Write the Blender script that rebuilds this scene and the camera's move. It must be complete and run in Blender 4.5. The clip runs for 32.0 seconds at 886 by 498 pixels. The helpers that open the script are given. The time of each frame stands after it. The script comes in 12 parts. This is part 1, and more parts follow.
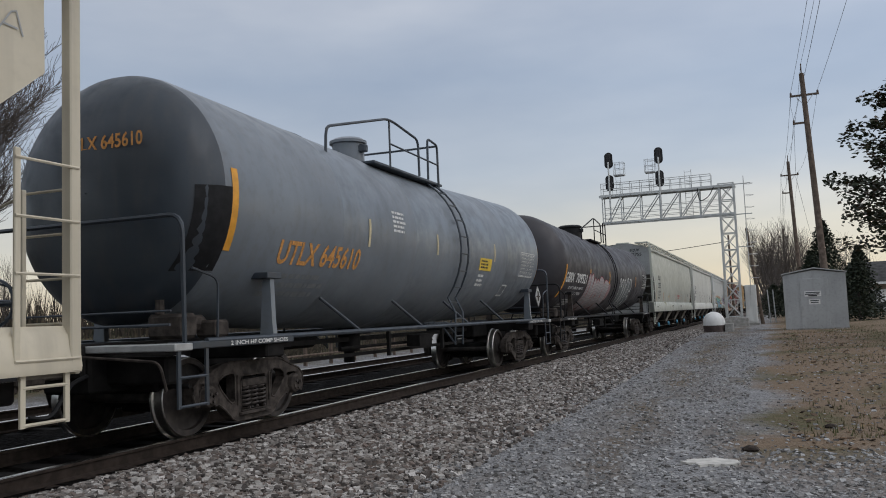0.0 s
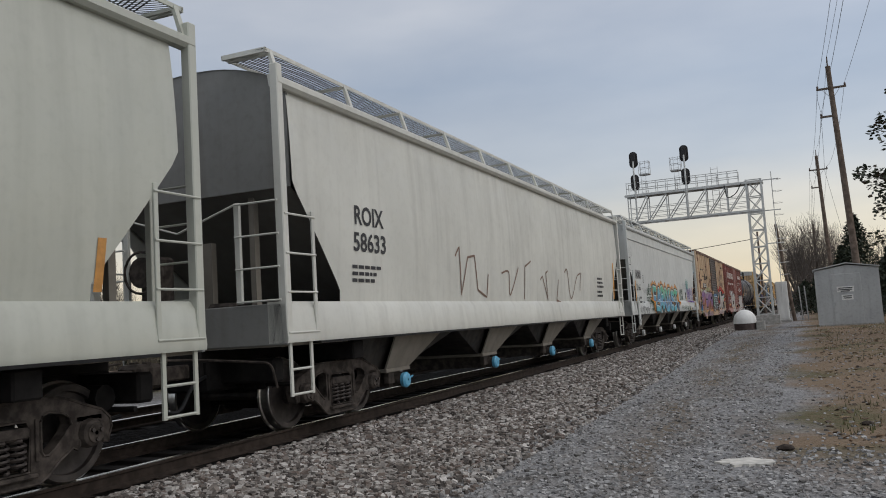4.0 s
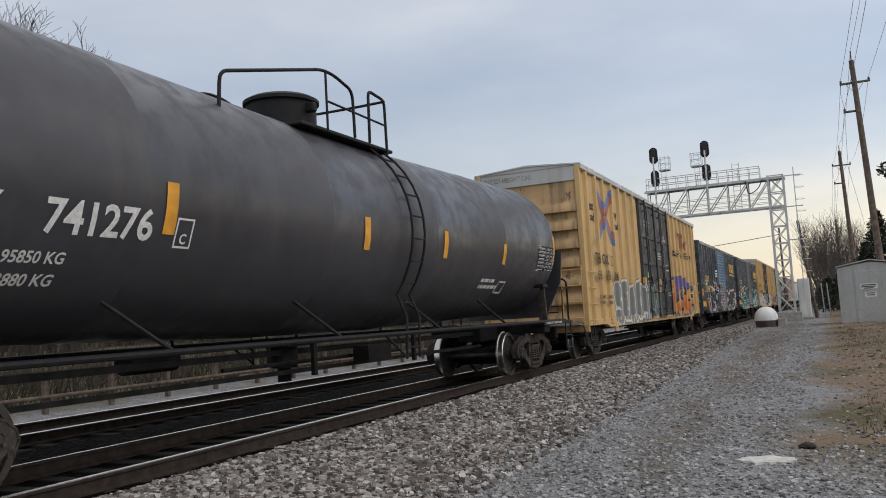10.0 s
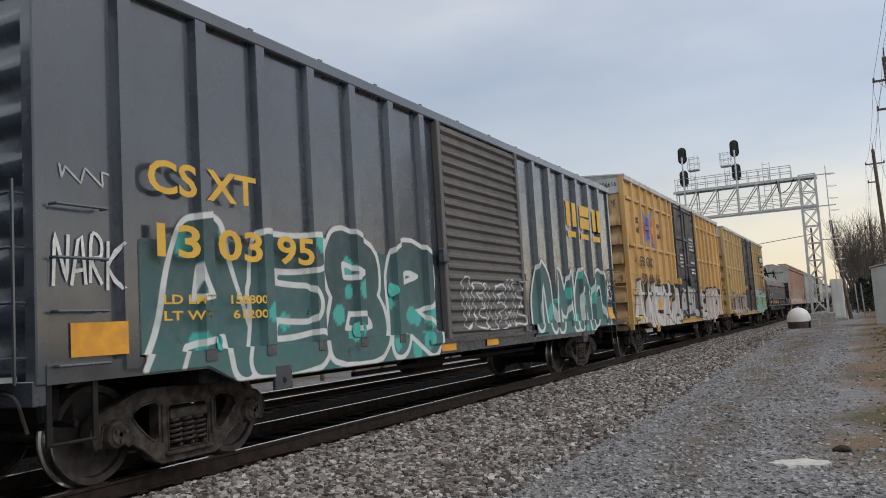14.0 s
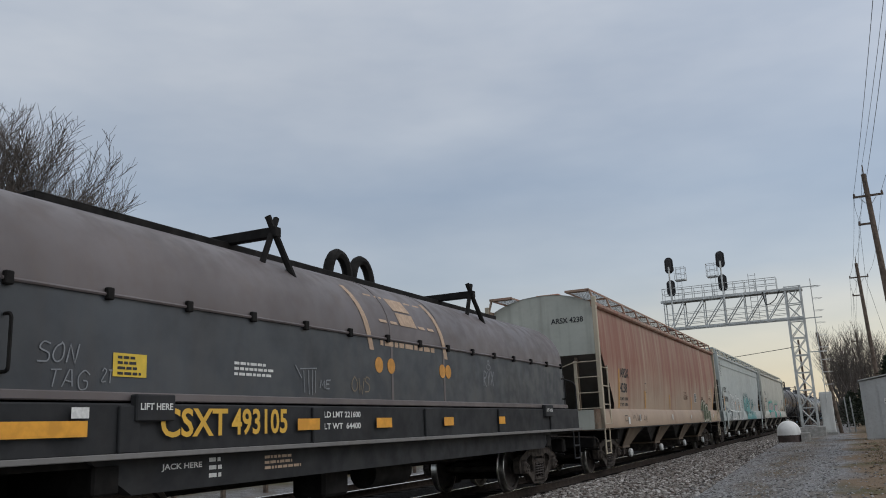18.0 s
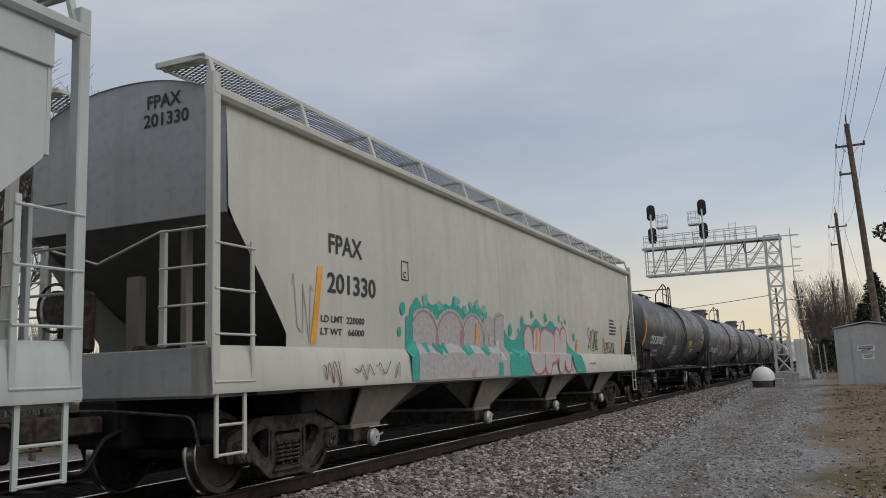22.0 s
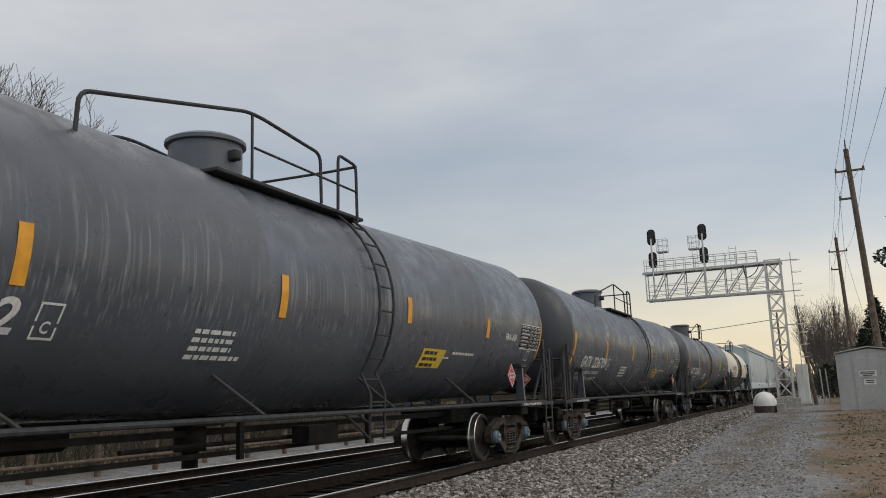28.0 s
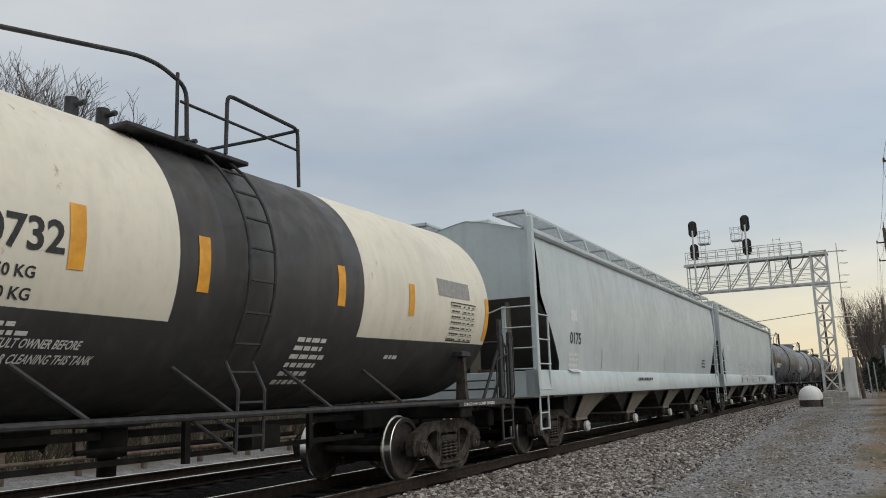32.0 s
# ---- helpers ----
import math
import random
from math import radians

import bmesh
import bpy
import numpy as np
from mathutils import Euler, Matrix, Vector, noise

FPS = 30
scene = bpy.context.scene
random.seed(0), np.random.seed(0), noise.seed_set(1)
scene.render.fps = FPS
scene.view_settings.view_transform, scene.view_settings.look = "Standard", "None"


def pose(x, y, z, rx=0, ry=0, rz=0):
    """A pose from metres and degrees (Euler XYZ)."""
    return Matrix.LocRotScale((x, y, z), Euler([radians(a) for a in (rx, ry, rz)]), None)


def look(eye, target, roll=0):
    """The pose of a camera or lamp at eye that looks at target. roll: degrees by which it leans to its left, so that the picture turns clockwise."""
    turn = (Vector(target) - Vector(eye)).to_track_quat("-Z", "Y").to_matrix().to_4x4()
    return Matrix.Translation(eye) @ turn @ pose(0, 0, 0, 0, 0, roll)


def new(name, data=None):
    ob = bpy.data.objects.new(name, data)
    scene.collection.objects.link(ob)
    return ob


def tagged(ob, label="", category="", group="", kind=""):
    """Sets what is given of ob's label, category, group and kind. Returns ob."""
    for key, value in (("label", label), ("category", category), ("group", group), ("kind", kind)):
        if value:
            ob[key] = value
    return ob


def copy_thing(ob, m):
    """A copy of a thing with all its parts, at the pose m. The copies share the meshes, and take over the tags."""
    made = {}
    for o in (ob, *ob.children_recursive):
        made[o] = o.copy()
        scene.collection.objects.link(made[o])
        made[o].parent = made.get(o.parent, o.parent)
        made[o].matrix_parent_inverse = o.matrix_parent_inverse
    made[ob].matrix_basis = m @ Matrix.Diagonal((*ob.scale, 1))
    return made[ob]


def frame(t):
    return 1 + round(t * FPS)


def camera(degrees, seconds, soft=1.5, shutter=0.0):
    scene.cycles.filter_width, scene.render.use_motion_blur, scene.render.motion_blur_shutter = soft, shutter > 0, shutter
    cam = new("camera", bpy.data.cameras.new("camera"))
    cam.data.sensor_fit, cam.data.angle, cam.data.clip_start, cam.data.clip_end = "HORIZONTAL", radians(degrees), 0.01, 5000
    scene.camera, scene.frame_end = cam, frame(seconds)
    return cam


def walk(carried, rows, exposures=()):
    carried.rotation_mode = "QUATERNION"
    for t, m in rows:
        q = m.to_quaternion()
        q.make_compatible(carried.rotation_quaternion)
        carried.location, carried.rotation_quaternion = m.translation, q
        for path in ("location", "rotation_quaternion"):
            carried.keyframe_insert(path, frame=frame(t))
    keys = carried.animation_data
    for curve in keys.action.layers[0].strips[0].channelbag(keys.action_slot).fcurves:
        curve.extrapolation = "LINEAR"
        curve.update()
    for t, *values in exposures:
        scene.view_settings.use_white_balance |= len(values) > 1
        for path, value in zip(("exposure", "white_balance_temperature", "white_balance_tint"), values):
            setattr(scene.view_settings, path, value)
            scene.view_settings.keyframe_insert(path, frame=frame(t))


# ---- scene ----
cam = camera(56.0, 32.0, 1.0)
PATH = [
    (0.0, 0.0, 0.0, 1.26, 94.71, 2.25, 21.85),
    (0.5, 0.0, 0.0, 1.26, 94.67, 2.15, 22.27),
    (1.0, 0.0, 0.0, 1.26, 94.54, 2.19, 22.95),
    (1.5, 0.0, 0.0, 1.26, 94.49, 2.40, 23.53),
    (2.0, 0.0, 0.0, 1.26, 94.74, 2.63, 23.80),
    (2.5, 0.0, 0.0, 1.26, 94.94, 2.68, 23.91),
    (3.0, 0.0, 0.0, 1.26, 95.07, 2.91, 23.98),
    (3.5, 0.0, 0.0, 1.26, 95.06, 3.18, 23.77),
    (5.5, 0.0, 0.0, 1.26, 95.18, 4.19, 24.20),
    (6.0, 0.0, 0.0, 1.26, 95.12, 3.37, 24.26),
    (6.5, 0.0, 0.0, 1.26, 94.91, 2.73, 24.32),
    (7.0, 0.0, 0.0, 1.26, 94.80, 2.70, 24.50),
    (7.5, 0.0, 0.0, 1.26, 94.68, 2.67, 24.70),
    (8.0, 0.0, 0.0, 1.26, 94.65, 3.06, 24.88),
    (8.5, 0.0, 0.0, 1.26, 94.70, 3.42, 24.97),
    (9.0, 0.0, 0.0, 1.26, 94.70, 3.42, 24.97),
    (9.5, 0.0, 0.0, 1.26, 94.74, 3.33, 24.96),
    (10.0, 0.0, 0.0, 1.26, 94.92, 3.36, 25.04),
    (10.5, 0.0, 0.0, 1.26, 94.91, 3.15, 25.08),
    (11.0, 0.0, 0.0, 1.26, 94.83, 2.98, 25.17),
    (11.5, 0.0, 0.0, 1.26, 94.89, 2.97, 25.28),
    (12.0, 0.0, 0.0, 1.26, 94.91, 2.95, 25.56),
    (12.5, 0.0, 0.0, 1.26, 94.91, 3.13, 25.97),
    (13.0, 0.0, 0.0, 1.26, 94.83, 3.28, 26.43),
    (13.5, 0.0, 0.0, 1.26, 94.82, 3.40, 26.78),
    (14.0, 0.0, 0.0, 1.26, 95.19, 3.54, 26.95),
    (14.5, 0.0, 0.0, 1.26, 96.04, 3.38, 26.91),
    (15.0, 0.0, 0.0, 1.26, 96.44, 3.23, 26.79),
    (15.5, 0.0, 0.0, 1.26, 96.58, 3.17, 26.67),
    (17.5, 0.0, 0.0, 1.26, 101.77, 2.24, 25.58),
    (18.0, 0.0, 0.0, 1.26, 102.32, 2.51, 25.97),
    (18.5, 0.0, 0.0, 1.26, 100.64, 2.60, 26.42),
    (19.0, 0.0, 0.0, 1.26, 99.44, 2.59, 26.39),
    (19.5, 0.0, 0.0, 1.26, 99.27, 1.40, 25.65),
    (20.0, 0.0, 0.0, 1.26, 99.20, 0.99, 24.44),
    (20.5, 0.0, 0.0, 1.26, 99.13, 1.08, 24.16),
    (21.0, 0.0, 0.0, 1.26, 98.96, 1.64, 24.30),
    (21.5, 0.0, 0.0, 1.26, 98.75, 1.98, 24.54),
    (22.0, 0.0, 0.0, 1.26, 98.50, 2.11, 24.70),
    (22.5, 0.0, 0.0, 1.26, 98.19, 2.06, 24.71),
    (23.0, 0.0, 0.0, 1.26, 98.06, 1.81, 24.60),
    (23.5, 0.0, 0.0, 1.26, 98.16, 1.53, 24.17),
    (24.0, 0.0, 0.0, 1.26, 98.35, 1.47, 23.76),
    (24.5, 0.0, 0.0, 1.26, 98.84, 1.44, 23.39),
    (25.0, 0.0, 0.0, 1.26, 99.21, 1.66, 23.34),
    (25.5, 0.0, 0.0, 1.26, 99.46, 1.92, 23.55),
    (26.0, 0.0, 0.0, 1.26, 99.60, 1.98, 23.89),
    (26.5, 0.0, 0.0, 1.26, 99.70, 1.79, 24.25),
    (28.5, 0.0, 0.0, 1.26, 100.23, 2.07, 24.94),
    (29.0, 0.0, 0.0, 1.26, 100.15, 1.95, 25.55),
    (29.5, 0.0, 0.0, 1.26, 100.05, 2.05, 26.30),
    (30.0, 0.0, 0.0, 1.26, 99.88, 2.06, 26.99),
    (30.5, 0.0, 0.0, 1.26, 99.71, 2.00, 27.40),
    (31.0, 0.0, 0.0, 1.26, 99.83, 2.10, 27.64),
    (31.5, 0.0, 0.0, 1.26, 99.83, 2.04, 27.59),
    (32.0, 0.0, 0.0, 1.26, 99.79, 1.91, 27.39),
]
# the clip's camera opens and closes its iris a little on the way
IRIS = ((0.0, -0.05, 6350, 12), (1.0, 0.1, 6500, 12), (2.0, 0.32, 6800, 12), (3.0, 0.05, 6600, 12), (7.0, -0.05, 6550, 12), (8.5, 0.1, 6550, 12), (10.0, 0.25, 6600, 12), (12.5, 0.25, 6600, 12), (14.5, 0.15, 6600, 12),
        (18.0, -0.12, 6350, 10), (19.0, 0.08, 6650, 12), (20.0, 0.12, 6600, 12), (22.0, -0.04, 6620, 12), (25.0, 0.05, 6850, 11), (29.0, 0.08, 6950, 11), (32.0, 0.1, 6850, 9))
walk(cam, [(t, pose(*p)) for t, *p in PATH], IRIS)

# ---- light: an overcast evening, thin cloud overhead, a warm gap low over the line ahead ----
SUN_UP, SUN_ROUND = radians(38), radians(60)
world = bpy.data.worlds.new("overcast_sky")
scene.world = world
world.use_nodes = True
scene.view_settings.exposure = 0.0


def node(tree, kind, inputs=None, **props):
    n = tree.nodes.new(kind)
    for k, v in props.items():
        setattr(n, k, v)
    for k, v in (inputs or {}).items():
        n.inputs[k].default_value = v
    return n


def ramp(tree, stops, mode="LINEAR"):
    n = tree.nodes.new("ShaderNodeValToRGB")
    n.color_ramp.interpolation = mode
    el = n.color_ramp.elements
    while len(el) < len(stops):
        el.new(0.5)
    for e, (p, c) in zip(el, stops):
        e.position = p
        e.color = (*c, 1) if len(c) == 3 else c
    return n


def build_sky():
    t = world.node_tree
    t.nodes.clear()
    li = t.links.new
    out = t.nodes.new("ShaderNodeOutputWorld")
    sky = node(t, "ShaderNodeTexSky", sky_type="NISHITA", sun_disc=False, sun_elevation=SUN_UP, sun_rotation=SUN_ROUND)
    sky_bg = node(t, "ShaderNodeBackground", {"Strength": 0.05})
    li(sky.outputs[0], sky_bg.inputs[0])
    co = t.nodes.new("ShaderNodeTexCoord")
    sep = t.nodes.new("ShaderNodeSeparateXYZ")
    li(co.outputs["Generated"], sep.inputs[0])
    # height over the horizon
    up = ramp(t, [(0.0, (0.64, 0.51, 0.35)), (0.088, (0.585, 0.50, 0.375)), (0.172, (0.37, 0.378, 0.382)), (0.27, (0.315, 0.345, 0.38)),
                  (0.40, (0.475, 0.485, 0.49)), (0.52, (0.60, 0.605, 0.60)), (1.0, (0.68, 0.685, 0.675))])
    # thin cloud, stretched sideways
    stretch = node(t, "ShaderNodeMapping")
    stretch.inputs["Scale"].default_value = (1.3, 1.3, 4.2)
    li(co.outputs["Generated"], stretch.inputs[0])
    soft = node(t, "ShaderNodeTexNoise", {"Scale": 1.7, "Detail": 3.0, "Roughness": 0.5})
    li(stretch.outputs[0], soft.inputs["Vector"])
    shift = node(t, "ShaderNodeMath", operation="MULTIPLY_ADD")
    li(soft.outputs[0], shift.inputs[0])
    shift.inputs[1].default_value = 0.10
    li(sep.outputs["Z"], shift.inputs[2])
    less = node(t, "ShaderNodeMath", {1: 0.05}, operation="SUBTRACT")
    li(shift.outputs[0], less.inputs[0])
    li(less.outputs[0], up.inputs[0])
    # away from the gap in the cloud the low sky turns grey
    ahead = node(t, "ShaderNodeMapRange", {1: -0.1, 2: 0.75, 3: 0.0, 4: 1.0})
    li(sep.outputs["Y"], ahead.inputs[0])
    grey = ramp(t, [(0.0, (0.46, 0.47, 0.48)), (0.35, (0.58, 0.595, 0.60)), (1.0, (0.66, 0.67, 0.665))])
    li(less.outputs[0], grey.inputs[0])
    mix = node(t, "ShaderNodeMix", data_type="RGBA")
    li(ahead.outputs[0], mix.inputs["Factor"])
    li(grey.outputs[0], mix.inputs["A"])
    li(up.outputs[0], mix.inputs["B"])
    cloud = node(t, "ShaderNodeTexNoise", {"Scale": 2.6, "Detail": 4.0, "Roughness": 0.55})
    li(stretch.outputs[0], cloud.inputs["Vector"])
    vary = ramp(t, [(0.3, (0.86, 0.885, 0.92)), (0.72, (1.17, 1.15, 1.12))])
    li(cloud.outputs[0], vary.inputs[0])
    mul = node(t, "ShaderNodeMix", {"Factor": 1.0}, data_type="RGBA", blend_type="MULTIPLY")
    li(mix.outputs["Result"], mul.inputs["A"])
    li(vary.outputs[0], mul.inputs["B"])
    bg = node(t, "ShaderNodeBackground", {"Strength": 0.86})
    li(mul.outputs["Result"], bg.inputs[0])
    add = t.nodes.new("ShaderNodeAddShader")
    li(sky_bg.outputs[0], add.inputs[0])
    li(bg.outputs[0], add.inputs[1])
    li(add.outputs[0], out.inputs[0])


build_sky()
sun = new("sun", bpy.data.lights.new("sun", "SUN"))
sun.data.energy, sun.data.angle, sun.data.color = 0.75, radians(40), (1.0, 0.97, 0.92)
sun.matrix_basis = look((60 * math.sin(SUN_ROUND) * math.cos(SUN_UP), -60 * math.cos(SUN_ROUND) * math.cos(SUN_UP) * 0.4, 60 * math.sin(SUN_UP)), (0, 0, 0))

# ---- materials ----
MATS = {}


def shader(name, rough=0.6, metal=0.0):
    m = bpy.data.materials.new(name)
    m.use_nodes = True
    t = m.node_tree
    b = t.nodes["Principled BSDF"]
    b.inputs["Roughness"].default_value = rough
    b.inputs["Metallic"].default_value = metal
    return m, t, b


def coords(t, scale=(1, 1, 1), world_space=False):
    co = t.nodes.new("ShaderNodeTexCoord")
    mp = node(t, "ShaderNodeMapping")
    mp.inputs["Scale"].default_value = scale
    t.links.new(co.outputs["Object"], mp.inputs[0])
    return mp.outputs[0]


def mixed(t, fac, a, b, blend="MIX"):
    n = node(t, "ShaderNodeMix", data_type="RGBA", blend_type=blend)
    for key, v in (("Factor", fac), ("A", a), ("B", b)):
        if isinstance(v, (int, float)):
            n.inputs[key].default_value = v
        elif isinstance(v, tuple):
            n.inputs[key].default_value = (*v, 1)
        else:
            t.links.new(v, n.inputs[key])
    return n.outputs["Result"]


def noisy(t, scale, detail=4.0, stretch=(1, 1, 1), lo=0.4, hi=0.65, rough=0.55):
    n = node(t, "ShaderNodeTexNoise", {"Scale": scale, "Detail": detail, "Roughness": rough})
    t.links.new(coords(t, stretch), n.inputs["Vector"])
    r = node(t, "ShaderNodeMapRange", {1: lo, 2: hi, 3: 0.0, 4: 1.0})
    t.links.new(n.outputs[0], r.inputs[0])
    return r.outputs[0]


def bumped(t, b, height, strength=0.2, dist=0.01):
    n = node(t, "ShaderNodeBump", {"Strength": strength, "Distance": dist})
    t.links.new(height, n.inputs["Height"])
    t.links.new(n.outputs[0], b.inputs["Normal"])


def times(t, a, f):
    n = node(t, "ShaderNodeMath", {1: f}, operation="MULTIPLY")
    t.links.new(a, n.inputs[0])
    return n.outputs[0]


def paint(name, rgb, rough=0.5, streak=0.3, dirt=(0.10, 0.085, 0.07), rust=0.0, rust_rgb=(0.16, 0.065, 0.035), patch=0.12, metal=0.0, bleach=0.0):
    """Weathered paint on steel: blotches, runs down the side, rust."""
    if name in MATS:
        return MATS[name]
    m, t, b = shader(name, rough, metal)
    dark = tuple(c * (1 - patch) for c in rgb)
    light = tuple(min(1, c * (1 + patch)) for c in rgb)
    col = mixed(t, noisy(t, 0.55, 5, lo=0.35, hi=0.65), dark, light)
    col = mixed(t, times(t, noisy(t, 9.0, 6, lo=0.5, hi=0.8), 0.10 if max(rgb) > 0.4 else 0.3 if max(rgb) > 0.12 else 0.12), col, dirt)
    if streak:
        col = mixed(t, times(t, noisy(t, 5.0, 3, (1, 1, 0.06), 0.47, 0.72), streak), col, dirt)
    if bleach:
        # pale drips in a belt round the middle of the shell
        sep = t.nodes.new("ShaderNodeSeparateXYZ")
        t.links.new(coords(t), sep.inputs[0])
        belt = ramp(t, [(0.0, (0, 0, 0)), (0.30, (1, 1, 1)), (0.62, (0.8, 0.8, 0.8)), (1.0, (0, 0, 0))])
        zz = node(t, "ShaderNodeMapRange", {1: 1.75, 2: 3.35, 3: 0.0, 4: 1.0})
        wave = node(t, "ShaderNodeMath", {1: 0.9, 2: -0.45}, operation="MULTIPLY_ADD")
        wn = node(t, "ShaderNodeTexNoise", {"Scale": 1.6, "Detail": 3.0})
        t.links.new(coords(t, (1, 1, 0.1)), wn.inputs["Vector"])
        t.links.new(wn.outputs[0], wave.inputs[0])
        zs = node(t, "ShaderNodeMath", operation="ADD")
        t.links.new(sep.outputs["Z"], zs.inputs[0])
        t.links.new(wave.outputs[0], zs.inputs[1])
        t.links.new(zs.outputs[0], zz.inputs[0])
        t.links.new(zz.outputs[0], belt.inputs[0])
        drip = node(t, "ShaderNodeMath", operation="MULTIPLY")
        t.links.new(noisy(t, 24.0, 3, (0.5, 1, 0.02), 0.52, 0.72), drip.inputs[0])
        t.links.new(belt.outputs[0], drip.inputs[1])
        col = mixed(t, times(t, drip.outputs[0], bleach), col, (0.42, 0.43, 0.42))
    if rust:
        col = mixed(t, noisy(t, 2.2, 9, (1, 1, 0.55), 0.66 - 0.22 * rust, 0.71 - 0.20 * rust, 0.68), col, rust_rgb)
    t.links.new(col, b.inputs["Base Color"])
    r = node(t, "ShaderNodeMapRange", {1: 0.0, 2: 1.0, 3: rough - 0.08, 4: min(1, rough + 0.15)})
    t.links.new(noisy(t, 3.0, 5), r.inputs[0])
    t.links.new(r.outputs[0], b.inputs["Roughness"])
    bumped(t, b, noisy(t, 0.8, 2, lo=0.3, hi=0.7), 0.10, 0.03)
    MATS[name] = m
    return m


def bleeding(name, rgb, oxide):
    """Paint through which red oxide bleeds: soft runs from the top, thinning downwards."""
    m, t, b = shader(name, 0.6)
    li = t.links.new
    co = t.nodes.new("ShaderNodeTexCoord")
    sep = t.nodes.new("ShaderNodeSeparateXYZ")
    li(co.outputs["Object"], sep.inputs[0])
    col = mixed(t, noisy(t, 0.7, 5, lo=0.35, hi=0.65), tuple(c * 0.9 for c in rgb), tuple(c * 1.1 for c in rgb))
    col = mixed(t, times(t, noisy(t, 10.0, 5, lo=0.5, hi=0.8), 0.2), col, (0.2, 0.13, 0.09))
    level = node(t, "ShaderNodeMapRange", {1: 1.4, 2: 4.4, 3: 0.0, 4: 1.0})
    li(sep.outputs["Z"], level.inputs[0])
    high = ramp(t, [(0.0, (0.0, 0.0, 0.0)), (0.3, (0.24, 0.24, 0.24)), (0.55, (0.42, 0.42, 0.42)), (0.86, (0.40, 0.40, 0.40)), (1.0, (0.30, 0.30, 0.30))])
    li(level.outputs[0], high.inputs[0])
    n = node(t, "ShaderNodeTexNoise", {"Scale": 1.5, "Detail": 7.0, "Roughness": 0.62})
    li(coords(t, (1, 1, 0.16)), n.inputs["Vector"])
    s = node(t, "ShaderNodeMath", operation="ADD")
    li(n.outputs[0], s.inputs[0])
    li(high.outputs[0], s.inputs[1])
    fine = node(t, "ShaderNodeTexNoise", {"Scale": 3.6, "Detail": 3.0, "Roughness": 0.5})
    li(coords(t, (0.2, 1, 0.05)), fine.inputs["Vector"])
    f = node(t, "ShaderNodeMapRange", {1: 0.3, 2: 0.7, 3: -0.17, 4: 0.17})
    li(fine.outputs[0], f.inputs[0])
    s2 = node(t, "ShaderNodeMath", operation="ADD")
    li(s.outputs[0], s2.inputs[0])
    li(f.outputs[0], s2.inputs[1])
    r = node(t, "ShaderNodeMapRange", {1: 0.62, 2: 1.0, 3: 0.0, 4: 0.95})
    li(s2.outputs[0], r.inputs[0])
    col = mixed(t, r.outputs[0], col, oxide)
    li(col, b.inputs["Base Color"])
    bumped(t, b, noisy(t, 0.8, 2, lo=0.3, hi=0.7), 0.10, 0.03)
    return m


def plain(name, rgb, rough=0.5, metal=0.0, vary=0.12, scale=14.0):
    if name in MATS:
        return MATS[name]
    m, t, b = shader(name, rough, metal)
    col = mixed(t, noisy(t, scale, 5), tuple(c * (1 - vary) for c in rgb), tuple(min(1, c * (1 + vary)) for c in rgb))
    t.links.new(col, b.inputs["Base Color"])
    if rough > 0.55 and not metal:
        b.inputs["Specular IOR Level"].default_value = 0.2
    MATS[name] = m
    return m


def stones(name, tints, rough=0.9):
    """Loose stone: every stone takes its own tint."""
    m, t, b = shader(name, rough)
    geo = t.nodes.new("ShaderNodeNewGeometry")
    n = len(tints)
    r = ramp(t, [(i / n, c) for i, c in enumerate(tints)], "CONSTANT")
    t.links.new(geo.outputs["Random Per Island"], r.inputs[0])
    col = mixed(t, times(t, noisy(t, 40, 5), 0.3), r.outputs[0], (0.09, 0.08, 0.07))
    t.links.new(col, b.inputs["Base Color"])
    b.inputs["Specular IOR Level"].default_value = 0.25
    bumped(t, b, noisy(t, 60, 4), 0.4, 0.004)
    return m


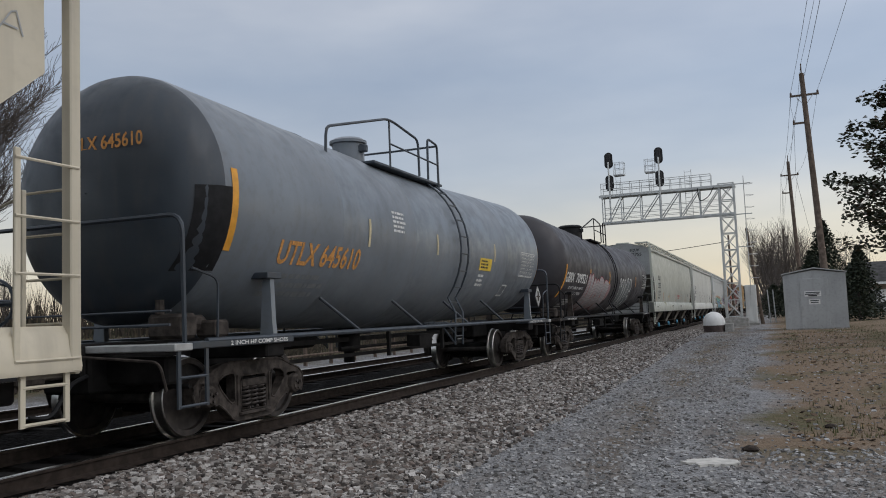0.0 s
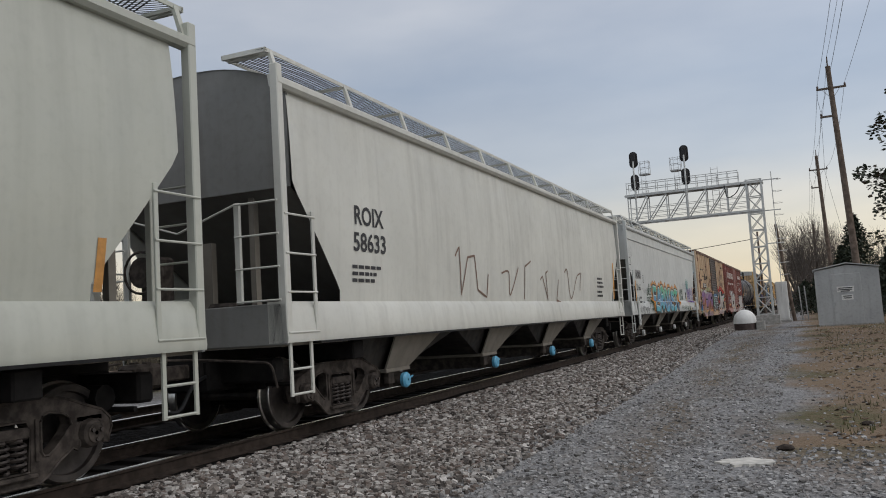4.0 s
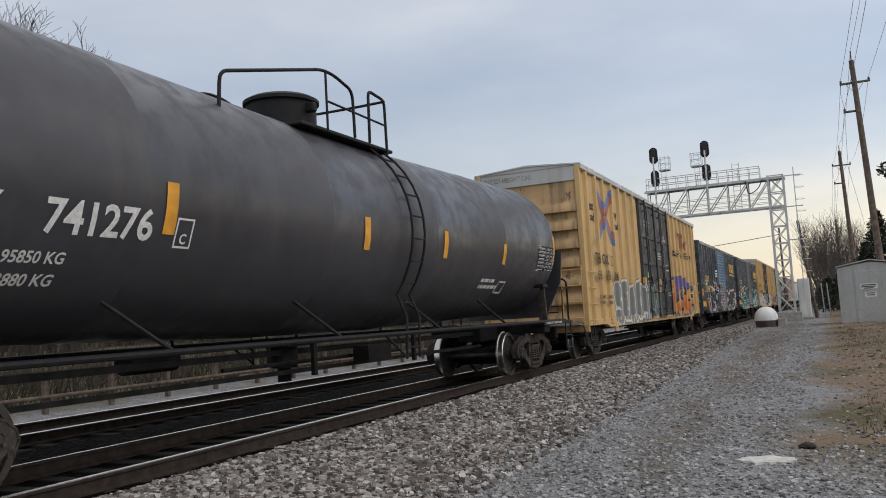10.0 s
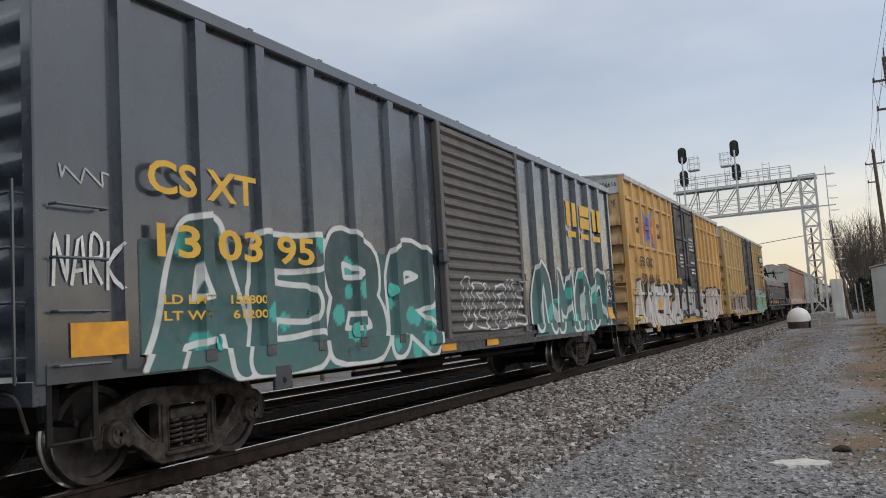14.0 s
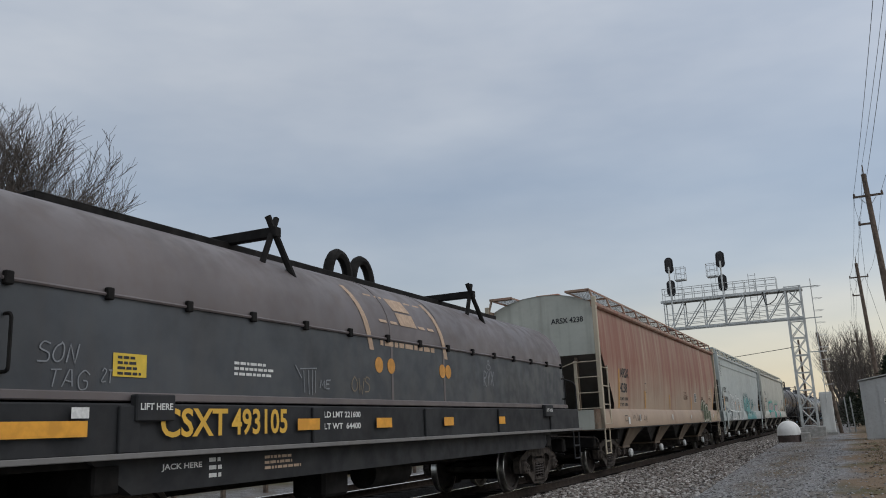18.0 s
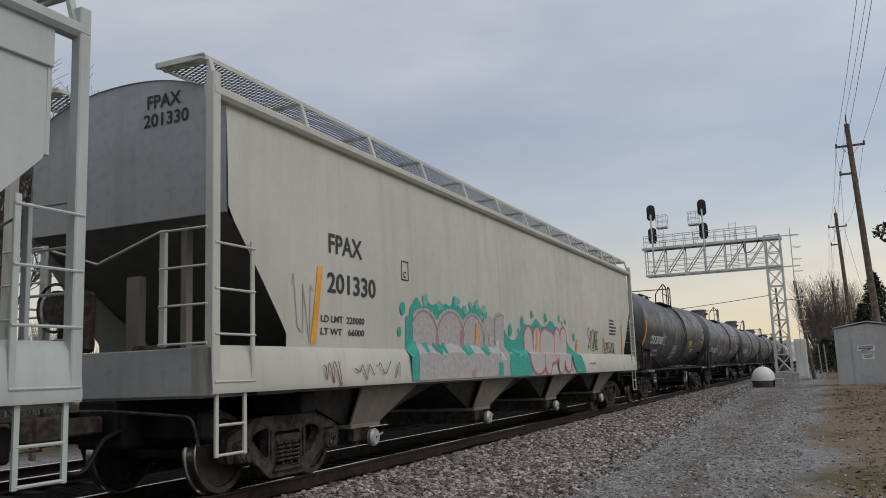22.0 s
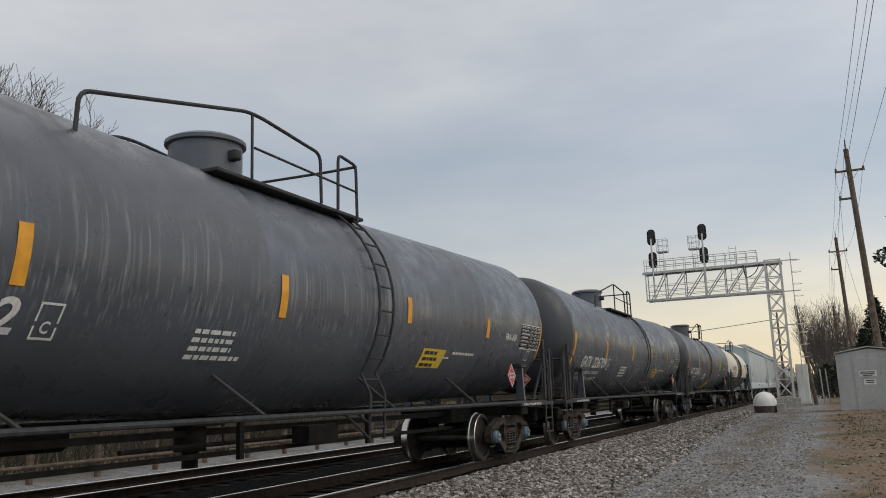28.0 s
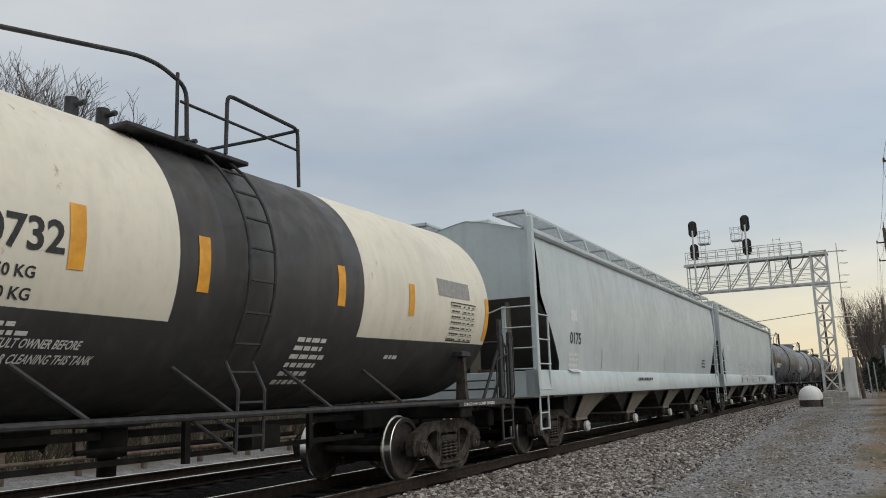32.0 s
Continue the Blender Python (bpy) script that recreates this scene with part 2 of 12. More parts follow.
def ground_material():
    """Gravel lane, worn grass beside it and trodden earth, told apart by their place on the ground."""
    m, t, b = shader("ground_gravel_and_turf", 0.95)
    b.inputs["Specular IOR Level"].default_value = 0.25
    li = t.links.new
    co = t.nodes.new("ShaderNodeTexCoord")
    sep = t.nodes.new("ShaderNodeSeparateXYZ")
    li(co.outputs["Object"], sep.inputs[0])
    n1 = node(t, "ShaderNodeTexNoise", {"Scale": 0.35, "Detail": 6.0, "Roughness": 0.6})
    li(co.outputs["Object"], n1.inputs["Vector"])
    # wandering edge
    wob = node(t, "ShaderNodeMath", {1: 4.0}, operation="MULTIPLY")
    li(n1.outputs[0], wob.inputs[0])
    xs = node(t, "ShaderNodeMath", operation="ADD")
    li(sep.outputs["X"], xs.inputs[0])
    li(wob.outputs[0], xs.inputs[1])
    vor = node(t, "ShaderNodeTexVoronoi", {"Scale": 30.0, "Randomness": 1.0})
    li(co.outputs["Object"], vor.inputs["Vector"])
    grit = ramp(t, [(0.0, (0.045, 0.046, 0.049)), (0.3, (0.15, 0.151, 0.155)), (0.65, (0.295, 0.295, 0.30)), (1.0, (0.42, 0.41, 0.405))])
    li(vor.outputs["Color"], grit.inputs[0])
    fine = ramp(t, [(0.0, (0.175, 0.172, 0.172)), (1.0, (0.40, 0.395, 0.39))])
    li(noisy(t, 3.0, 7), fine.inputs[0])
    gravel = mixed(t, 0.38, grit.outputs[0], fine.outputs[0])
    blot = noisy(t, 0.9, 5, (1, 0.35, 1), 0.5, 0.62)
    gravel = mixed(t, times(t, blot, 0.55), gravel, (0.15, 0.118, 0.09))
    grass = mixed(t, noisy(t, 7.0, 8, lo=0.38, hi=0.62), (0.14, 0.11, 0.065), (0.10, 0.097, 0.045))
    grass = mixed(t, noisy(t, 0.42, 6, lo=0.39, hi=0.50), grass, (0.215, 0.155, 0.105))
    grass = mixed(t, times(t, noisy(t, 22.0, 5, lo=0.5, hi=0.7), 0.6), grass, (0.17, 0.135, 0.085))
    edge = node(t, "ShaderNodeMapRange", {1: 1.25, 2: 1.95, 3: 0.0, 4: 1.0})
    li(xs.outputs[0], edge.inputs[0])
    # no turf close to the camera
    far = node(t, "ShaderNodeMapRange", {1: 9.5, 2: 13.0, 3: 0.0, 4: 1.0})
    yy = node(t, "ShaderNodeMath", operation="ADD")
    li(sep.outputs["Y"], yy.inputs[0])
    li(wob.outputs[0], yy.inputs[1])
    li(yy.outputs[0], far.inputs[0])
    fac = node(t, "ShaderNodeMath", operation="MULTIPLY")
    li(edge.outputs[0], fac.inputs[0])
    li(far.outputs[0], fac.inputs[1])
    col = mixed(t, fac.outputs[0], gravel, grass)
    # a strip of weeds between the wheel tracks of the lane
    lane = node(t, "ShaderNodeMapRange", {1: 0.1, 2: 0.85, 3: 1.0, 4: 0.0})
    off = node(t, "ShaderNodeMath", {1: 2.15}, operation="ADD")
    li(sep.outputs["X"], off.inputs[0])
    ab = node(t, "ShaderNodeMath", operation="ABSOLUTE")
    li(off.outputs[0], ab.inputs[0])
    li(ab.outputs[0], lane.inputs[0])
    strip = node(t, "ShaderNodeMath", operation="MULTIPLY")
    li(lane.outputs[0], strip.inputs[0])
    li(noisy(t, 1.2, 6, (1, 0.3, 1), 0.34, 0.55), strip.inputs[1])
    strip2 = node(t, "ShaderNodeMath", operation="MULTIPLY")
    li(strip.outputs[0], strip2.inputs[0])
    li(far.outputs[0], strip2.inputs[1])
    col = mixed(t, times(t, strip2.outputs[0], 0.9), col, (0.155, 0.122, 0.085))
    # rough land beyond the second line
    left = node(t, "ShaderNodeMapRange", {1: -16.5, 2: -15.0, 3: 1.0, 4: 0.0})
    li(xs.outputs[0], left.inputs[0])
    col = mixed(t, left.outputs[0], col, mixed(t, noisy(t, 3.0, 7), (0.13, 0.10, 0.06), (0.07, 0.075, 0.035)))
    li(col, b.inputs["Base Color"])
    h = node(t, "ShaderNodeMath", operation="ADD")
    li(vor.outputs["Distance"], h.inputs[0])
    li(noisy(t, 9.0, 8), h.inputs[1])
    bumped(t, b, h.outputs[0], 0.9, 0.03)
    return m


GROUND = ground_material()
CAST = plain("cast_steel_brown_grime", (0.054, 0.045, 0.039), 0.8, 0.0, 0.45, 9)
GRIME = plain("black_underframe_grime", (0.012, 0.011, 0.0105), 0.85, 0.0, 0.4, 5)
WHEEL = plain("rusty_wheel_steel", (0.048, 0.040, 0.036), 0.6, 0.3, 0.4, 7)
TREAD = plain("polished_tread_steel", (0.55, 0.53, 0.5), 0.28, 1.0, 0.1, 30)
RAILTOP = plain("polished_rail_head", (0.62, 0.6, 0.57), 0.22, 1.0, 0.1, 20)
RAILSIDE = plain("rusted_rail_web", (0.034, 0.025, 0.020), 0.9, 0.0, 0.3, 8)
TIE = plain("creosoted_timber", (0.014, 0.012, 0.011), 0.95, 0.0, 0.35, 4)
SPRING = plain("spring_steel_dark", (0.06, 0.05, 0.045), 0.6, 0.4, 0.3, 20)
GALV = plain("galvanised_steel", (0.42, 0.425, 0.42), 0.5, 0.45, 0.15, 5)
BLACK = plain("black_fitting", (0.014, 0.014, 0.015), 0.6, 0.0, 0.25, 9)
YELLOW = plain("amber_reflective_tape", (0.70, 0.32, 0.03), 0.5, 0.0, 0.12, 7)
YELLOW_LABEL = plain("yellow_notice", (0.72, 0.50, 0.05), 0.5, 0.0, 0.1, 7)
WHITE = plain("white_stencil", (0.66, 0.66, 0.64), 0.6, 0.0, 0.12, 22)
DARKINK = plain("black_stencil", (0.045, 0.045, 0.048), 0.6, 0.0, 0.2, 22)
ORANGEINK = plain("faded_orange_stencil", (0.60, 0.29, 0.09), 0.65, 0.0, 0.25, 22)
GOLDINK = plain("gold_stencil", (0.68, 0.40, 0.05), 0.55, 0.0, 0.07, 5)
REDINK = plain("red_stencil", (0.50, 0.07, 0.05), 0.55, 0.0, 0.1, 22)
BLUEINK = plain("blue_stencil", (0.12, 0.18, 0.40), 0.55, 0.0, 0.1, 22)
BLUECAP = plain("blue_outlet_cap", (0.10, 0.36, 0.55), 0.45, 0.0, 0.1, 22)
PALECAP = plain("pale_outlet_cap", (0.55, 0.56, 0.55), 0.5, 0.0, 0.15, 22)
LIME = plain("lime_warning_label", (0.45, 0.75, 0.08), 0.5, 0.0, 0.05, 22)
CONCRETE = plain("weathered_concrete", (0.34, 0.33, 0.31), 0.9, 0.0, 0.2, 6)
SILVER = plain("aluminium_paint", (0.50, 0.51, 0.50), 0.45, 0.35, 0.12, 3)
POLEWOOD = plain("weathered_pole_timber", (0.13, 0.10, 0.08), 0.9, 0.0, 0.3, 5)
BARK = plain("grey_bark", (0.11, 0.095, 0.085), 0.95, 0.0, 0.3, 6)

# ---- mesh helpers ----


class M:
    """Collects vertices and faces of one mesh; k is the face's material slot."""

    def __init__(self):
        self.v, self.f, self.k = [], [], []

    def add(self, vs, fs, k=0):
        o = len(self.v)
        self.v.extend(vs)
        self.f.extend([tuple(i + o for i in f) for f in fs])
        self.k.extend([k] * len(fs))
        return self

    def box(self, x0, x1, y0, y1, z0, z1, c=0.0, k=0):
        if c <= 0:
            vs = [(x, y, z) for z in (z0, z1) for y in (y0, y1) for x in (x0, x1)]
            return self.add(vs, [(0, 2, 3, 1), (4, 5, 7, 6), (0, 1, 5, 4), (2, 6, 7, 3), (0, 4, 6, 2), (1, 3, 7, 5)], k)
        lo, hi = (x0, y0, z0), (x1, y1, z1)
        vs, ix = [], {}
        for a in (0, 1):
            for b in (0, 1):
                for d in (0, 1):
                    corner = [(lo, hi)[q][i] for i, q in enumerate((a, b, d))]
                    for ax in range(3):
                        p = [corner[i] + (0 if i == ax else (c if (a, b, d)[i] == 0 else -c)) for i in range(3)]
                        ix[a, b, d, ax] = len(vs)
                        vs.append(tuple(p))
        fs = []
        for ax in range(3):
            u, w = [(1, 2), (2, 0), (0, 1)][ax]
            for side in (0, 1):
                q = []
                for uu, ww in ((0, 0), (1, 0), (1, 1), (0, 1)):
                    key = [0, 0, 0]
                    key[ax], key[u], key[w] = side, uu, ww
                    q.append(ix[(*key, ax)])
                fs.append(tuple(q if side else q[::-1]))
        for ax in range(3):
            u, w = [(1, 2), (2, 0), (0, 1)][ax]
            for uu in (0, 1):
                for ww in (0, 1):
                    k0, k1 = [0, 0, 0], [0, 0, 0]
                    k0[u] = k1[u] = uu
                    k0[w] = k1[w] = ww
                    k1[ax] = 1
                    q = (ix[(*k0, u)], ix[(*k1, u)], ix[(*k1, w)], ix[(*k0, w)])
                    fs.append(q if (uu == ww) else q[::-1])
        for a in (0, 1):
            for b in (0, 1):
                for d in (0, 1):
                    q = tuple(ix[a, b, d, i] for i in range(3))
                    fs.append(q if (a + b + d) % 2 else q[::-1])
        return self.add(vs, fs, k)

    def cyl(self, p, q, r, n=12, r2=None, k=0):
        p, q = Vector(p), Vector(q)
        r2 = r if r2 is None else r2
        rot = (q - p).to_track_quat("Z", "Y")
        ring = [rot @ Vector((math.cos(2 * math.pi * i / n), math.sin(2 * math.pi * i / n), 0)) for i in range(n)]
        vs = [tuple(p + r * d) for d in ring] + [tuple(q + r2 * d) for d in ring]
        fs = [(i, (i + 1) % n, n + (i + 1) % n, n + i) for i in range(n)] + [tuple(range(n - 1, -1, -1)), tuple(range(n, 2 * n))]
        return self.add(vs, fs, k)

    def tube(self, pts, r, n=6, k=0, closed=False):
        pts = [Vector(p) for p in pts]
        vs, up = [], Vector((0.13, 0.31, 0.94))
        for i, p in enumerate(pts):
            a = pts[i - 1] if i else (pts[-1] if closed else p)
            b = pts[i + 1] if i < len(pts) - 1 else (pts[0] if closed else p)
            d = (b - a).normalized()
            e = d.cross(up)
            if e.length < 0.05:
                e = d.cross(Vector((1, 0, 0)))
            e.normalize()
            g = d.cross(e)
            vs += [tuple(p + r * (math.cos(2 * math.pi * j / n) * e + math.sin(2 * math.pi * j / n) * g)) for j in range(n)]
        fs = []
        last = len(pts) if closed else len(pts) - 1
        for i in range(last):
            o, o2 = i * n, ((i + 1) % len(pts)) * n
            fs += [(o + j, o2 + j, o2 + (j + 1) % n, o + (j + 1) % n) for j in range(n)]
        if not closed:
            fs += [tuple(range(n)), tuple(range(len(vs) - 1, len(vs) - n - 1, -1))]
        return self.add(vs, fs, k)

    def prism(self, prof, axis, a, b, k=0):
        """A 2D outline swept along an axis: x sweeps (y, z), y sweeps (x, z), z sweeps (x, y)."""
        put = {"x": lambda u, w, s: (s, u, w), "y": lambda u, w, s: (u, s, w), "z": lambda u, w, s: (u, w, s)}[axis]
        n = len(prof)
        vs = [put(u, w, a) for u, w in prof] + [put(u, w, b) for u, w in prof]
        fs = [(i, (i + 1) % n, n + (i + 1) % n, n + i) for i in range(n)] + [tuple(range(n - 1, -1, -1)), tuple(range(n, 2 * n))]
        return self.add(vs, fs, k)

    def lathe(self, prof, axis, c, n=24, k=0):
        """prof: (radius, place along the axis); c: the axis's place in the other two."""
        vs = []
        for r, s in prof:
            for i in range(n):
                a = 2 * math.pi * i / n
                u, w = c[0] + r * math.cos(a), c[1] + r * math.sin(a)
                vs.append({"x": (s, u, w), "y": (u, s, w), "z": (u, w, s)}[axis])
        fs = []
        for j in range(len(prof) - 1):
            for i in range(n):
                fs.append((j * n + i, j * n + (i + 1) % n, (j + 1) * n + (i + 1) % n, (j + 1) * n + i))
        return self.add(vs, fs, k)

    def grid(self, rows, k=0, flip=False):
        w = len(rows[0])
        vs = [p for r in rows for p in r]
        fs = [(j * w + i, j * w + i + 1, (j + 1) * w + i + 1, (j + 1) * w + i) for j in range(len(rows) - 1) for i in range(w - 1)]
        return self.add(vs, [f[::-1] for f in fs] if flip else fs, k)


def mesh_of(name, m, mats, sharp=32, fix=True):
    me = bpy.data.meshes.new(name)
    me.from_pydata(m.v, [], m.f)
    mats = mats if isinstance(mats, (list, tuple)) else [mats]
    for x in mats:
        me.materials.append(x)
    if len(mats) > 1:
        me.polygons.foreach_set("material_index", m.k)
    if fix:
        bm = bmesh.new()
        bm.from_mesh(me)
        bmesh.ops.recalc_face_normals(bm, faces=bm.faces)
        bm.to_mesh(me)
        bm.free()
    me.polygons.foreach_set("use_smooth", [True] * len(me.polygons))
    me.set_sharp_from_angle(angle=radians(sharp))
    return me


def part(name, m, mats, parent, label="", sharp=32, fix=True):
    """Links a mesh as one object under a thing or a part."""
    me = m if isinstance(m, bpy.types.Mesh) else mesh_of(name, m, mats, sharp, fix)
    ob = new(name, me)
    ob.parent = parent
    if label:
        ob["label"] = label
    return ob


def thing(name, label, category, group="", kind="", at=None):
    ob = new(name)
    ob.empty_display_size = 0.3
    if at is not None:
        ob.matrix_basis = at
    return tagged(ob, label, category, group, kind)


def solo(name, m, mats, label, category="", group="", kind="", sharp=32, fix=True):
    return tagged(new(name, mesh_of(name, m, mats, sharp, fix)), label, category, group, kind)


def rounded(pts, r, steps=4):
    """A polyline with its corners rounded."""
    pts = [Vector(p) for p in pts]
    out = [pts[0]]
    for a, b, c in zip(pts, pts[1:], pts[2:]):
        d1, d2 = (a - b), (c - b)
        q = min(r, d1.length * 0.45, d2.length * 0.45)
        p, s = b + d1.normalized() * q, b + d2.normalized() * q
        for i in range(steps + 1):
            u = i / steps
            out.append(p * (1 - u) ** 2 + b * 2 * u * (1 - u) + s * u * u)
    return out + [pts[-1]]

# ---- the ground ----
TRACK_X, TRACK2_X = -7.17, -11.3
HALF_GAUGE = 0.7525


def bend(y):
    """Sideways drift of both tracks: they swing gently away from the lane."""
    return -0.4 * (1 - math.exp(-max(y, -10.0) / 37))


def smooth(a, b, x):
    u = min(1, max(0, (x - a) / (b - a)))
    return u * u * (3 - 2 * u)


def ground_z(x, y):
    z = -0.42 + 0.42 * smooth(10, 44, y)
    if x < -3.6:
        z = z * smooth(-5.2, -3.6, x) + (-0.62) * (1 - smooth(-5.2, -3.6, x))
    if x < -14:
        z += 0.35 * smooth(-14, -19, x) + 1.2 * smooth(-22, -40, x)
    if x > 3:
        z += 0.15 * smooth(3, 10, x)
    return z + 0.03 * noise.noise((x * 0.5, y * 0.5, 0)) * (1 if abs(x) < 60 else 0)


def steps(near, far, fine, growth):
    out, d = [0.0], fine
    while out[-1] < far:
        out.append(out[-1] + d)
        if out[-1] > near:
            d *= growth
    return out


def build_ground():
    pos = steps(9, 1500, 0.4, 1.16)
    xs = sorted({-p - 3 for p in steps(14, 1500, 0.4, 1.16)} | {p - 3 for p in pos})
    ys = sorted({-p for p in steps(2, 900, 0.6, 1.3)} | set(steps(52, 2500, 0.6, 1.12)))
    m = M().grid([[(x, y, ground_z(x, y)) for x in xs] for y in ys])
    solo("ground", m, GROUND, "grey gravel lane with worn grass and bare earth beside it", "ground", kind="structure", sharp=180, fix=False)


def ballast_material(name, tints):
    m, t, b = shader(name, 0.95)
    vor = node(t, "ShaderNodeTexVoronoi", {"Scale": 17.0, "Randomness": 1.0})
    t.links.new(coords(t), vor.inputs["Vector"])
    n = len(tints)
    r = ramp(t, [(i / n, c) for i, c in enumerate(tints)])
    t.links.new(vor.outputs["Color"], r.inputs[0])
    dust = tuple(0.45 * sum(c[k] for c in tints) / n for k in range(3))
    col = mixed(t, times(t, noisy(t, 0.8, 5), 0.5), r.outputs[0], dust)
    t.links.new(col, b.inputs["Base Color"])
    b.inputs["Specular IOR Level"].default_value = 0.05
    bumped(t, b, vor.outputs["Distance"], 1.0, 0.045)
    return m


STONE_TINTS = [(0.275, 0.253, 0.232), (0.115, 0.10, 0.09), (0.41, 0.388, 0.36), (0.065, 0.056, 0.051), (0.225, 0.195, 0.172), (0.53, 0.50, 0.47), (0.165, 0.130, 0.112), (0.32, 0.292, 0.268)]
GRIT_TINTS = [(0.32, 0.32, 0.32), (0.17, 0.17, 0.17), (0.42, 0.415, 0.41), (0.22, 0.21, 0.205), (0.11, 0.105, 0.10), (0.42, 0.415, 0.41), (0.30, 0.29, 0.28)]
# bed tinted a fifth darker: shade between the loose stones put in
BALLAST = ballast_material("grey_brown_ballast", [(c[0] * 0.8, c[1] * 0.78, c[2] * 0.77) for c in STONE_TINTS])
# oiled stone, with the shade under the train put into its colour
OILY_SHADE = ballast_material("oily_shaded_ballast", [(c[0] * 0.03, c[1] * 0.029, c[2] * 0.028) for c in STONE_TINTS])
STONES = stones("crushed_ballast_stone", STONE_TINTS)
GRIT = stones("crushed_lane_gravel", GRIT_TINTS)


def bed_z(x, y):
    """Height of the ballast's surface across both tracks."""
    g = ground_z(-3.4, y)
    x -= bend(y)
    if x > -5.75:
        u = min(1, max(0, (-5.75 - x) / (-5.75 + 3.7)))
        return -0.16 * (1 - u) + (g - 0.02) * u
    if x < -13.0:
        u = min(1, (-13.0 - x) / 1.7)
        return -0.16 * (1 - u) - 0.62 * u
    d = min(abs(x - TRACK_X), abs(x - TRACK2_X))
    return -0.16 - (0.05 if d < 0.75 else 0.0) - 0.10 * smooth(1.2, 2.06, d)


def build_ballast():
    xs = [-14.8, -14.2, -13.6, -13.1, -12.6, -12.0, -11.3, -10.6, -10.0, -9.6, -9.25, -8.9, -8.5, -7.9, -7.2, -6.4, -6.0, -5.75, -5.3, -4.9, -4.5, -4.1, -3.7]
    ys = sorted({-q for q in steps(5, 60, 0.5, 1.4)} | set(steps(45, 900, 0.5, 1.14)))
    m = M()
    rows = [[(x + bend(y) + 0.05 * noise.noise((x, y, 3)), y, bed_z(x + bend(y), y) + 0.03 * noise.noise((x * 1.3, y * 1.3, 9)) + (0.006 if x > -5 else 0)) for x in xs] for y in ys]
    m.grid(rows)
    w = len(xs) - 1
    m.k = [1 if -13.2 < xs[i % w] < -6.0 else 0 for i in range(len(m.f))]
    solo("ballast", m, [BALLAST, OILY_SHADE], "crushed stone ballast bed under both tracks", "ballast", kind="structure", sharp=180, fix=False)


def scatter(name, mat, label, places, size, flat, seed):
    """Many loose stones, joined: each a squashed, turned and knocked-about block."""
    rng = np.random.default_rng(seed)
    n = len(places)
    base = np.array([(x, y, z) for z in (-1, 1) for y in (-1, 1) for x in (-1, 1)], float)
    pts = base[None] * (0.72 + 0.5 * rng.random((n, 8, 3)))
    ext = size[0] + (size[1] - size[0]) * rng.random((n, 1, 1)) ** 2
    pts *= ext * np.stack([0.8 + 0.5 * rng.random(n), 0.8 + 0.5 * rng.random(n), flat * (0.7 + 0.6 * rng.random(n))], 1)[:, None]
    a, b = rng.random(n) * 6.283, (rng.random(n) - 0.5) * 1.1
    ca, sa, cb, sb = np.cos(a), np.sin(a), np.cos(b), np.sin(b)
    y2, z2 = pts[..., 1] * cb[:, None] - pts[..., 2] * sb[:, None], pts[..., 1] * sb[:, None] + pts[..., 2] * cb[:, None]
    x3, y3 = pts[..., 0] * ca[:, None] - y2 * sa[:, None], pts[..., 0] * sa[:, None] + y2 * ca[:, None]
    out = np.stack([x3, y3, z2], -1) + np.array(places)[:, None]
    faces = np.array([(0, 2, 3, 1), (4, 5, 7, 6), (0, 1, 5, 4), (2, 6, 7, 3), (0, 4, 6, 2), (1, 3, 7, 5)])
    fs = (faces[None] + 8 * np.arange(n)[:, None, None]).reshape(-1, 4)
    me = bpy.data.meshes.new(name)
    me.from_pydata(out.reshape(-1, 3).tolist(), [], fs.tolist())
    me.materials.append(mat)
    tagged(new(name, me), label, "stones", kind="stuff")


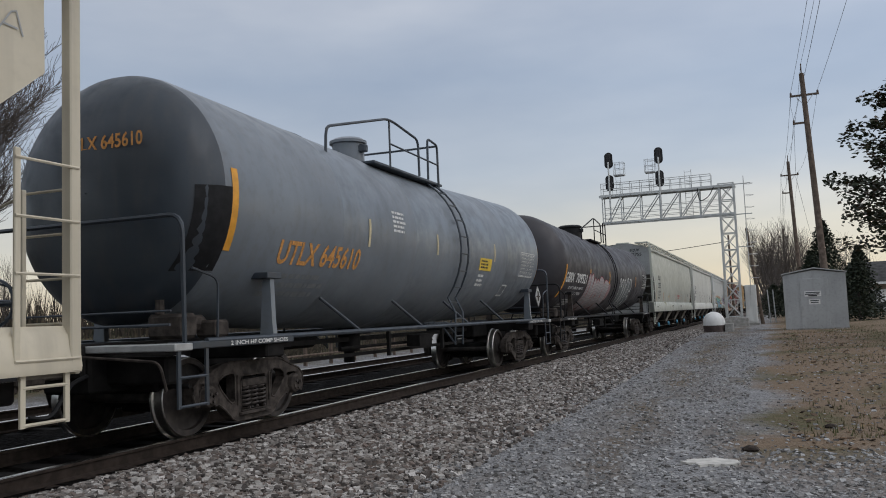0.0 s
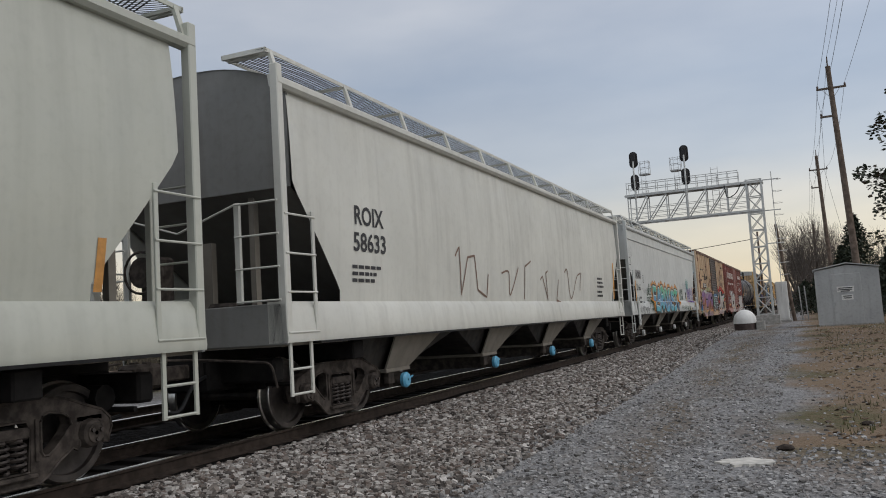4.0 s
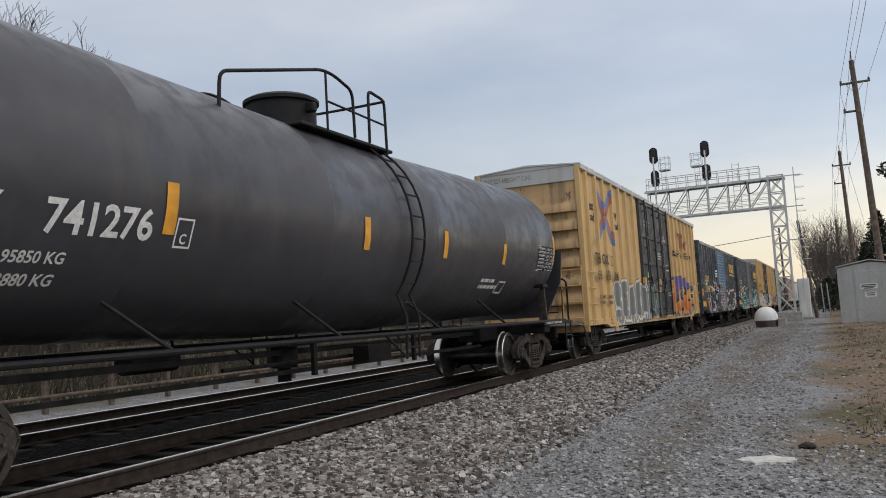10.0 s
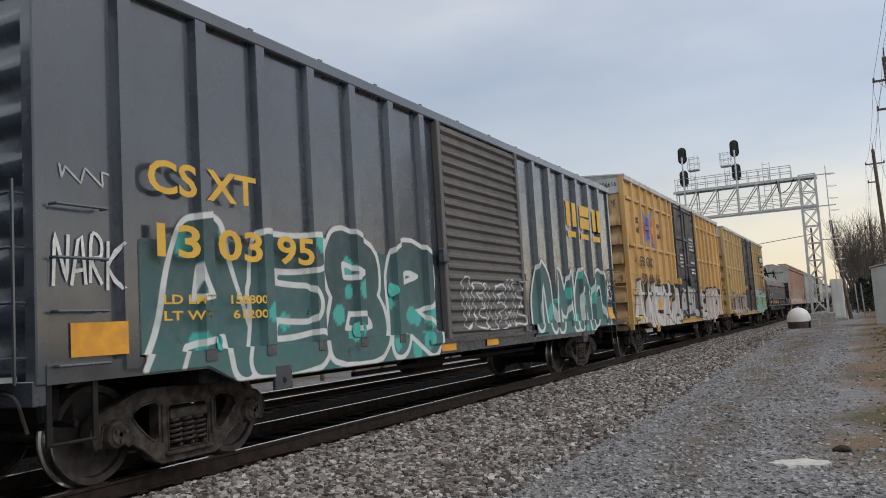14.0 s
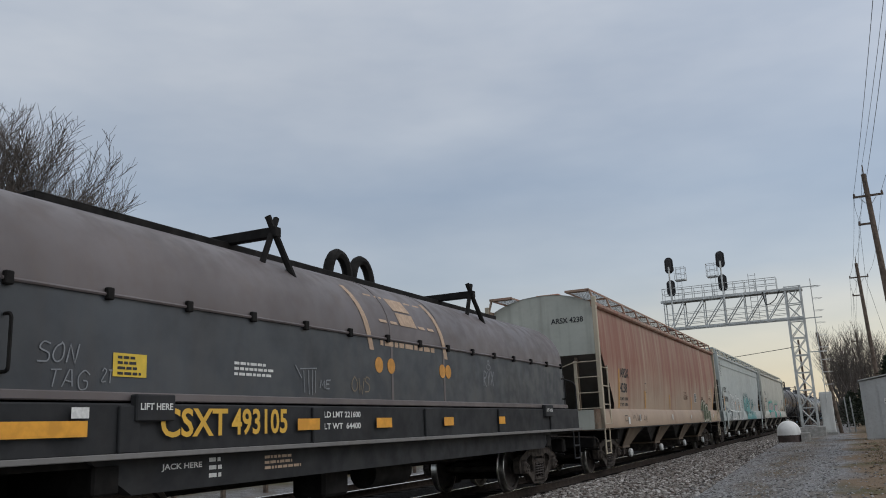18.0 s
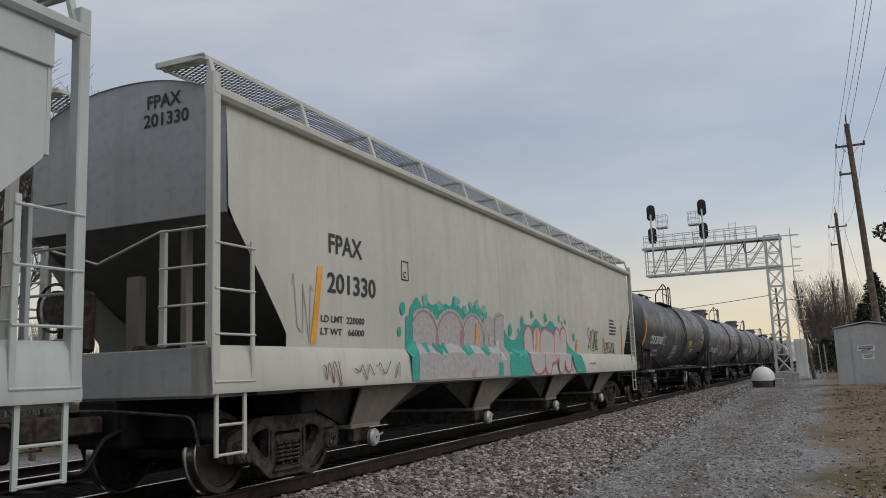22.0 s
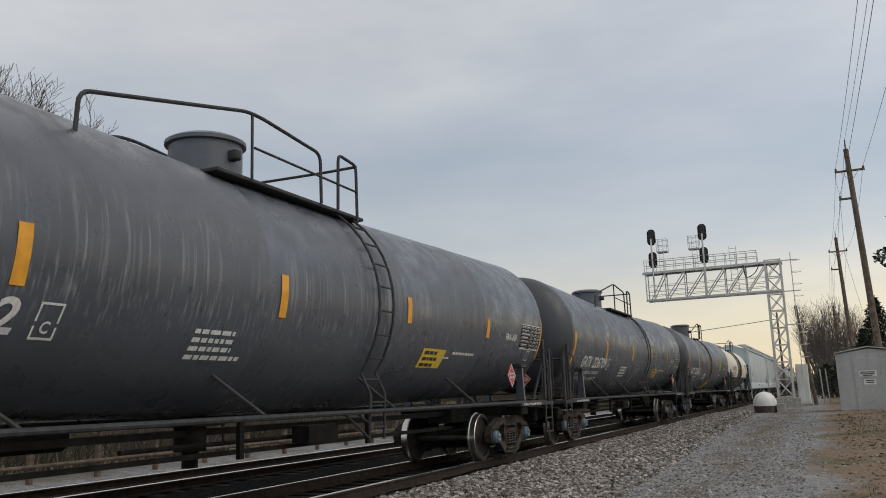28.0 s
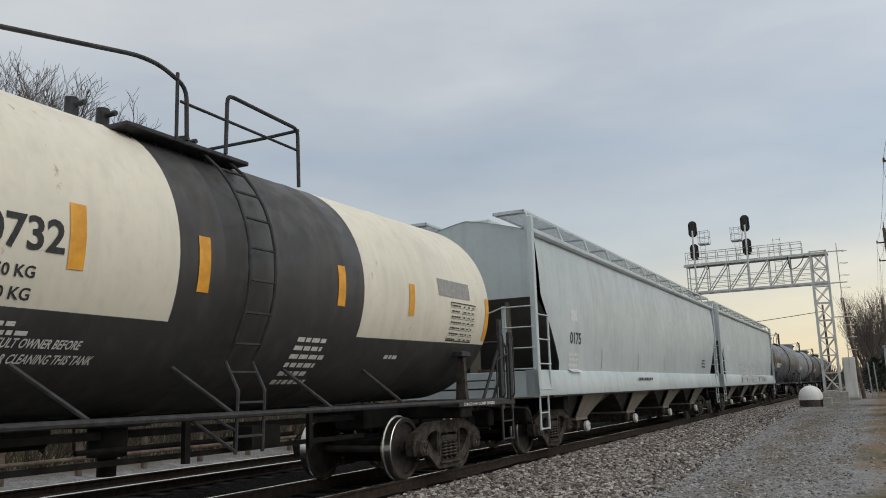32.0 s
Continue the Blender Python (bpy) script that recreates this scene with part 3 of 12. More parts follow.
def build_stones():
    rng = random.Random(5)
    pl = []
    while len(pl) < 52000:
        y = 3.0 + 50 * rng.random() ** 1.6
        x = -6.05 + 2.9 * rng.random() ** 1.15
        if x > -3.9 and rng.random() < 0.55:
            continue
        x += bend(y)
        pl.append((x, y, (bed_z(x, y) if x < -3.7 + bend(y) else ground_z(x, y)) + 0.012))
    scatter("ballast_stones", STONES, "loose grey and brown crushed stones on the shoulder", pl, (0.012, 0.034), 0.8, 1)
    pl = []
    while len(pl) < 26000:
        y = 5.0 + 45 * rng.random() ** 2.1
        x = -4.2 + 7.2 * rng.random()
        if x > -0.6 and y > 10.5 and rng.random() < 0.85 or y > 20 and rng.random() < (y - 20) / 30:
            continue
        pl.append((x, y, ground_z(x, y) + 0.004))
    scatter("lane_gravel", GRIT, "loose grey gravel on the lane", pl, (0.008, 0.025), 0.55, 2)
    # dead leaves and tufts on the verge
    pl = []
    while len(pl) < 1500:
        y, x = 10.5 + 30 * rng.random() ** 1.4, 0.0 + 5 * rng.random()
        pl.append((x, y, ground_z(x, y) + 0.01))
    scatter("fallen_leaves", stones("dry_leaf", [(0.16, 0.10, 0.06), (0.10, 0.065, 0.04), (0.24, 0.17, 0.10), (0.07, 0.05, 0.035)]), "dry brown leaves lying on the worn grass", pl, (0.015, 0.045), 0.15, 3)
    # turf
    m = M()
    for _ in range(9000):
        y, x = 11.5 + 36 * rng.random() ** 1.3, 0.2 + 8 * rng.random()
        if noise.noise((x * 0.5, y * 0.35, 4)) < -0.05:
            continue
        z, h, a = ground_z(x, y), 0.03 + 0.06 * rng.random(), rng.random() * 6.3
        dx, dy = 0.012 * math.cos(a), 0.012 * math.sin(a)
        m.add([(x - dx, y - dy, z - 0.01), (x + dx, y + dy, z - 0.01), (x + dy * 2, y + dx * 2, z + h)], [(0, 1, 2)])
    solo("grass", m, stones("winter_grass_blade", [(0.12, 0.115, 0.05), (0.07, 0.085, 0.03), (0.20, 0.155, 0.09), (0.10, 0.09, 0.045)]), "short patchy winter grass on the verge", "grass", kind="stuff", fix=False)
    # a pale scrap and two dark stones on the lane
    m = M()
    n = 26
    ring = [(-0.77 + (0.28 + 0.16 * noise.noise((i * 0.9, 1, 2))) * math.cos(6.2832 * i / n), 9.62 + (0.20 + 0.16 * noise.noise((i * 0.7, 5, 2))) * math.sin(6.2832 * i / n)) for i in range(n)]
    zc = ground_z(-0.77, 9.6) + 0.02
    m.prism(ring, "z", zc - 0.03, zc + 0.006)
    solo("paper_scrap", m, plain("pale_wet_paper", (0.55, 0.53, 0.49), 0.8, 0, 0.15, 9), "flattened pale scrap of board lying on the gravel", "litter")
    for x, y, s in ((-0.40, 10.38, 0.075), (0.55, 12.5, 0.06)):
        m = M().lathe([(0.01, -0.3 * s), (0.8 * s, -0.25 * s), (s, 0.05 * s), (0.85 * s, 0.35 * s), (0.5 * s, 0.55 * s), (0.01, 0.6 * s)], "z", (0, 0), 11)
        z = ground_z(x, y) + 0.02
        m.v = [(x + a * (1.25 + 0.5 * noise.noise((a * 14, b * 14, c * 14 + y))), y + b * (1 + 0.5 * noise.noise((b * 12, c * 12, a * 12 + x))), z + c * (1 + 0.4 * noise.noise((c * 15, a * 15, b * 15)))) for a, b, c in m.v]
        solo("field_stone", m, plain("dark_field_stone", (0.05, 0.04, 0.034), 0.9, 0, 0.4, 30), "dark brown rounded stone lying on the gravel", "stone", sharp=35)


def build_tracks():
    rail = M()
    prof = [(-0.07, -0.172), (0.07, -0.172), (0.07, -0.155), (0.012, -0.135), (0.012, -0.045), (0.036, -0.035), (0.036, -0.008), (0.028, 0.0),
            (-0.028, 0.0), (-0.036, -0.008), (-0.036, -0.035), (-0.012, -0.045), (-0.012, -0.135), (-0.07, -0.155)]
    ways = [-60 + 5 * i for i in range(40)] + [140 + 40 * i for i in range(15)]
    rail.grid([[(u + bend(y), y, w) for u, w in prof + prof[:1]] for y in ways], flip=True)
    rail.k = [1 if i % len(prof) in (6, 7, 8) else 0 for i in range(len(rail.f))]
    me = mesh_of("rail", rail, [RAILSIDE, RAILTOP])
    tie = mesh_of("tie", M().box(-1.3, 1.3, -0.11, 0.11, -0.34, -0.172, 0.012), TIE)
    plate = mesh_of("tie_plate", M().box(-0.16, 0.16, -0.09, 0.09, -0.174, -0.160, 0.004), RAILSIDE)
    for x, label in ((TRACK_X, "steel railway track on dark timber ties, carrying the train"), (TRACK2_X, "empty steel railway track beside the train")):
        tr = thing("railway_track", label, "railway track", "two parallel tracks", "structure", pose(x, 0, 0))
        for s in (-1, 1):
            r = part("rail", me, None, tr, "rusty rail with a polished head")
            r.location.x = s * HALF_GAUGE
        for i in range(150):
            t = part("tie", tie, None, tr)
            t.location = (bend(-5 + i * 0.52) + random.uniform(-0.03, 0.03), -5 + i * 0.52 + random.uniform(-0.02, 0.02), random.uniform(-0.012, 0.006))
            for s in (-1, 1):
                if i < 60 and x == TRACK_X and s == 1:
                    part("tie_plate", plate, None, tr).location = (s * HALF_GAUGE + bend(t.location.y), t.location.y, 0)


build_ground()
build_ballast()
build_stones()
build_tracks()

# ---- the signal gantry ----
def ladder_mesh(pts, width, rungs, r=0.02, axis="y"):
    """Two stiles along a polyline, width apart along y, with rungs."""
    m = M()
    pts = [Vector(p) for p in pts]
    off = Vector((0, width / 2, 0)) if axis == "y" else Vector((width / 2, 0, 0))
    for s in (-1, 1):
        m.tube([p + s * off for p in pts], r, 6)
    total = sum((b - a).length for a, b in zip(pts, pts[1:]))
    for k in range(rungs):
        d = total * (k + 0.5) / rungs
        for a, b in zip(pts, pts[1:]):
            l = (b - a).length
            if d <= l:
                p = a.lerp(b, d / l)
                m.cyl(p - off, p + off, r * 0.75, 5)
                break
            d -= l
    return m


GY = 56.0
SIGNAL_BLACK = plain("sun_greyed_signal_black", (0.035, 0.034, 0.036), 0.7)


def build_gantry():
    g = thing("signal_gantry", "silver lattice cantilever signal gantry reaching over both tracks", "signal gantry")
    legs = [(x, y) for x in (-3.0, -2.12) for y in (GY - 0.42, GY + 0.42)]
    for x, y in legs:
        part("leg", M().box(x - 0.055, x + 0.055, y - 0.055, y + 0.055, 0.1, 9.12, 0.008), SILVER, g)
    zs = [0.6 + i * 1.06 for i in range(9)]
    for y in (GY - 0.42, GY + 0.42):
        for i, z in enumerate(zs[:-1]):
            z2 = zs[i + 1]
            part("brace", M().cyl((-3.0, y, z), (-2.12, y, z2), 0.028, 6), SILVER, g)
            part("brace", M().cyl((-2.12, y, z), (-3.0, y, z2), 0.028, 6), SILVER, g)
        for z in zs:
            part("strut", M().box(-3.0, -2.12, y - 0.03, y + 0.03, z - 0.03, z + 0.03, 0.005), SILVER, g)
    for x in (-3.0, -2.12):
        for i, z in enumerate(zs[:-1]):
            part("brace", M().cyl((x, GY - 0.42, z), (x, GY + 0.42, zs[i + 1]), 0.028, 6), SILVER, g)
    x0 = -10.6
    for y in (GY - 0.42, GY + 0.42):
        part("lower_chord", M().box(x0 + 0.1, -2.1, y - 0.06, y + 0.06, 7.06, 7.19, 0.01), SILVER, g)
        part("upper_chord", M().box(x0 - 0.05, -2.0, y - 0.07, y + 0.07, 8.84, 8.98, 0.01), SILVER, g)
        n = 6
        xs = [x0 + 0.15 + i * (7.5 / n) for i in range(n + 1)]
        for i, x in enumerate(xs):
            part("post", M().box(x - 0.03, x + 0.03, y - 0.03, y + 0.03, 7.12, 8.9), SILVER, g)
            if i < n and i not in (0,):
                part("diagonal", M().cyl((x, y, 7.15), (xs[i + 1], y, 8.88), 0.035, 6), SILVER, g)
            elif i == 0:
                part("diagonal", M().cyl((x + 0.3, y, 7.15), (xs[1], y, 8.88), 0.035, 6), SILVER, g)
        for z in (7.45, 7.75, 8.1):
            part("side_rail", M().cyl((x0 + 0.15, y, z), (-3.0, y, z), 0.017, 6), SILVER, g)
        for z in (9.4, 9.78):
            part("handrail", M().cyl((x0 + 0.1, y, z), (-3.45, y, z), 0.022, 6), SILVER, g)
        for i in range(12):
            x = x0 + 0.1 + i * 7.05 / 11
            part("stanchion", M().cyl((x, y, 8.95), (x, y, 9.8), 0.02, 6), SILVER, g)
    part("walkway", M().box(x0, -2.1, GY - 0.4, GY + 0.4, 8.98, 9.02), GALV, g, "steel grating walkway")
    for i in range(8):
        x = x0 + 0.3 + i * 1.07
        part("cross_beam", M().box(x - 0.03, x + 0.03, GY - 0.42, GY + 0.42, 7.1, 7.16), SILVER, g)
    lad = M()
    for y in (GY - 0.2, GY + 0.2):
        lad.cyl((-1.5, y, 1.9), (-1.5, y, 9.5), 0.02, 6)
    for i in range(25):
        lad.cyl((-1.5, GY - 0.2, 2.0 + i * 0.3), (-1.5, GY + 0.2, 2.0 + i * 0.3), 0.012, 6)
    for i in range(9):
        z = 3.0 + i * 0.75
        lad.tube([(-1.5, GY - 0.2, z), (-1.2, GY - 0.35, z), (-0.95, GY, z), (-1.2, GY + 0.35, z), (-1.5, GY + 0.2, z)], 0.012, 5)
    part("ladder", lad, GALV, g, "caged steel ladder")
    for z in (9.03, 7.08, 5.0):
        part("ladder_arm", M().box(-2.1, -1.1, GY - 0.03, GY + 0.03, z - 0.03, z + 0.03), SILVER, g)
    part("truss_ladder", ladder_mesh([(-4.9, GY + 0.3, 7.2), (-4.9, GY + 0.3, 10.3)], 0.42, 11, 0.018, "x"), GALV, g, "steel ladder up through the truss")
    part("footing", M().box(-3.35, -1.8, GY - 0.8, GY + 0.8, -0.4, 0.14, 0.03), CONCRETE, g, "concrete footing")
    part("footing_step", M().box(-3.3, -1.7, GY - 1.5, GY - 0.85, -0.3, 0.55, 0.02), CONCRETE, g, "concrete block")
    wire = M().tube(rounded([(-3.3, GY - 0.5, 8.9), (-3.6, GY - 0.5, 8.3), (-4.2, GY - 0.5, 8.0), (-4.3, GY - 0.5, 8.9)], 0.3), 0.03, 5)
    part("cable_loop", wire, BLACK, g)
    for sx, side in ((-9.9, 1), (-6.62, -1)):
        s = part("signal_mast", M().cyl((sx, GY - 0.55, 7.1), (sx, GY - 0.55, 11.2), 0.055, 10), SILVER, g, "silver signal mast")
        for z in (11.33, 9.8):
            oval = [(sx + 0.28 * math.cos(a), z + (0.27 if math.sin(a) > 0 else -0.27) + 0.28 * math.sin(a)) for a in [6.2832 * i / 24 for i in range(24)]]
            part("target", M().prism(oval, "y", GY - 0.36, GY - 0.33), SIGNAL_BLACK, s, "dark oval signal target seen from behind")
            part("signal_case", M().box(sx - 0.15, sx + 0.15, GY - 0.50, GY - 0.36, z - 0.42, z + 0.42, 0.04), SIGNAL_BLACK, s)
            for dz in (-0.28, 0, 0.28):
                part("lamp_hood", M().lathe([(0.115, GY + 0.0), (0.125, GY - 0.33), (0.10, GY - 0.33), (0.09, GY - 0.01)], "y", (sx, z + dz), 14), SIGNAL_BLACK, s)
        cage = M()
        a, b = sx + side * 0.28, sx + side * 0.95
        for z in (10.35, 10.75, 11.15):
            for y in (GY - 0.3, GY + 0.3):
                cage.cyl((a, y, z), (b, y, z), 0.013, 5)
            cage.cyl((b, GY - 0.3, z), (b, GY + 0.3, z), 0.013, 5)
        for x in (a, b):
            for y in (GY - 0.3, GY + 0.3):
                cage.cyl((x, y, 10.3), (x, y, 11.2), 0.016, 5)
        cage.box(min(a, b), max(a, b), GY - 0.3, GY + 0.3, 10.28, 10.33)
        part("service_cage", cage, GALV, s, "small railed service platform")
        rung = M()
        for q in (0.42, 0.72):
            rung.cyl((sx + side * q, GY - 0.3, 9.0), (sx + side * q, GY - 0.3, 11.2), 0.012, 5)
        for i in range(8):
            rung.cyl((sx + side * 0.42, GY - 0.3, 9.1 + i * 0.27), (sx + side * 0.72, GY - 0.3, 9.1 + i * 0.27), 0.01, 5)
        part("service_ladder", rung, GALV, s)


build_gantry()


def build_shed():
    g = thing("signal_shed", "pale grey metal equipment shed with a shallow gable roof", "shed")
    wall = paint("shed_grey_sheet", (0.36, 0.37, 0.37), 0.55, 0.15)
    x0, x1, y0, y1 = 0.33, 3.1, 44.0, 46.6
    z0 = -0.05
    part("wall", M().prism([(x0, z0), (x1, z0), (x1, 2.66), ((x0 + x1) / 2, 2.86), (x0, 2.66)], "y", y0, y1), wall, g)
    for i in range(9):
        x = x0 + 0.17 + i * 0.305
        if 1.0 < x < 2.4:
            continue
        part("wall_rib", M().box(x - 0.02, x + 0.02, y0 - 0.012, y0, 0.05, 2.6), wall, g)
    xm = (x0 + x1) / 2
    for s, (xa, xb) in enumerate(((x0 - 0.06, xm), (xm, x1 + 0.06))):
        za, zb = (2.68, 2.93) if s == 0 else (2.93, 2.68)
        part("roof_panel", M().prism([(xa, za), (xb, zb), (xb, zb + 0.05), (xa, za + 0.05)], "y", y0 - 0.08, y1 + 0.08), wall, g, "grey sheet roof panel")
    d = part("door", M().box(1.05, 2.3, y0 - 0.03, y0 + 0.02, 0.05, 2.45, 0.008), wall, g, "flush grey metal door")
    part("door_frame", M().box(1.0, 1.05, y0 - 0.02, y0 + 0.01, 0, 2.5).box(2.3, 2.35, y0 - 0.02, y0 + 0.01, 0, 2.5).box(1.05, 2.3, y0 - 0.02, y0 + 0.01, 2.45, 2.5), wall, d)
    part("handle", M().box(1.12, 1.16, y0 - 0.08, y0 - 0.03, 0.95, 1.12, 0.006), GALV, d)
    signs = M().box(1.24, 1.98, y0 - 0.04, y0 - 0.03, 1.58, 1.84).box(1.42, 1.92, y0 - 0.04, y0 - 0.03, 1.20, 1.44)
    s = part("notice_board", signs, WHITE, d, "white notices with dark lines of writing")
    bars = M()
    for z, a, b in ((1.77, 1.3, 1.92), (1.69, 1.27, 1.9), (1.62, 1.4, 1.8), (1.38, 1.48, 1.86), (1.29, 1.5, 1.84)):
        bars.box(a, b, y0 - 0.046, y0 - 0.04, z - 0.022, z + 0.022)
    part("writing", bars, DARKINK, s)
    part("skirt", M().box(x0 - 0.02, x1 + 0.02, y0 - 0.02, y1 + 0.02, -0.15, 0.06), CONCRETE, g)


build_shed()


def build_dome_tank():
    g = thing("gas_tank", "white round-topped gas tank on a dark rusty base", "tank")
    c = (-3.03, 44.2)
    part("base", M().lathe([(0.02, -0.1), (0.5, -0.1), (0.53, 0.3), (0.535, 0.36)], "z", c, 28), plain("dark_rust_base", (0.07, 0.05, 0.045), 0.8, 0.1, 0.3, 5), g)
    prof = [(0.545, 0.34)] + [(0.545 * math.cos(a), 0.46 + 0.56 * math.sin(a)) for a in [i * 1.5707 / 9 for i in range(9)]] + [(0.01, 1.02)]
    part("cover", M().lathe(prof, "z", c, 28), paint("white_tank_cover", (0.72, 0.72, 0.70), 0.45, 0.15), g, "white domed cover")
    part("valve", M().cyl((c[0], c[1], 1.0), (c[0], c[1], 1.08), 0.06, 10), GALV, g)
    part("pad", M().box(-2.5, -2.1, 43.9, 44.6, -0.1, 0.42, 0.02), CONCRETE, g, "concrete block")
    for x, y, h in ((-1.58, 58.0, 2.6),):
        b = thing("relay_cabinet", "white metal relay cabinet on a concrete pad", "cabinet", "")
        part("body", M().box(x - 0.35, x + 0.35, y - 0.3, y + 0.3, 0.15, h, 0.02), paint("relay_cabinet_white", (0.6, 0.6, 0.58), 0.5), b)
        part("door", M().box(x - 0.3, x + 0.3, y - 0.33, y - 0.3, 0.25, h - 0.1, 0.006), paint("relay_cabinet_white", (0.6, 0.6, 0.58), 0.5), b)
        part("pad", M().box(x - 0.45, x + 0.45, y - 0.4, y + 0.4, -0.2, 0.15, 0.02), CONCRETE, b)


build_dome_tank()


def build_poles():
    spec = [((2.45, 46.6, 0), (1.95, 46.6, 13.2), True), ((1.95, 74, 0), (1.58, 74, 13.0), True), ((1.3, 118, 0), (1.3, 118, 11.2), True), ((1.2, 165, 0), (1.2, 165, 11.0), True), ((2.9, -12, 0), (2.9, -12, 13.2), True)]
    tips = []
    for b, t, _ in spec:
        b = (b[0], b[1], ground_z(b[0], b[1]) - 0.3)
        p = thing("utility_pole", "tall weathered timber utility pole with two crossarms", "utility pole", "poles along the lane")
        part("pole", M().cyl(b, t, 0.19, 12, 0.12), POLEWOOD, p)
        part("top_pin", M().cyl(t, (t[0], t[1], t[2] + 0.5), 0.03, 6), POLEWOOD, p)
        z1, z2 = t[2] - 1.15, t[2] - 2.6
        dx = (b[0] - t[0]) / (t[2] - b[2])
        xa, xb = t[0] + dx * 1.15, t[0] + dx * 2.6
        part("crossarm", M().box(xa - 0.68, xa + 0.72, t[1] - 0.05, t[1] + 0.05, z1 - 0.05, z1 + 0.05, 0.006), POLEWOOD, p)
        part("crossarm", M().box(xb - 0.68, xb + 0.1, t[1] - 0.05, t[1] + 0.05, z2 - 0.05, z2 + 0.05, 0.006), POLEWOOD, p)
        for x, z in ((xa - 0.62, z1), (xa + 0.66, z1), (xb - 0.62, z2), (xa, z1)):
            part("insulator", M().lathe([(0.01, z + 0.2), (0.05, z + 0.17), (0.06, z + 0.09), (0.035, z + 0.05)], "z", (x, t[1]), 10), plain("brown_porcelain", (0.09, 0.06, 0.05), 0.25), p)
        for s in (-1, 1):
            part("brace", M().cyl((xa + s * 0.45, t[1] - 0.06, z1), (xa + dx * 0.6, t[1] - 0.06, z1 - 0.6), 0.014, 5), GALV, p)
        tips.append([(t[0], t[1], t[2] + 0.5), (xa - 0.62, t[1], z1 + 0.2), (xa + 0.66, t[1], z1 + 0.2), (xb - 0.62, t[1], z2 + 0.2)])
    order = [4, 0, 1, 2, 3]
    wires = thing("overhead_wires", "thin dark overhead wires slung from pole to pole", "wires")
    for i, j in zip(order, order[1:]):
        for a, b in zip(tips[i], tips[j]):
            a, b = Vector(a), Vector(b)
            pts = [a.lerp(b, u / 14) - Vector((0, 0, 0.9 * 4 * (u / 14) * (1 - u / 14))) for u in range(15)]
            part("wire", M().tube(pts, 0.008, 4), BLACK, wires)
    # hanging drop wires beside the first two poles
    for i in (0, 1):
        a, b = tips[i][1], tips[i][3]
        part("drop_wire", M().tube([a, (a[0] - 0.05, a[1], (a[2] + b[2]) / 2), (b[0], b[1], b[2])], 0.009, 4), BLACK, wires)
        part("drop_wire", M().tube([b, (b[0] - 0.1, b[1] + 0.1, b[2] - 3), (b[0] + 0.4, b[1] + 0.1, b[2] - 6)], 0.008, 4), BLACK, wires)
    q = thing("guy_pole", "short leaning timber pole behind the gantry", "utility pole")
    part("pole", M().cyl((-0.95, 60, -0.3), (-1.62, 60, 6.5), 0.13, 10, 0.10), POLEWOOD, q)
    q2 = thing("cable_pole", "slim timber pole holding a cable across the tracks", "utility pole")
    part("pole", M().cyl((-4.5, 98, -0.3), (-4.6, 98, 9.2), 0.14, 10, 0.1), POLEWOOD, q2)
    part("cable", M().tube([(-4.6 - 26 * u / 12, 98 + 4 * u / 12, 8.5 - 1.2 * math.sin(1.9 * u / 12)) for u in range(13)], 0.035, 5), BLACK, q2, "sagging black cable")
    for x in (-0.5, -0.15):
        w = thing("marker_post", "slim pale marker post on the verge", "post", "marker posts")
        part("post", M().cyl((x, 62, -0.3), (x - 0.1, 62, 2.3), 0.04, 8), GALV, w)


build_poles()


# ---- trees ----
def grow(m, p, d, length, r, level, rng, fine, up=1.0, thin=0.009, dome=None):
    n = 4 if level < 2 else 3
    if dome:
        # twigs stop short at the rounded outline of the crown
        tip = p + d * length
        out = math.hypot(math.hypot(tip.x, tip.y) / dome[2], (tip.z - dome[0]) / dome[1])
        length *= 1.0 if out < 0.9 else max(0.25, 1.9 - out)
    pts, rad = [p], [r]
    for i in range(n):
        d = (d + Vector((rng.uniform(-1, 1), rng.uniform(-1, 1), rng.uniform(-0.5, 1))) * (0.10 + 0.05 * level) + Vector((0, 0, 0.10 * up))).normalized()
        p = p + d * length / n
        pts.append(p)
        rad.append(r * (1 - 0.62 * (i + 1) / n))
    seg = (8, 6, 4, 3, 3)[min(level, 4)]
    for i in range(n):
        a, b = pts[i], pts[i + 1]
        m.cyl(a, b, max(rad[i], thin), seg, max(rad[i + 1], thin * 0.8))
    if level >= fine:
        return
    kids = (7, 8, 8, 6)[min(level, 3)] if up == 1.0 else (7, 9, 10, 9)[min(level, 3)]
    for k in range(kids):
        u = 0.32 + 0.68 * (k + rng.random()) / kids
        i = min(n - 1, int(u * n))
        q = pts[i].lerp(pts[i + 1], u * n - i)
        az = k * 2.4 + rng.random()
        side = Vector((math.cos(az), math.sin(az), 0))
        nd = (d * 0.75 + side * rng.uniform(0.4, 0.75) + Vector((0, 0, 0.4 * up))).normalized()
        grow(m, q, nd, length * rng.uniform(0.42, 0.66), rad[i] * 0.55, level + 1, rng, fine, up, thin, dome)


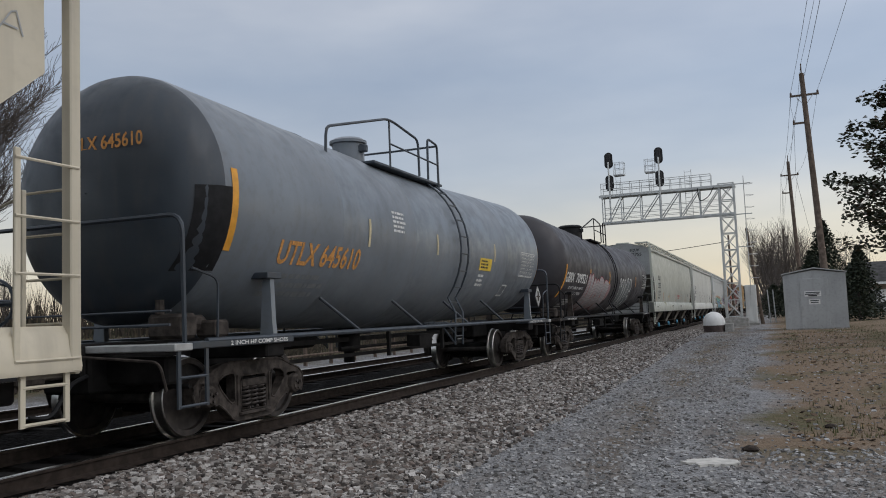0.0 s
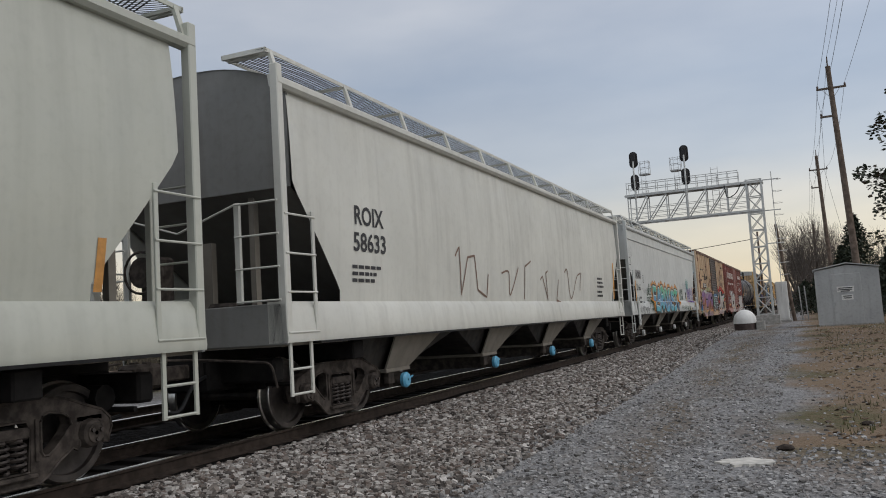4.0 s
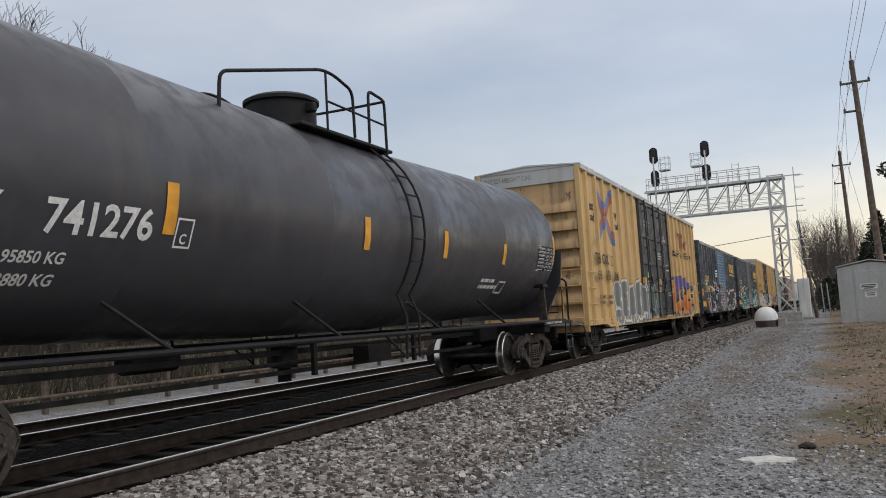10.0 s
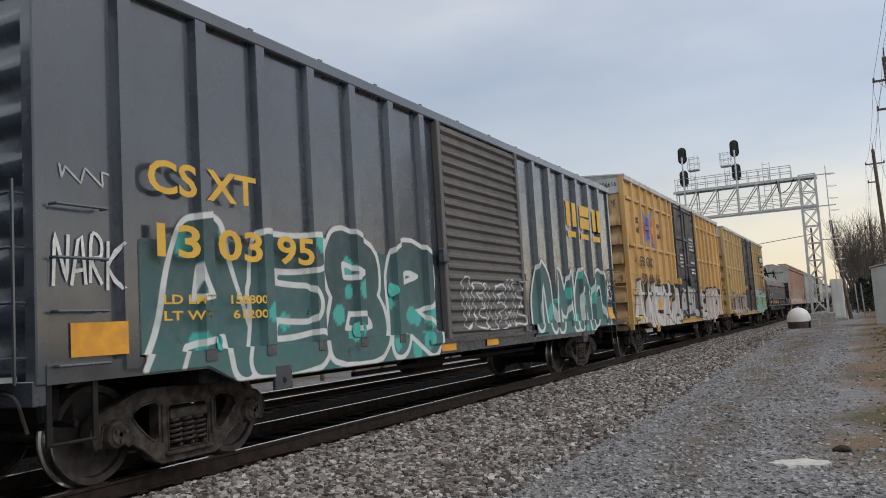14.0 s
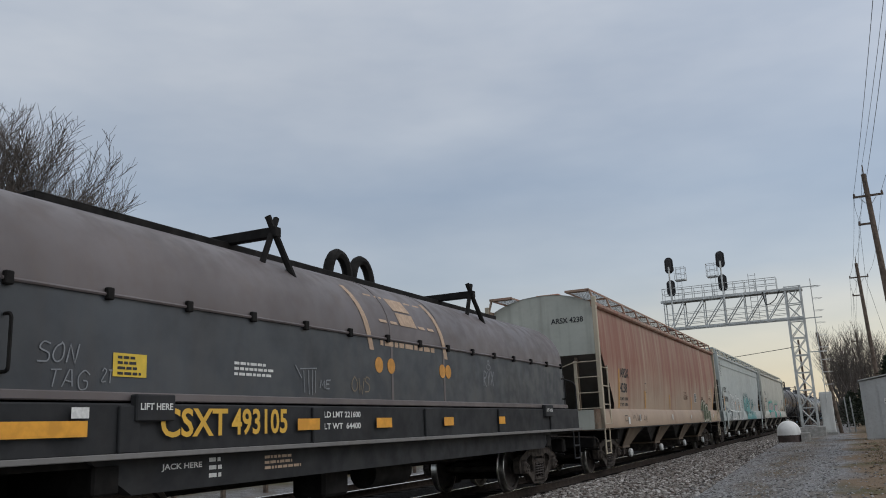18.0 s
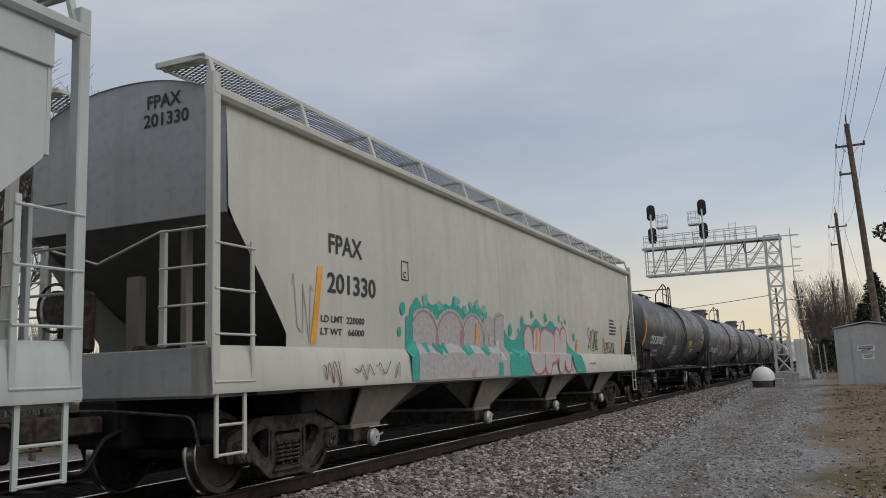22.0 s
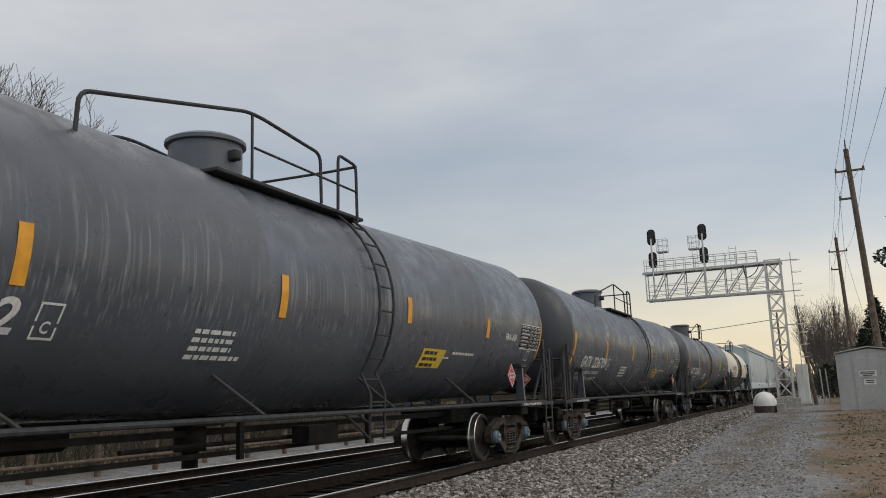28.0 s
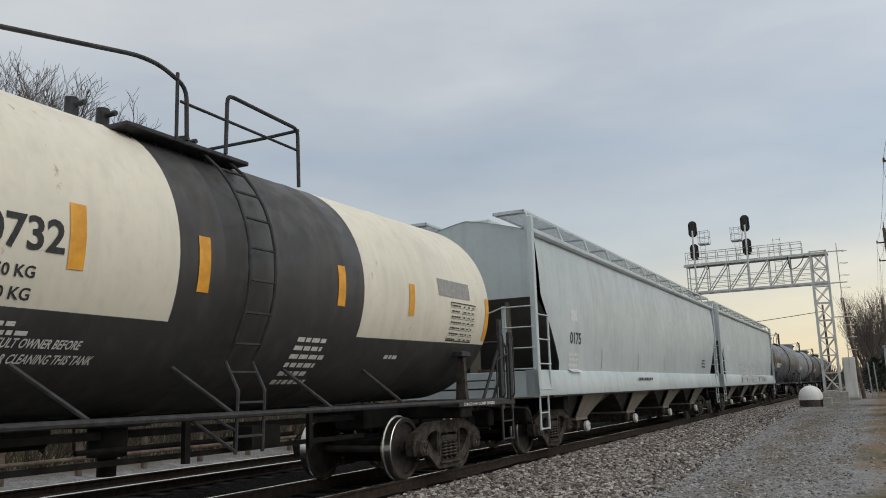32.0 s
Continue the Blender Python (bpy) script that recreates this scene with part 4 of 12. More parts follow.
def bare_tree(name, seed, height, label, fine=3, group="bare trees", spread=0.36, limbs=5, up=1.0, thin=0.009, dome=None):
    rng = random.Random(seed)
    t = thing(name, label, "tree", group)
    trunk = M()
    h0 = height * 0.34
    trunk.cyl((0, 0, -0.4), (0, 0, h0 * 0.5), height * 0.018, 10, height * 0.015)
    trunk.cyl((0, 0, h0 * 0.5), (0.05, 0.03, h0), height * 0.015, 10, height * 0.013)
    part("trunk", trunk, BARK, t)
    crown = M()
    for k in range(limbs):
        az = k * 6.2832 / limbs + rng.random() * 0.5
        out = spread * (0.5 + 0.5 * (k % 2)) if limbs > 5 else spread
        d = Vector((math.cos(az) * out, math.sin(az) * out, 1)).normalized()
        grow(crown, Vector((0.05, 0.03, h0 * (0.72 + 0.35 * k / limbs))), d, height * rng.uniform(0.50, 0.62) * (0.86 if out > 0.6 else 1.0), height * 0.009, 1, rng, fine + 1, up, thin, dome)
    part("crown", crown, BARK, t, "bare grey twigs", sharp=60, fix=False)
    return t


def put(t, x, y, turn=0.0, size=1.0, z=None):
    t.matrix_basis = pose(x, y, ground_z(x, y) if z is None else z, 0, 0, turn) @ Matrix.Scale(size, 4)
    return t


def build_trees():
    a = bare_tree("bare_tree", 3, 10.6, "leafless tree with a rounded crown of fine twigs beyond the tracks", spread=0.75, limbs=9, up=0.3, thin=0.008, dome=(8.6, 4.5, 4.0))
    put(a, -25.2, 18.6, 20)
    b = bare_tree("bare_tree", 8, 10.5, "leafless tree with a spreading crown beyond the tracks")
    put(b, -34, 15.5, 80)
    c = bare_tree("bare_tree", 11, 8.0, "low leafless tree in the thicket beside the lane", 2)
    put(c, -1.0, 128, 0, 1.1)
    for x, y, turn, s in ((-33, 8, 10, 0.9), (-36, 27, 200, 0.75), (-29, 1, 120, 0.8)):
        q = copy_thing(b, pose(0, 0, 0))
        put(q, x, y, turn, s)
    rng = random.Random(4)
    for i in range(26):
        q = copy_thing(c, pose(0, 0, 0))
        y = 105 + 70 * rng.random()
        put(q, -2.6 + 0.075 * (y - 60) * rng.random() * 2.2, y, rng.random() * 360, 0.75 + 0.5 * rng.random())
    for i in range(22):
        q = copy_thing(c, pose(0, 0, 0))
        put(q, -24 - 22 * rng.random(), -6 + 75 * rng.random(), rng.random() * 360, 0.3 + 0.3 * rng.random())
    # distant wood that closes the view down the line
    m = M()
    for i in range(420):
        x, y = -190 + 420 * rng.random(), 330 + 90 * rng.random()
        h = 5 + 6 * rng.random()
        for k in range(7):
            dx, dz = rng.uniform(-2.6, 2.6), rng.uniform(0.35, 1.0)
            m.add([(x + dx - 0.5, y, 0), (x + dx + 0.5, y, 0), (x + dx * 1.5 + rng.uniform(-0.7, 0.7), y + rng.uniform(-1, 1), h * dz)], [(0, 1, 2)])
    solo("far_wood", m, plain("far_winter_wood", (0.085, 0.08, 0.075), 1.0, 0, 0.3, 0.1), "hazy leafless wood at the end of the line", "trees", kind="stuff", fix=False)


build_trees()


def build_brush():
    """Winter brush on the bank beyond the second line."""
    rng = random.Random(14)
    m = M()
    for _ in range(2600):
        x, y = -18.6 - 9 * rng.random() ** 1.3, -22 + 170 * rng.random() ** 1.25
        z, h = ground_z(x, y) - 0.05, rng.uniform(1.0, 2.0) + 1.2 * max(0, noise.noise((x * 0.2, y * 0.12, 6)))
        for k in range(9):
            dx, dy, w = rng.uniform(-0.45, 0.45), rng.uniform(-0.5, 0.5), rng.uniform(0.010, 0.03)
            hh = h * rng.uniform(0.4, 1.0)
            tip = (x + dx * 1.9, y + dy * 1.9, z + hh)
            b = (x + dx * 0.5, y + dy * 0.5)
            m.add([(b[0], b[1] - w, z), (b[0], b[1] + w, z), tip], [(0, 1, 2)])
            if k < 3:
                q = (b[0] + dx * 0.7, b[1] + dy * 0.7, z + hh * 0.5)
                m.add([(q[0], q[1] - 0.01, q[2]), (q[0], q[1] + 0.01, q[2] + 0.02), (q[0], q[1] + rng.uniform(-0.6, 0.6), q[2] + rng.uniform(0.2, 0.6))], [(0, 1, 2)])
    for _ in range(1500):
        x, y = -34 - 14 * rng.random(), -30 + 230 * rng.random() ** 1.1
        z, h = ground_z(x, y) - 0.05, rng.uniform(2.4, 4.2)
        for k in range(11):
            dx, dy, w, hh = rng.uniform(-1.0, 1.0), rng.uniform(-1.2, 1.2), rng.uniform(0.03, 0.08), h * rng.uniform(0.45, 1.0)
            m.add([(x + dx * 0.6, y + dy * 0.6 - w, z), (x + dx * 0.6, y + dy * 0.6 + w, z), (x + dx * 1.5, y + dy * 1.5, z + hh)], [(0, 1, 2)])
    solo("brush", m, stones("winter_brush_stem", [(0.034, 0.027, 0.02), (0.055, 0.043, 0.031), (0.022, 0.019, 0.015), (0.085, 0.066, 0.044), (0.028, 0.032, 0.017)]), "tangled brown winter brush on the bank beyond the tracks", "brush", kind="stuff", fix=False)


build_brush()


def leaf_cloud(m, c, r, n, rng, size, droop=0.3):
    for _ in range(n):
        d = Vector((rng.gauss(0, 1), rng.gauss(0, 1), rng.gauss(0, 0.8))).normalized() * r * (0.35 + 0.65 * rng.random() ** 0.5)
        p = Vector(c) + d
        u = Vector((rng.uniform(-1, 1), rng.uniform(-1, 1), rng.uniform(-droop, 0.5))).normalized()
        v = u.cross(Vector((rng.uniform(-1, 1), rng.uniform(-1, 1), 1))).normalized()
        l, w = size * rng.uniform(0.7, 1.3), size * 0.36
        m.add([tuple(p), tuple(p + u * l * 0.5 + v * w), tuple(p + u * l), tuple(p + u * l * 0.5 - v * w)], [(0, 1, 2, 3)])


def build_evergreens():
    leaf = stones("glossy_dark_leaf", [(0.030, 0.045, 0.022), (0.018, 0.030, 0.016), (0.05, 0.06, 0.03), (0.07, 0.05, 0.03)], 0.45)
    rng = random.Random(9)
    t = thing("evergreen_tree", "dark broad-leaved evergreen tree with an open ragged crown", "tree")
    y0, x0 = 33.0, 4.75
    z0 = ground_z(x0, y0)
    part("trunk", M().cyl((x0, y0, z0 - 0.3), (x0 - 0.1, y0, 4.5), 0.22, 10, 0.16).cyl((x0 - 0.1, y0, 4.5), (x0, y0, 8.3), 0.16, 8, 0.05), BARK, t)
    crown, limbs = M(), M()
    for z, reach in ((3.4, 2.3), (3.9, 2.5), (4.4, 2.9), (4.9, 3.0), (5.3, 2.5), (5.7, 3.1), (6.3, 1.9), (6.9, 2.2), (7.6, 1.6), (8.3, 1.2), (8.9, 0.6)):
        for k in range(6):
            az = k * 1.047 + rng.random() * 1.0 + z
            tip = Vector((x0 + reach * math.cos(az) * rng.uniform(0.75, 1.05), y0 + reach * math.sin(az), z + rng.uniform(-0.1, 0.5)))
            base = Vector((x0, y0, z - 0.5))
            limbs.cyl(base, tip, 0.045, 5, 0.012)
            for u in (0.45, 0.65, 0.82, 1.0):
                q = base.lerp(tip, u) + Vector((rng.uniform(-0.2, 0.2), rng.uniform(-0.2, 0.2), rng.uniform(-0.1, 0.2)))
                leaf_cloud(crown, q, rng.uniform(0.22, 0.42), 34, rng, 0.19)
    part("branchwork", limbs, BARK, t)
    part("crown", crown, leaf, t, "glossy dark green leaves", fix=False)
    needle = stones("dark_conifer_needle", [(0.022, 0.034, 0.02), (0.014, 0.024, 0.014), (0.035, 0.045, 0.025)], 0.8)
    for cx, cy, h, w in ((3.35, 66, 7.3, 2.7), (2.3, 62, 4.8, 1.9), (4.9, 60, 3.9, 1.9), (5.9, 70, 5.4, 2.2), (0.9, 84, 3.6, 2.3), (-0.3, 92, 3.2, 2.2)):
        c = thing("conifer", "dark green conifer with a ragged pointed crown", "tree", "conifers behind the shed")
        z0 = ground_z(cx, cy)
        part("trunk", M().cyl((cx, cy, z0 - 0.3), (cx, cy, z0 + h * 0.95), 0.13, 8, 0.02), BARK, c)
        crown = M()
        for i in range(int(h * 26)):
            u = i / (h * 26)
            z = z0 + 0.25 + u * h * 0.97
            reach = w * (1 - u) ** 0.8 * rng.uniform(0.7, 1.08)
            az = i * 2.4
            for q in (0.35, 0.6, 0.82, 1.0):
                leaf_cloud(crown, (cx + reach * q * math.cos(az), cy + reach * q * math.sin(az), z - 0.15 * q), 0.10 + 0.16 * (1 - u), 7, rng, 0.22, 0.8)
        part("crown", crown, needle, c, "dense dark needles", fix=False)


build_evergreens()


def build_house():
    h = thing("house", "low brick house with a dark roof and a white garage door", "house")
    brick = paint("tan_brick", (0.27, 0.21, 0.17), 0.9, 0.1)
    x0, y0 = 7.7, 92.0
    part("wall", M().box(x0, x0 + 15, y0, y0 + 9, -0.3, 3.1), brick, h)
    part("roof", M().prism([(y0 - 0.7, 3.05), (y0 + 9.7, 3.05), (y0 + 4.5, 5.3)], "x", x0 - 0.6, x0 + 15.6), plain("dark_shingle", (0.06, 0.058, 0.058), 0.95, 0, 0.3, 2), h, "dark shingle roof")
    part("fascia", M().box(x0 - 0.6, x0 + 15.6, y0 - 0.75, y0 - 0.7, 2.85, 3.08), plain("white_fascia", (0.7, 0.7, 0.68), 0.6), h)
    d = part("garage_door", M().box(x0 + 0.5, x0 + 3.4, y0 - 0.08, y0, 0.1, 2.35, 0.01), plain("white_garage_door", (0.72, 0.72, 0.70), 0.5), h, "white panelled garage door")
    for i in range(4):
        part("panel", M().box(x0 + 0.6, x0 + 3.3, y0 - 0.11, y0 - 0.08, 0.18 + i * 0.55, 0.62 + i * 0.55, 0.01), plain("white_garage_door", (0.72, 0.72, 0.70), 0.5), d)
    w = part("window", M().box(x0 + 5.2, x0 + 6.9, y0 - 0.05, y0, 1.0, 2.3), plain("dark_window_glass", (0.03, 0.035, 0.04), 0.1), h)
    part("frame", M().box(x0 + 5.1, x0 + 5.2, y0 - 0.09, y0, 0.9, 2.4).box(x0 + 6.9, x0 + 7.0, y0 - 0.09, y0, 0.9, 2.4).box(x0 + 5.2, x0 + 6.9, y0 - 0.09, y0, 2.3, 2.4).box(x0 + 5.2, x0 + 6.9, y0 - 0.09, y0, 0.9, 1.0), plain("white_fascia", (0.7, 0.7, 0.68), 0.6), w)
    c = thing("parked_car", "dark grey saloon car parked in front of the house", "car", at=pose(10.4, 86.5, 0.12))
    body = [(-2.2, 0.25), (2.2, 0.25), (2.25, 0.6), (1.9, 0.8), (1.15, 0.88), (0.55, 1.33), (-0.75, 1.36), (-1.45, 0.92), (-2.2, 0.85), (-2.3, 0.5)]
    carm = plain("dark_car_paint", (0.035, 0.037, 0.042), 0.25, 0.2, 0.05)
    m = M()
    n = len(body)
    rows = [[(u * (0.97 if abs(s) > 0.8 else 1), s * (0.88 if w < 0.9 else 0.70), w) for u, w in body + body[:1]] for s in (-1, -0.9, 0.9, 1)]
    m.grid(rows)
    m.add(rows[0][:-1], [tuple(range(n))]).add(rows[-1][:-1], [tuple(range(n))])
    part("body", m, carm, c)
    part("side_glass", M().prism([(-1.25, 0.95), (1.0, 0.95), (0.5, 1.28), (-0.7, 1.30)], "y", -0.86, 0.86), plain("dark_window_glass", (0.03, 0.035, 0.04), 0.1), c)
    for x in (-1.35, 1.4):
        for y in (-0.8, 0.8):
            wl = part("wheel", M().lathe([(0.05, y - 0.1), (0.30, y - 0.1), (0.32, y - 0.06), (0.32, y + 0.06), (0.30, y + 0.1), (0.05, y + 0.1)], "y", (x, 0.32), 20), BLACK, c)
            part("rim", M().lathe([(0.02, y - 0.11), (0.19, y - 0.11), (0.2, y - 0.09)], "y", (x, 0.32), 16), GALV, wl)
    part("headlight", M().box(2.1, 2.24, -0.75, -0.45, 0.55, 0.7, 0.02), WHITE, c)


build_house()


def build_fence():
    f = thing("pipe_fence", "low dark pipe fence with two rails beyond the second track", "fence")
    for i in range(26):
        y = -4 + i * 2.0
        part("post", M().box(-17.06, -16.94, y - 0.06, y + 0.06, -0.6, 0.58, 0.01), POLEWOOD, f)
    for z in (0.5, 0.02):
        part("rail", M().cyl((-16.9, -4, z), (-16.9, 46, z), 0.045, 8), POLEWOOD, f)


build_fence()

from mathutils import geometry

# ---- the train: shared running gear ----
SPEED = 14.65
CARS, WHEELSETS = [], []
AXLE = 0.925


def wheelset_mesh():
    m = M()
    for s in (-1, 1):
        x = s * HALF_GAUGE
        prof = [(0.06, x + s * 0.10), (0.13, x + s * 0.095), (0.14, x + s * 0.05), (0.30, x + s * 0.005), (0.375, x + s * 0.02), (0.385, x + s * 0.06),
                (0.445, x + s * 0.065), (0.455, x + s * 0.055), (0.46, x), (0.463, x - s * 0.05), (0.487, x - s * 0.06), (0.487, x - s * 0.085),
                (0.46, x - s * 0.09), (0.39, x - s * 0.085), (0.37, x - s * 0.04), (0.30, x - s * 0.03), (0.14, x - s * 0.06), (0.06, x - s * 0.09)]
        k0 = len(m.f)
        m.lathe(prof, "x", (0, 0), 40)
        for i in range(k0, len(m.f)):
            band = (i - k0) // 40
            m.k[i] = 1 if 6 <= band <= 11 else 0
    m.cyl((-1.08, 0, 0), (1.08, 0, 0), 0.075, 12)
    return mesh_of("wheelset", m, [WHEEL, TREAD], 28)


def side_frame_mesh():
    """Cast side frame: arched top, two windows, a spring seat between two columns."""
    m = M()
    half = [(0.34, 0.11), (0.42, 0.15), (0.55, 0.27), (0.68, 0.35), (0.72, 0.33), (0.75, 0.36), (0.77, 0.54), (0.80, 0.57), (0.96, 0.57), (0.99, 0.54), (1.01, 0.36), (1.06, 0.35), (1.11, 0.50), (1.09, 0.58), (1.0, 0.66), (0.82, 0.72), (0.62, 0.80), (0.5, 0.82)]
    outer = half + [(-y, z) for y, z in half[::-1]]
    eye = [(0.36, 0.38), (0.385, 0.335), (0.43, 0.33), (0.50, 0.38), (0.62, 0.50), (0.665, 0.57), (0.65, 0.63), (0.58, 0.675), (0.44, 0.70), (0.38, 0.68), (0.36, 0.63)]
    bay = [(-0.25, 0.22), (0.25, 0.22), (0.26, 0.58), (0.22, 0.65), (-0.22, 0.65), (-0.26, 0.58)]
    holes = [eye, [(-y, z) for y, z in eye[::-1]], bay]
    loops = [outer] + holes
    tris = geometry.tessellate_polygon([[Vector((y, z, 0)) for y, z in lp] for lp in loops])
    flat = [p for lp in loops for p in lp]
    for x in (0.95, 1.08):
        m.add([(x, y, z) for y, z in flat], [tuple(q) if x > 1 else tuple(q)[::-1] for q in tris])
    for lp in loops:
        n = len(lp)
        m.add([(x, y, z) for x in (0.95, 1.08) for y, z in lp], [(i, (i + 1) % n, n + (i + 1) % n, n + i) for i in range(n)])
        # raised rim round each edge
        m.tube([(1.08, y, z) for y, z in lp], 0.014, 5, closed=True)
    m.box(0.9, 1.12, -0.24, 0.24, 0.50, 0.60, 0.02)
    m.box(1.06, 1.13, -0.30, 0.30, 0.17, 0.21, 0.01)
    m.box(1.08, 1.10, 0.30, 0.335, 0.30, 0.66, 0.006)
    m.box(1.08, 1.10, -0.335, -0.30, 0.30, 0.66, 0.006)
    m.v = [(x, y * 1.07, z) for x, y, z in m.v]
    return mesh_of("side_frame", m, CAST, 25)


def spring_mesh():
    pts = [(1.05 + 0.07 * math.cos(a), 0.07 * math.sin(a), 0.25 + 0.25 * i / 50) for i, a in enumerate([2 * math.pi * 5 * j / 50 for j in range(51)])]
    return mesh_of("spring", M().tube(pts, 0.016, 5), SPRING, 60)


def cap_mesh():
    m = M()
    m.lathe([(0.13, 0.98), (0.135, 1.08), (0.12, 1.13), (0.095, 1.15), (0.09, 1.165), (0.02, 1.165)], "x", (0, 0), 18)
    for i in range(3):
        a = i * 2.094 + 0.5
        m.cyl((1.16, 0.058 * math.cos(a), 0.058 * math.sin(a)), (1.185, 0.058 * math.cos(a), 0.058 * math.sin(a)), 0.02, 6, k=1)
    return m


WHEELSET, SIDE_FRAME, SPRINGS = wheelset_mesh(), side_frame_mesh(), spring_mesh()
CAP_BLUE = mesh_of("bearing_cap", cap_mesh(), [plain("blue_grey_bearing_cap", (0.10, 0.17, 0.23), 0.5, 0.2), GALV])
CAP_DARK = mesh_of("bearing_cap", cap_mesh(), [CAST, WHEEL])
ADAPTER = mesh_of("bearing_adapter", M().box(0.94, 1.08, -0.16, 0.16, 0.10, 0.17, 0.015).box(0.94, 1.06, -0.14, 0.14, -0.12, 0.1, 0.03), CAST)
# bolster and beams, with a dark block added to close the view between
BOLSTER = mesh_of("truck", M().box(-1.05, 1.05, -0.2, 0.2, 0.42, 0.62, 0.03).box(-0.66, 0.66, -0.42, 0.42, 0.22, 0.5, 0.03).box(-0.5, 0.5, -1.0, 1.0, 0.5, 0.6, 0.02).box(-0.95, 0.95, -0.62, -0.54, 0.30, 0.42, 0.02).box(-0.95, 0.95, 0.54, 0.62, 0.30, 0.42, 0.02).cyl((0, 0, 0.6), (0, 0, 0.82), 0.2, 16), GRIME)
COUPLER = mesh_of("coupler", M().box(-0.09, 0.09, -0.62, 0.2, 0.76, 0.94, 0.02).box(-0.17, 0.16, -0.78, -0.52, 0.70, 1.0, 0.05).box(-0.2, -0.1, -0.92, -0.7, 0.72, 0.98, 0.03).cyl((0.1, -0.74, 0.68), (0.1, -0.74, 1.02), 0.05, 8), CAST)
# draft gear, with dark boxes added across to block the view under the end
DRAFT = mesh_of("draft_gear", M().box(-0.34, 0.34, 0.05, 1.5, 0.58, 0.98, 0.03).box(-1.15, 1.15, 0.30, 0.52, 0.66, 0.96, 0.03).box(0.45, 0.8, 0.55, 0.95, 0.56, 0.9, 0.04).cyl((-0.9, 0.7, 0.74), (-0.4, 0.7, 0.74), 0.13, 10).cyl((-1.2, 0.62, 0.62), (1.2, 0.62, 0.62), 0.03, 6), GRIME)
LEVER = mesh_of("uncoupling_lever", M().tube(rounded([(1.38, 0.02, 0.62), (1.36, -0.06, 0.92), (0.5, -0.08, 0.98), (0.16, -0.1, 1.0), (0.12, -0.55, 1.02)], 0.1), 0.016, 6), CAST)
HOSE = mesh_of("air_hose", M().tube(rounded([(0.3, 0.05, 0.78), (0.32, -0.2, 0.72), (0.28, -0.42, 0.38), (0.2, -0.62, 0.42)], 0.2), 0.025, 6), BLACK)


def add_truck(car, y, cap):
    t = part("truck", BOLSTER, None, car, "cast steel two-axle truck")
    t.location.y = y
    for s in (1, -1):
        f = part("side_frame", SIDE_FRAME, None, t)
        for dy in (-0.165, 0.0, 0.165):
            g = part("spring", SPRINGS, None, t)
            g.location.y = dy
            g.rotation_euler.z = 0 if s > 0 else math.pi
        if s < 0:
            f.rotation_euler.z = math.pi
    for i, dy in enumerate((-AXLE, AXLE)):
        w = part("wheelset", WHEELSET, None, t, "steel wheels with bright worn treads")
        w.location = (0, dy, 0.46)
        WHEELSETS.append((w, i))
        for s in (1, -1):
            c = part("bearing_cap", cap, None, t)
            c.location = (0, dy, 0.46)
            a = part("bearing_adapter", ADAPTER, None, t)
            a.location = (0, dy, 0.46)
            if s < 0:
                c.rotation_euler.z = a.rotation_euler.z = math.pi
    return t


def running_gear(car, L, inset=2.0, cap=None):
    for y in (inset, L - inset):
        add_truck(car, y, cap or CAP_DARK)
    for y, turn in ((0.0, 0), (L, math.pi)):
        for mesh, name in ((DRAFT, "draft_gear"), (LEVER, "uncoupling_lever")):
            q = part(name, mesh, None, car)
            q.location.y, q.rotation_euler.z = y, turn
        c = part("coupler", COUPLER, None, car)
        h = part("air_hose", HOSE, None, car)
        c.location.y = h.location.y = y
        c.rotation_euler.z = h.rotation_euler.z = turn


def start_car(name, s_left, L, label, category, inset=2.0, cap=None):
    car = thing(name, label, category, "cars of the freight train")
    CARS.append((car, s_left, L))
    running_gear(car, L, inset, cap)
    return car


# ---- lettering, tape and spray paint on the sides ----
GLYPHS = {}


def glyph_mesh(text):
    if text not in GLYPHS:
        cu = bpy.data.curves.new("lettering", "FONT")
        cu.body, cu.size, cu.resolution_u, cu.offset = text, 1.0, 3, 0.022
        ob = bpy.data.objects.new("lettering", cu)
        scene.collection.objects.link(ob)
        bpy.context.view_layer.update()
        me = bpy.data.meshes.new_from_object(ob.evaluated_get(bpy.context.evaluated_depsgraph_get()))
        bpy.data.objects.remove(ob)
        bpy.data.curves.remove(cu)
        vs = [tuple(v.co[:2]) for v in me.vertices]
        fs = [tuple(p.vertices) for p in me.polygons]
        bpy.data.meshes.remove(me)
        GLYPHS[text] = (vs, fs)
    return GLYPHS[text]


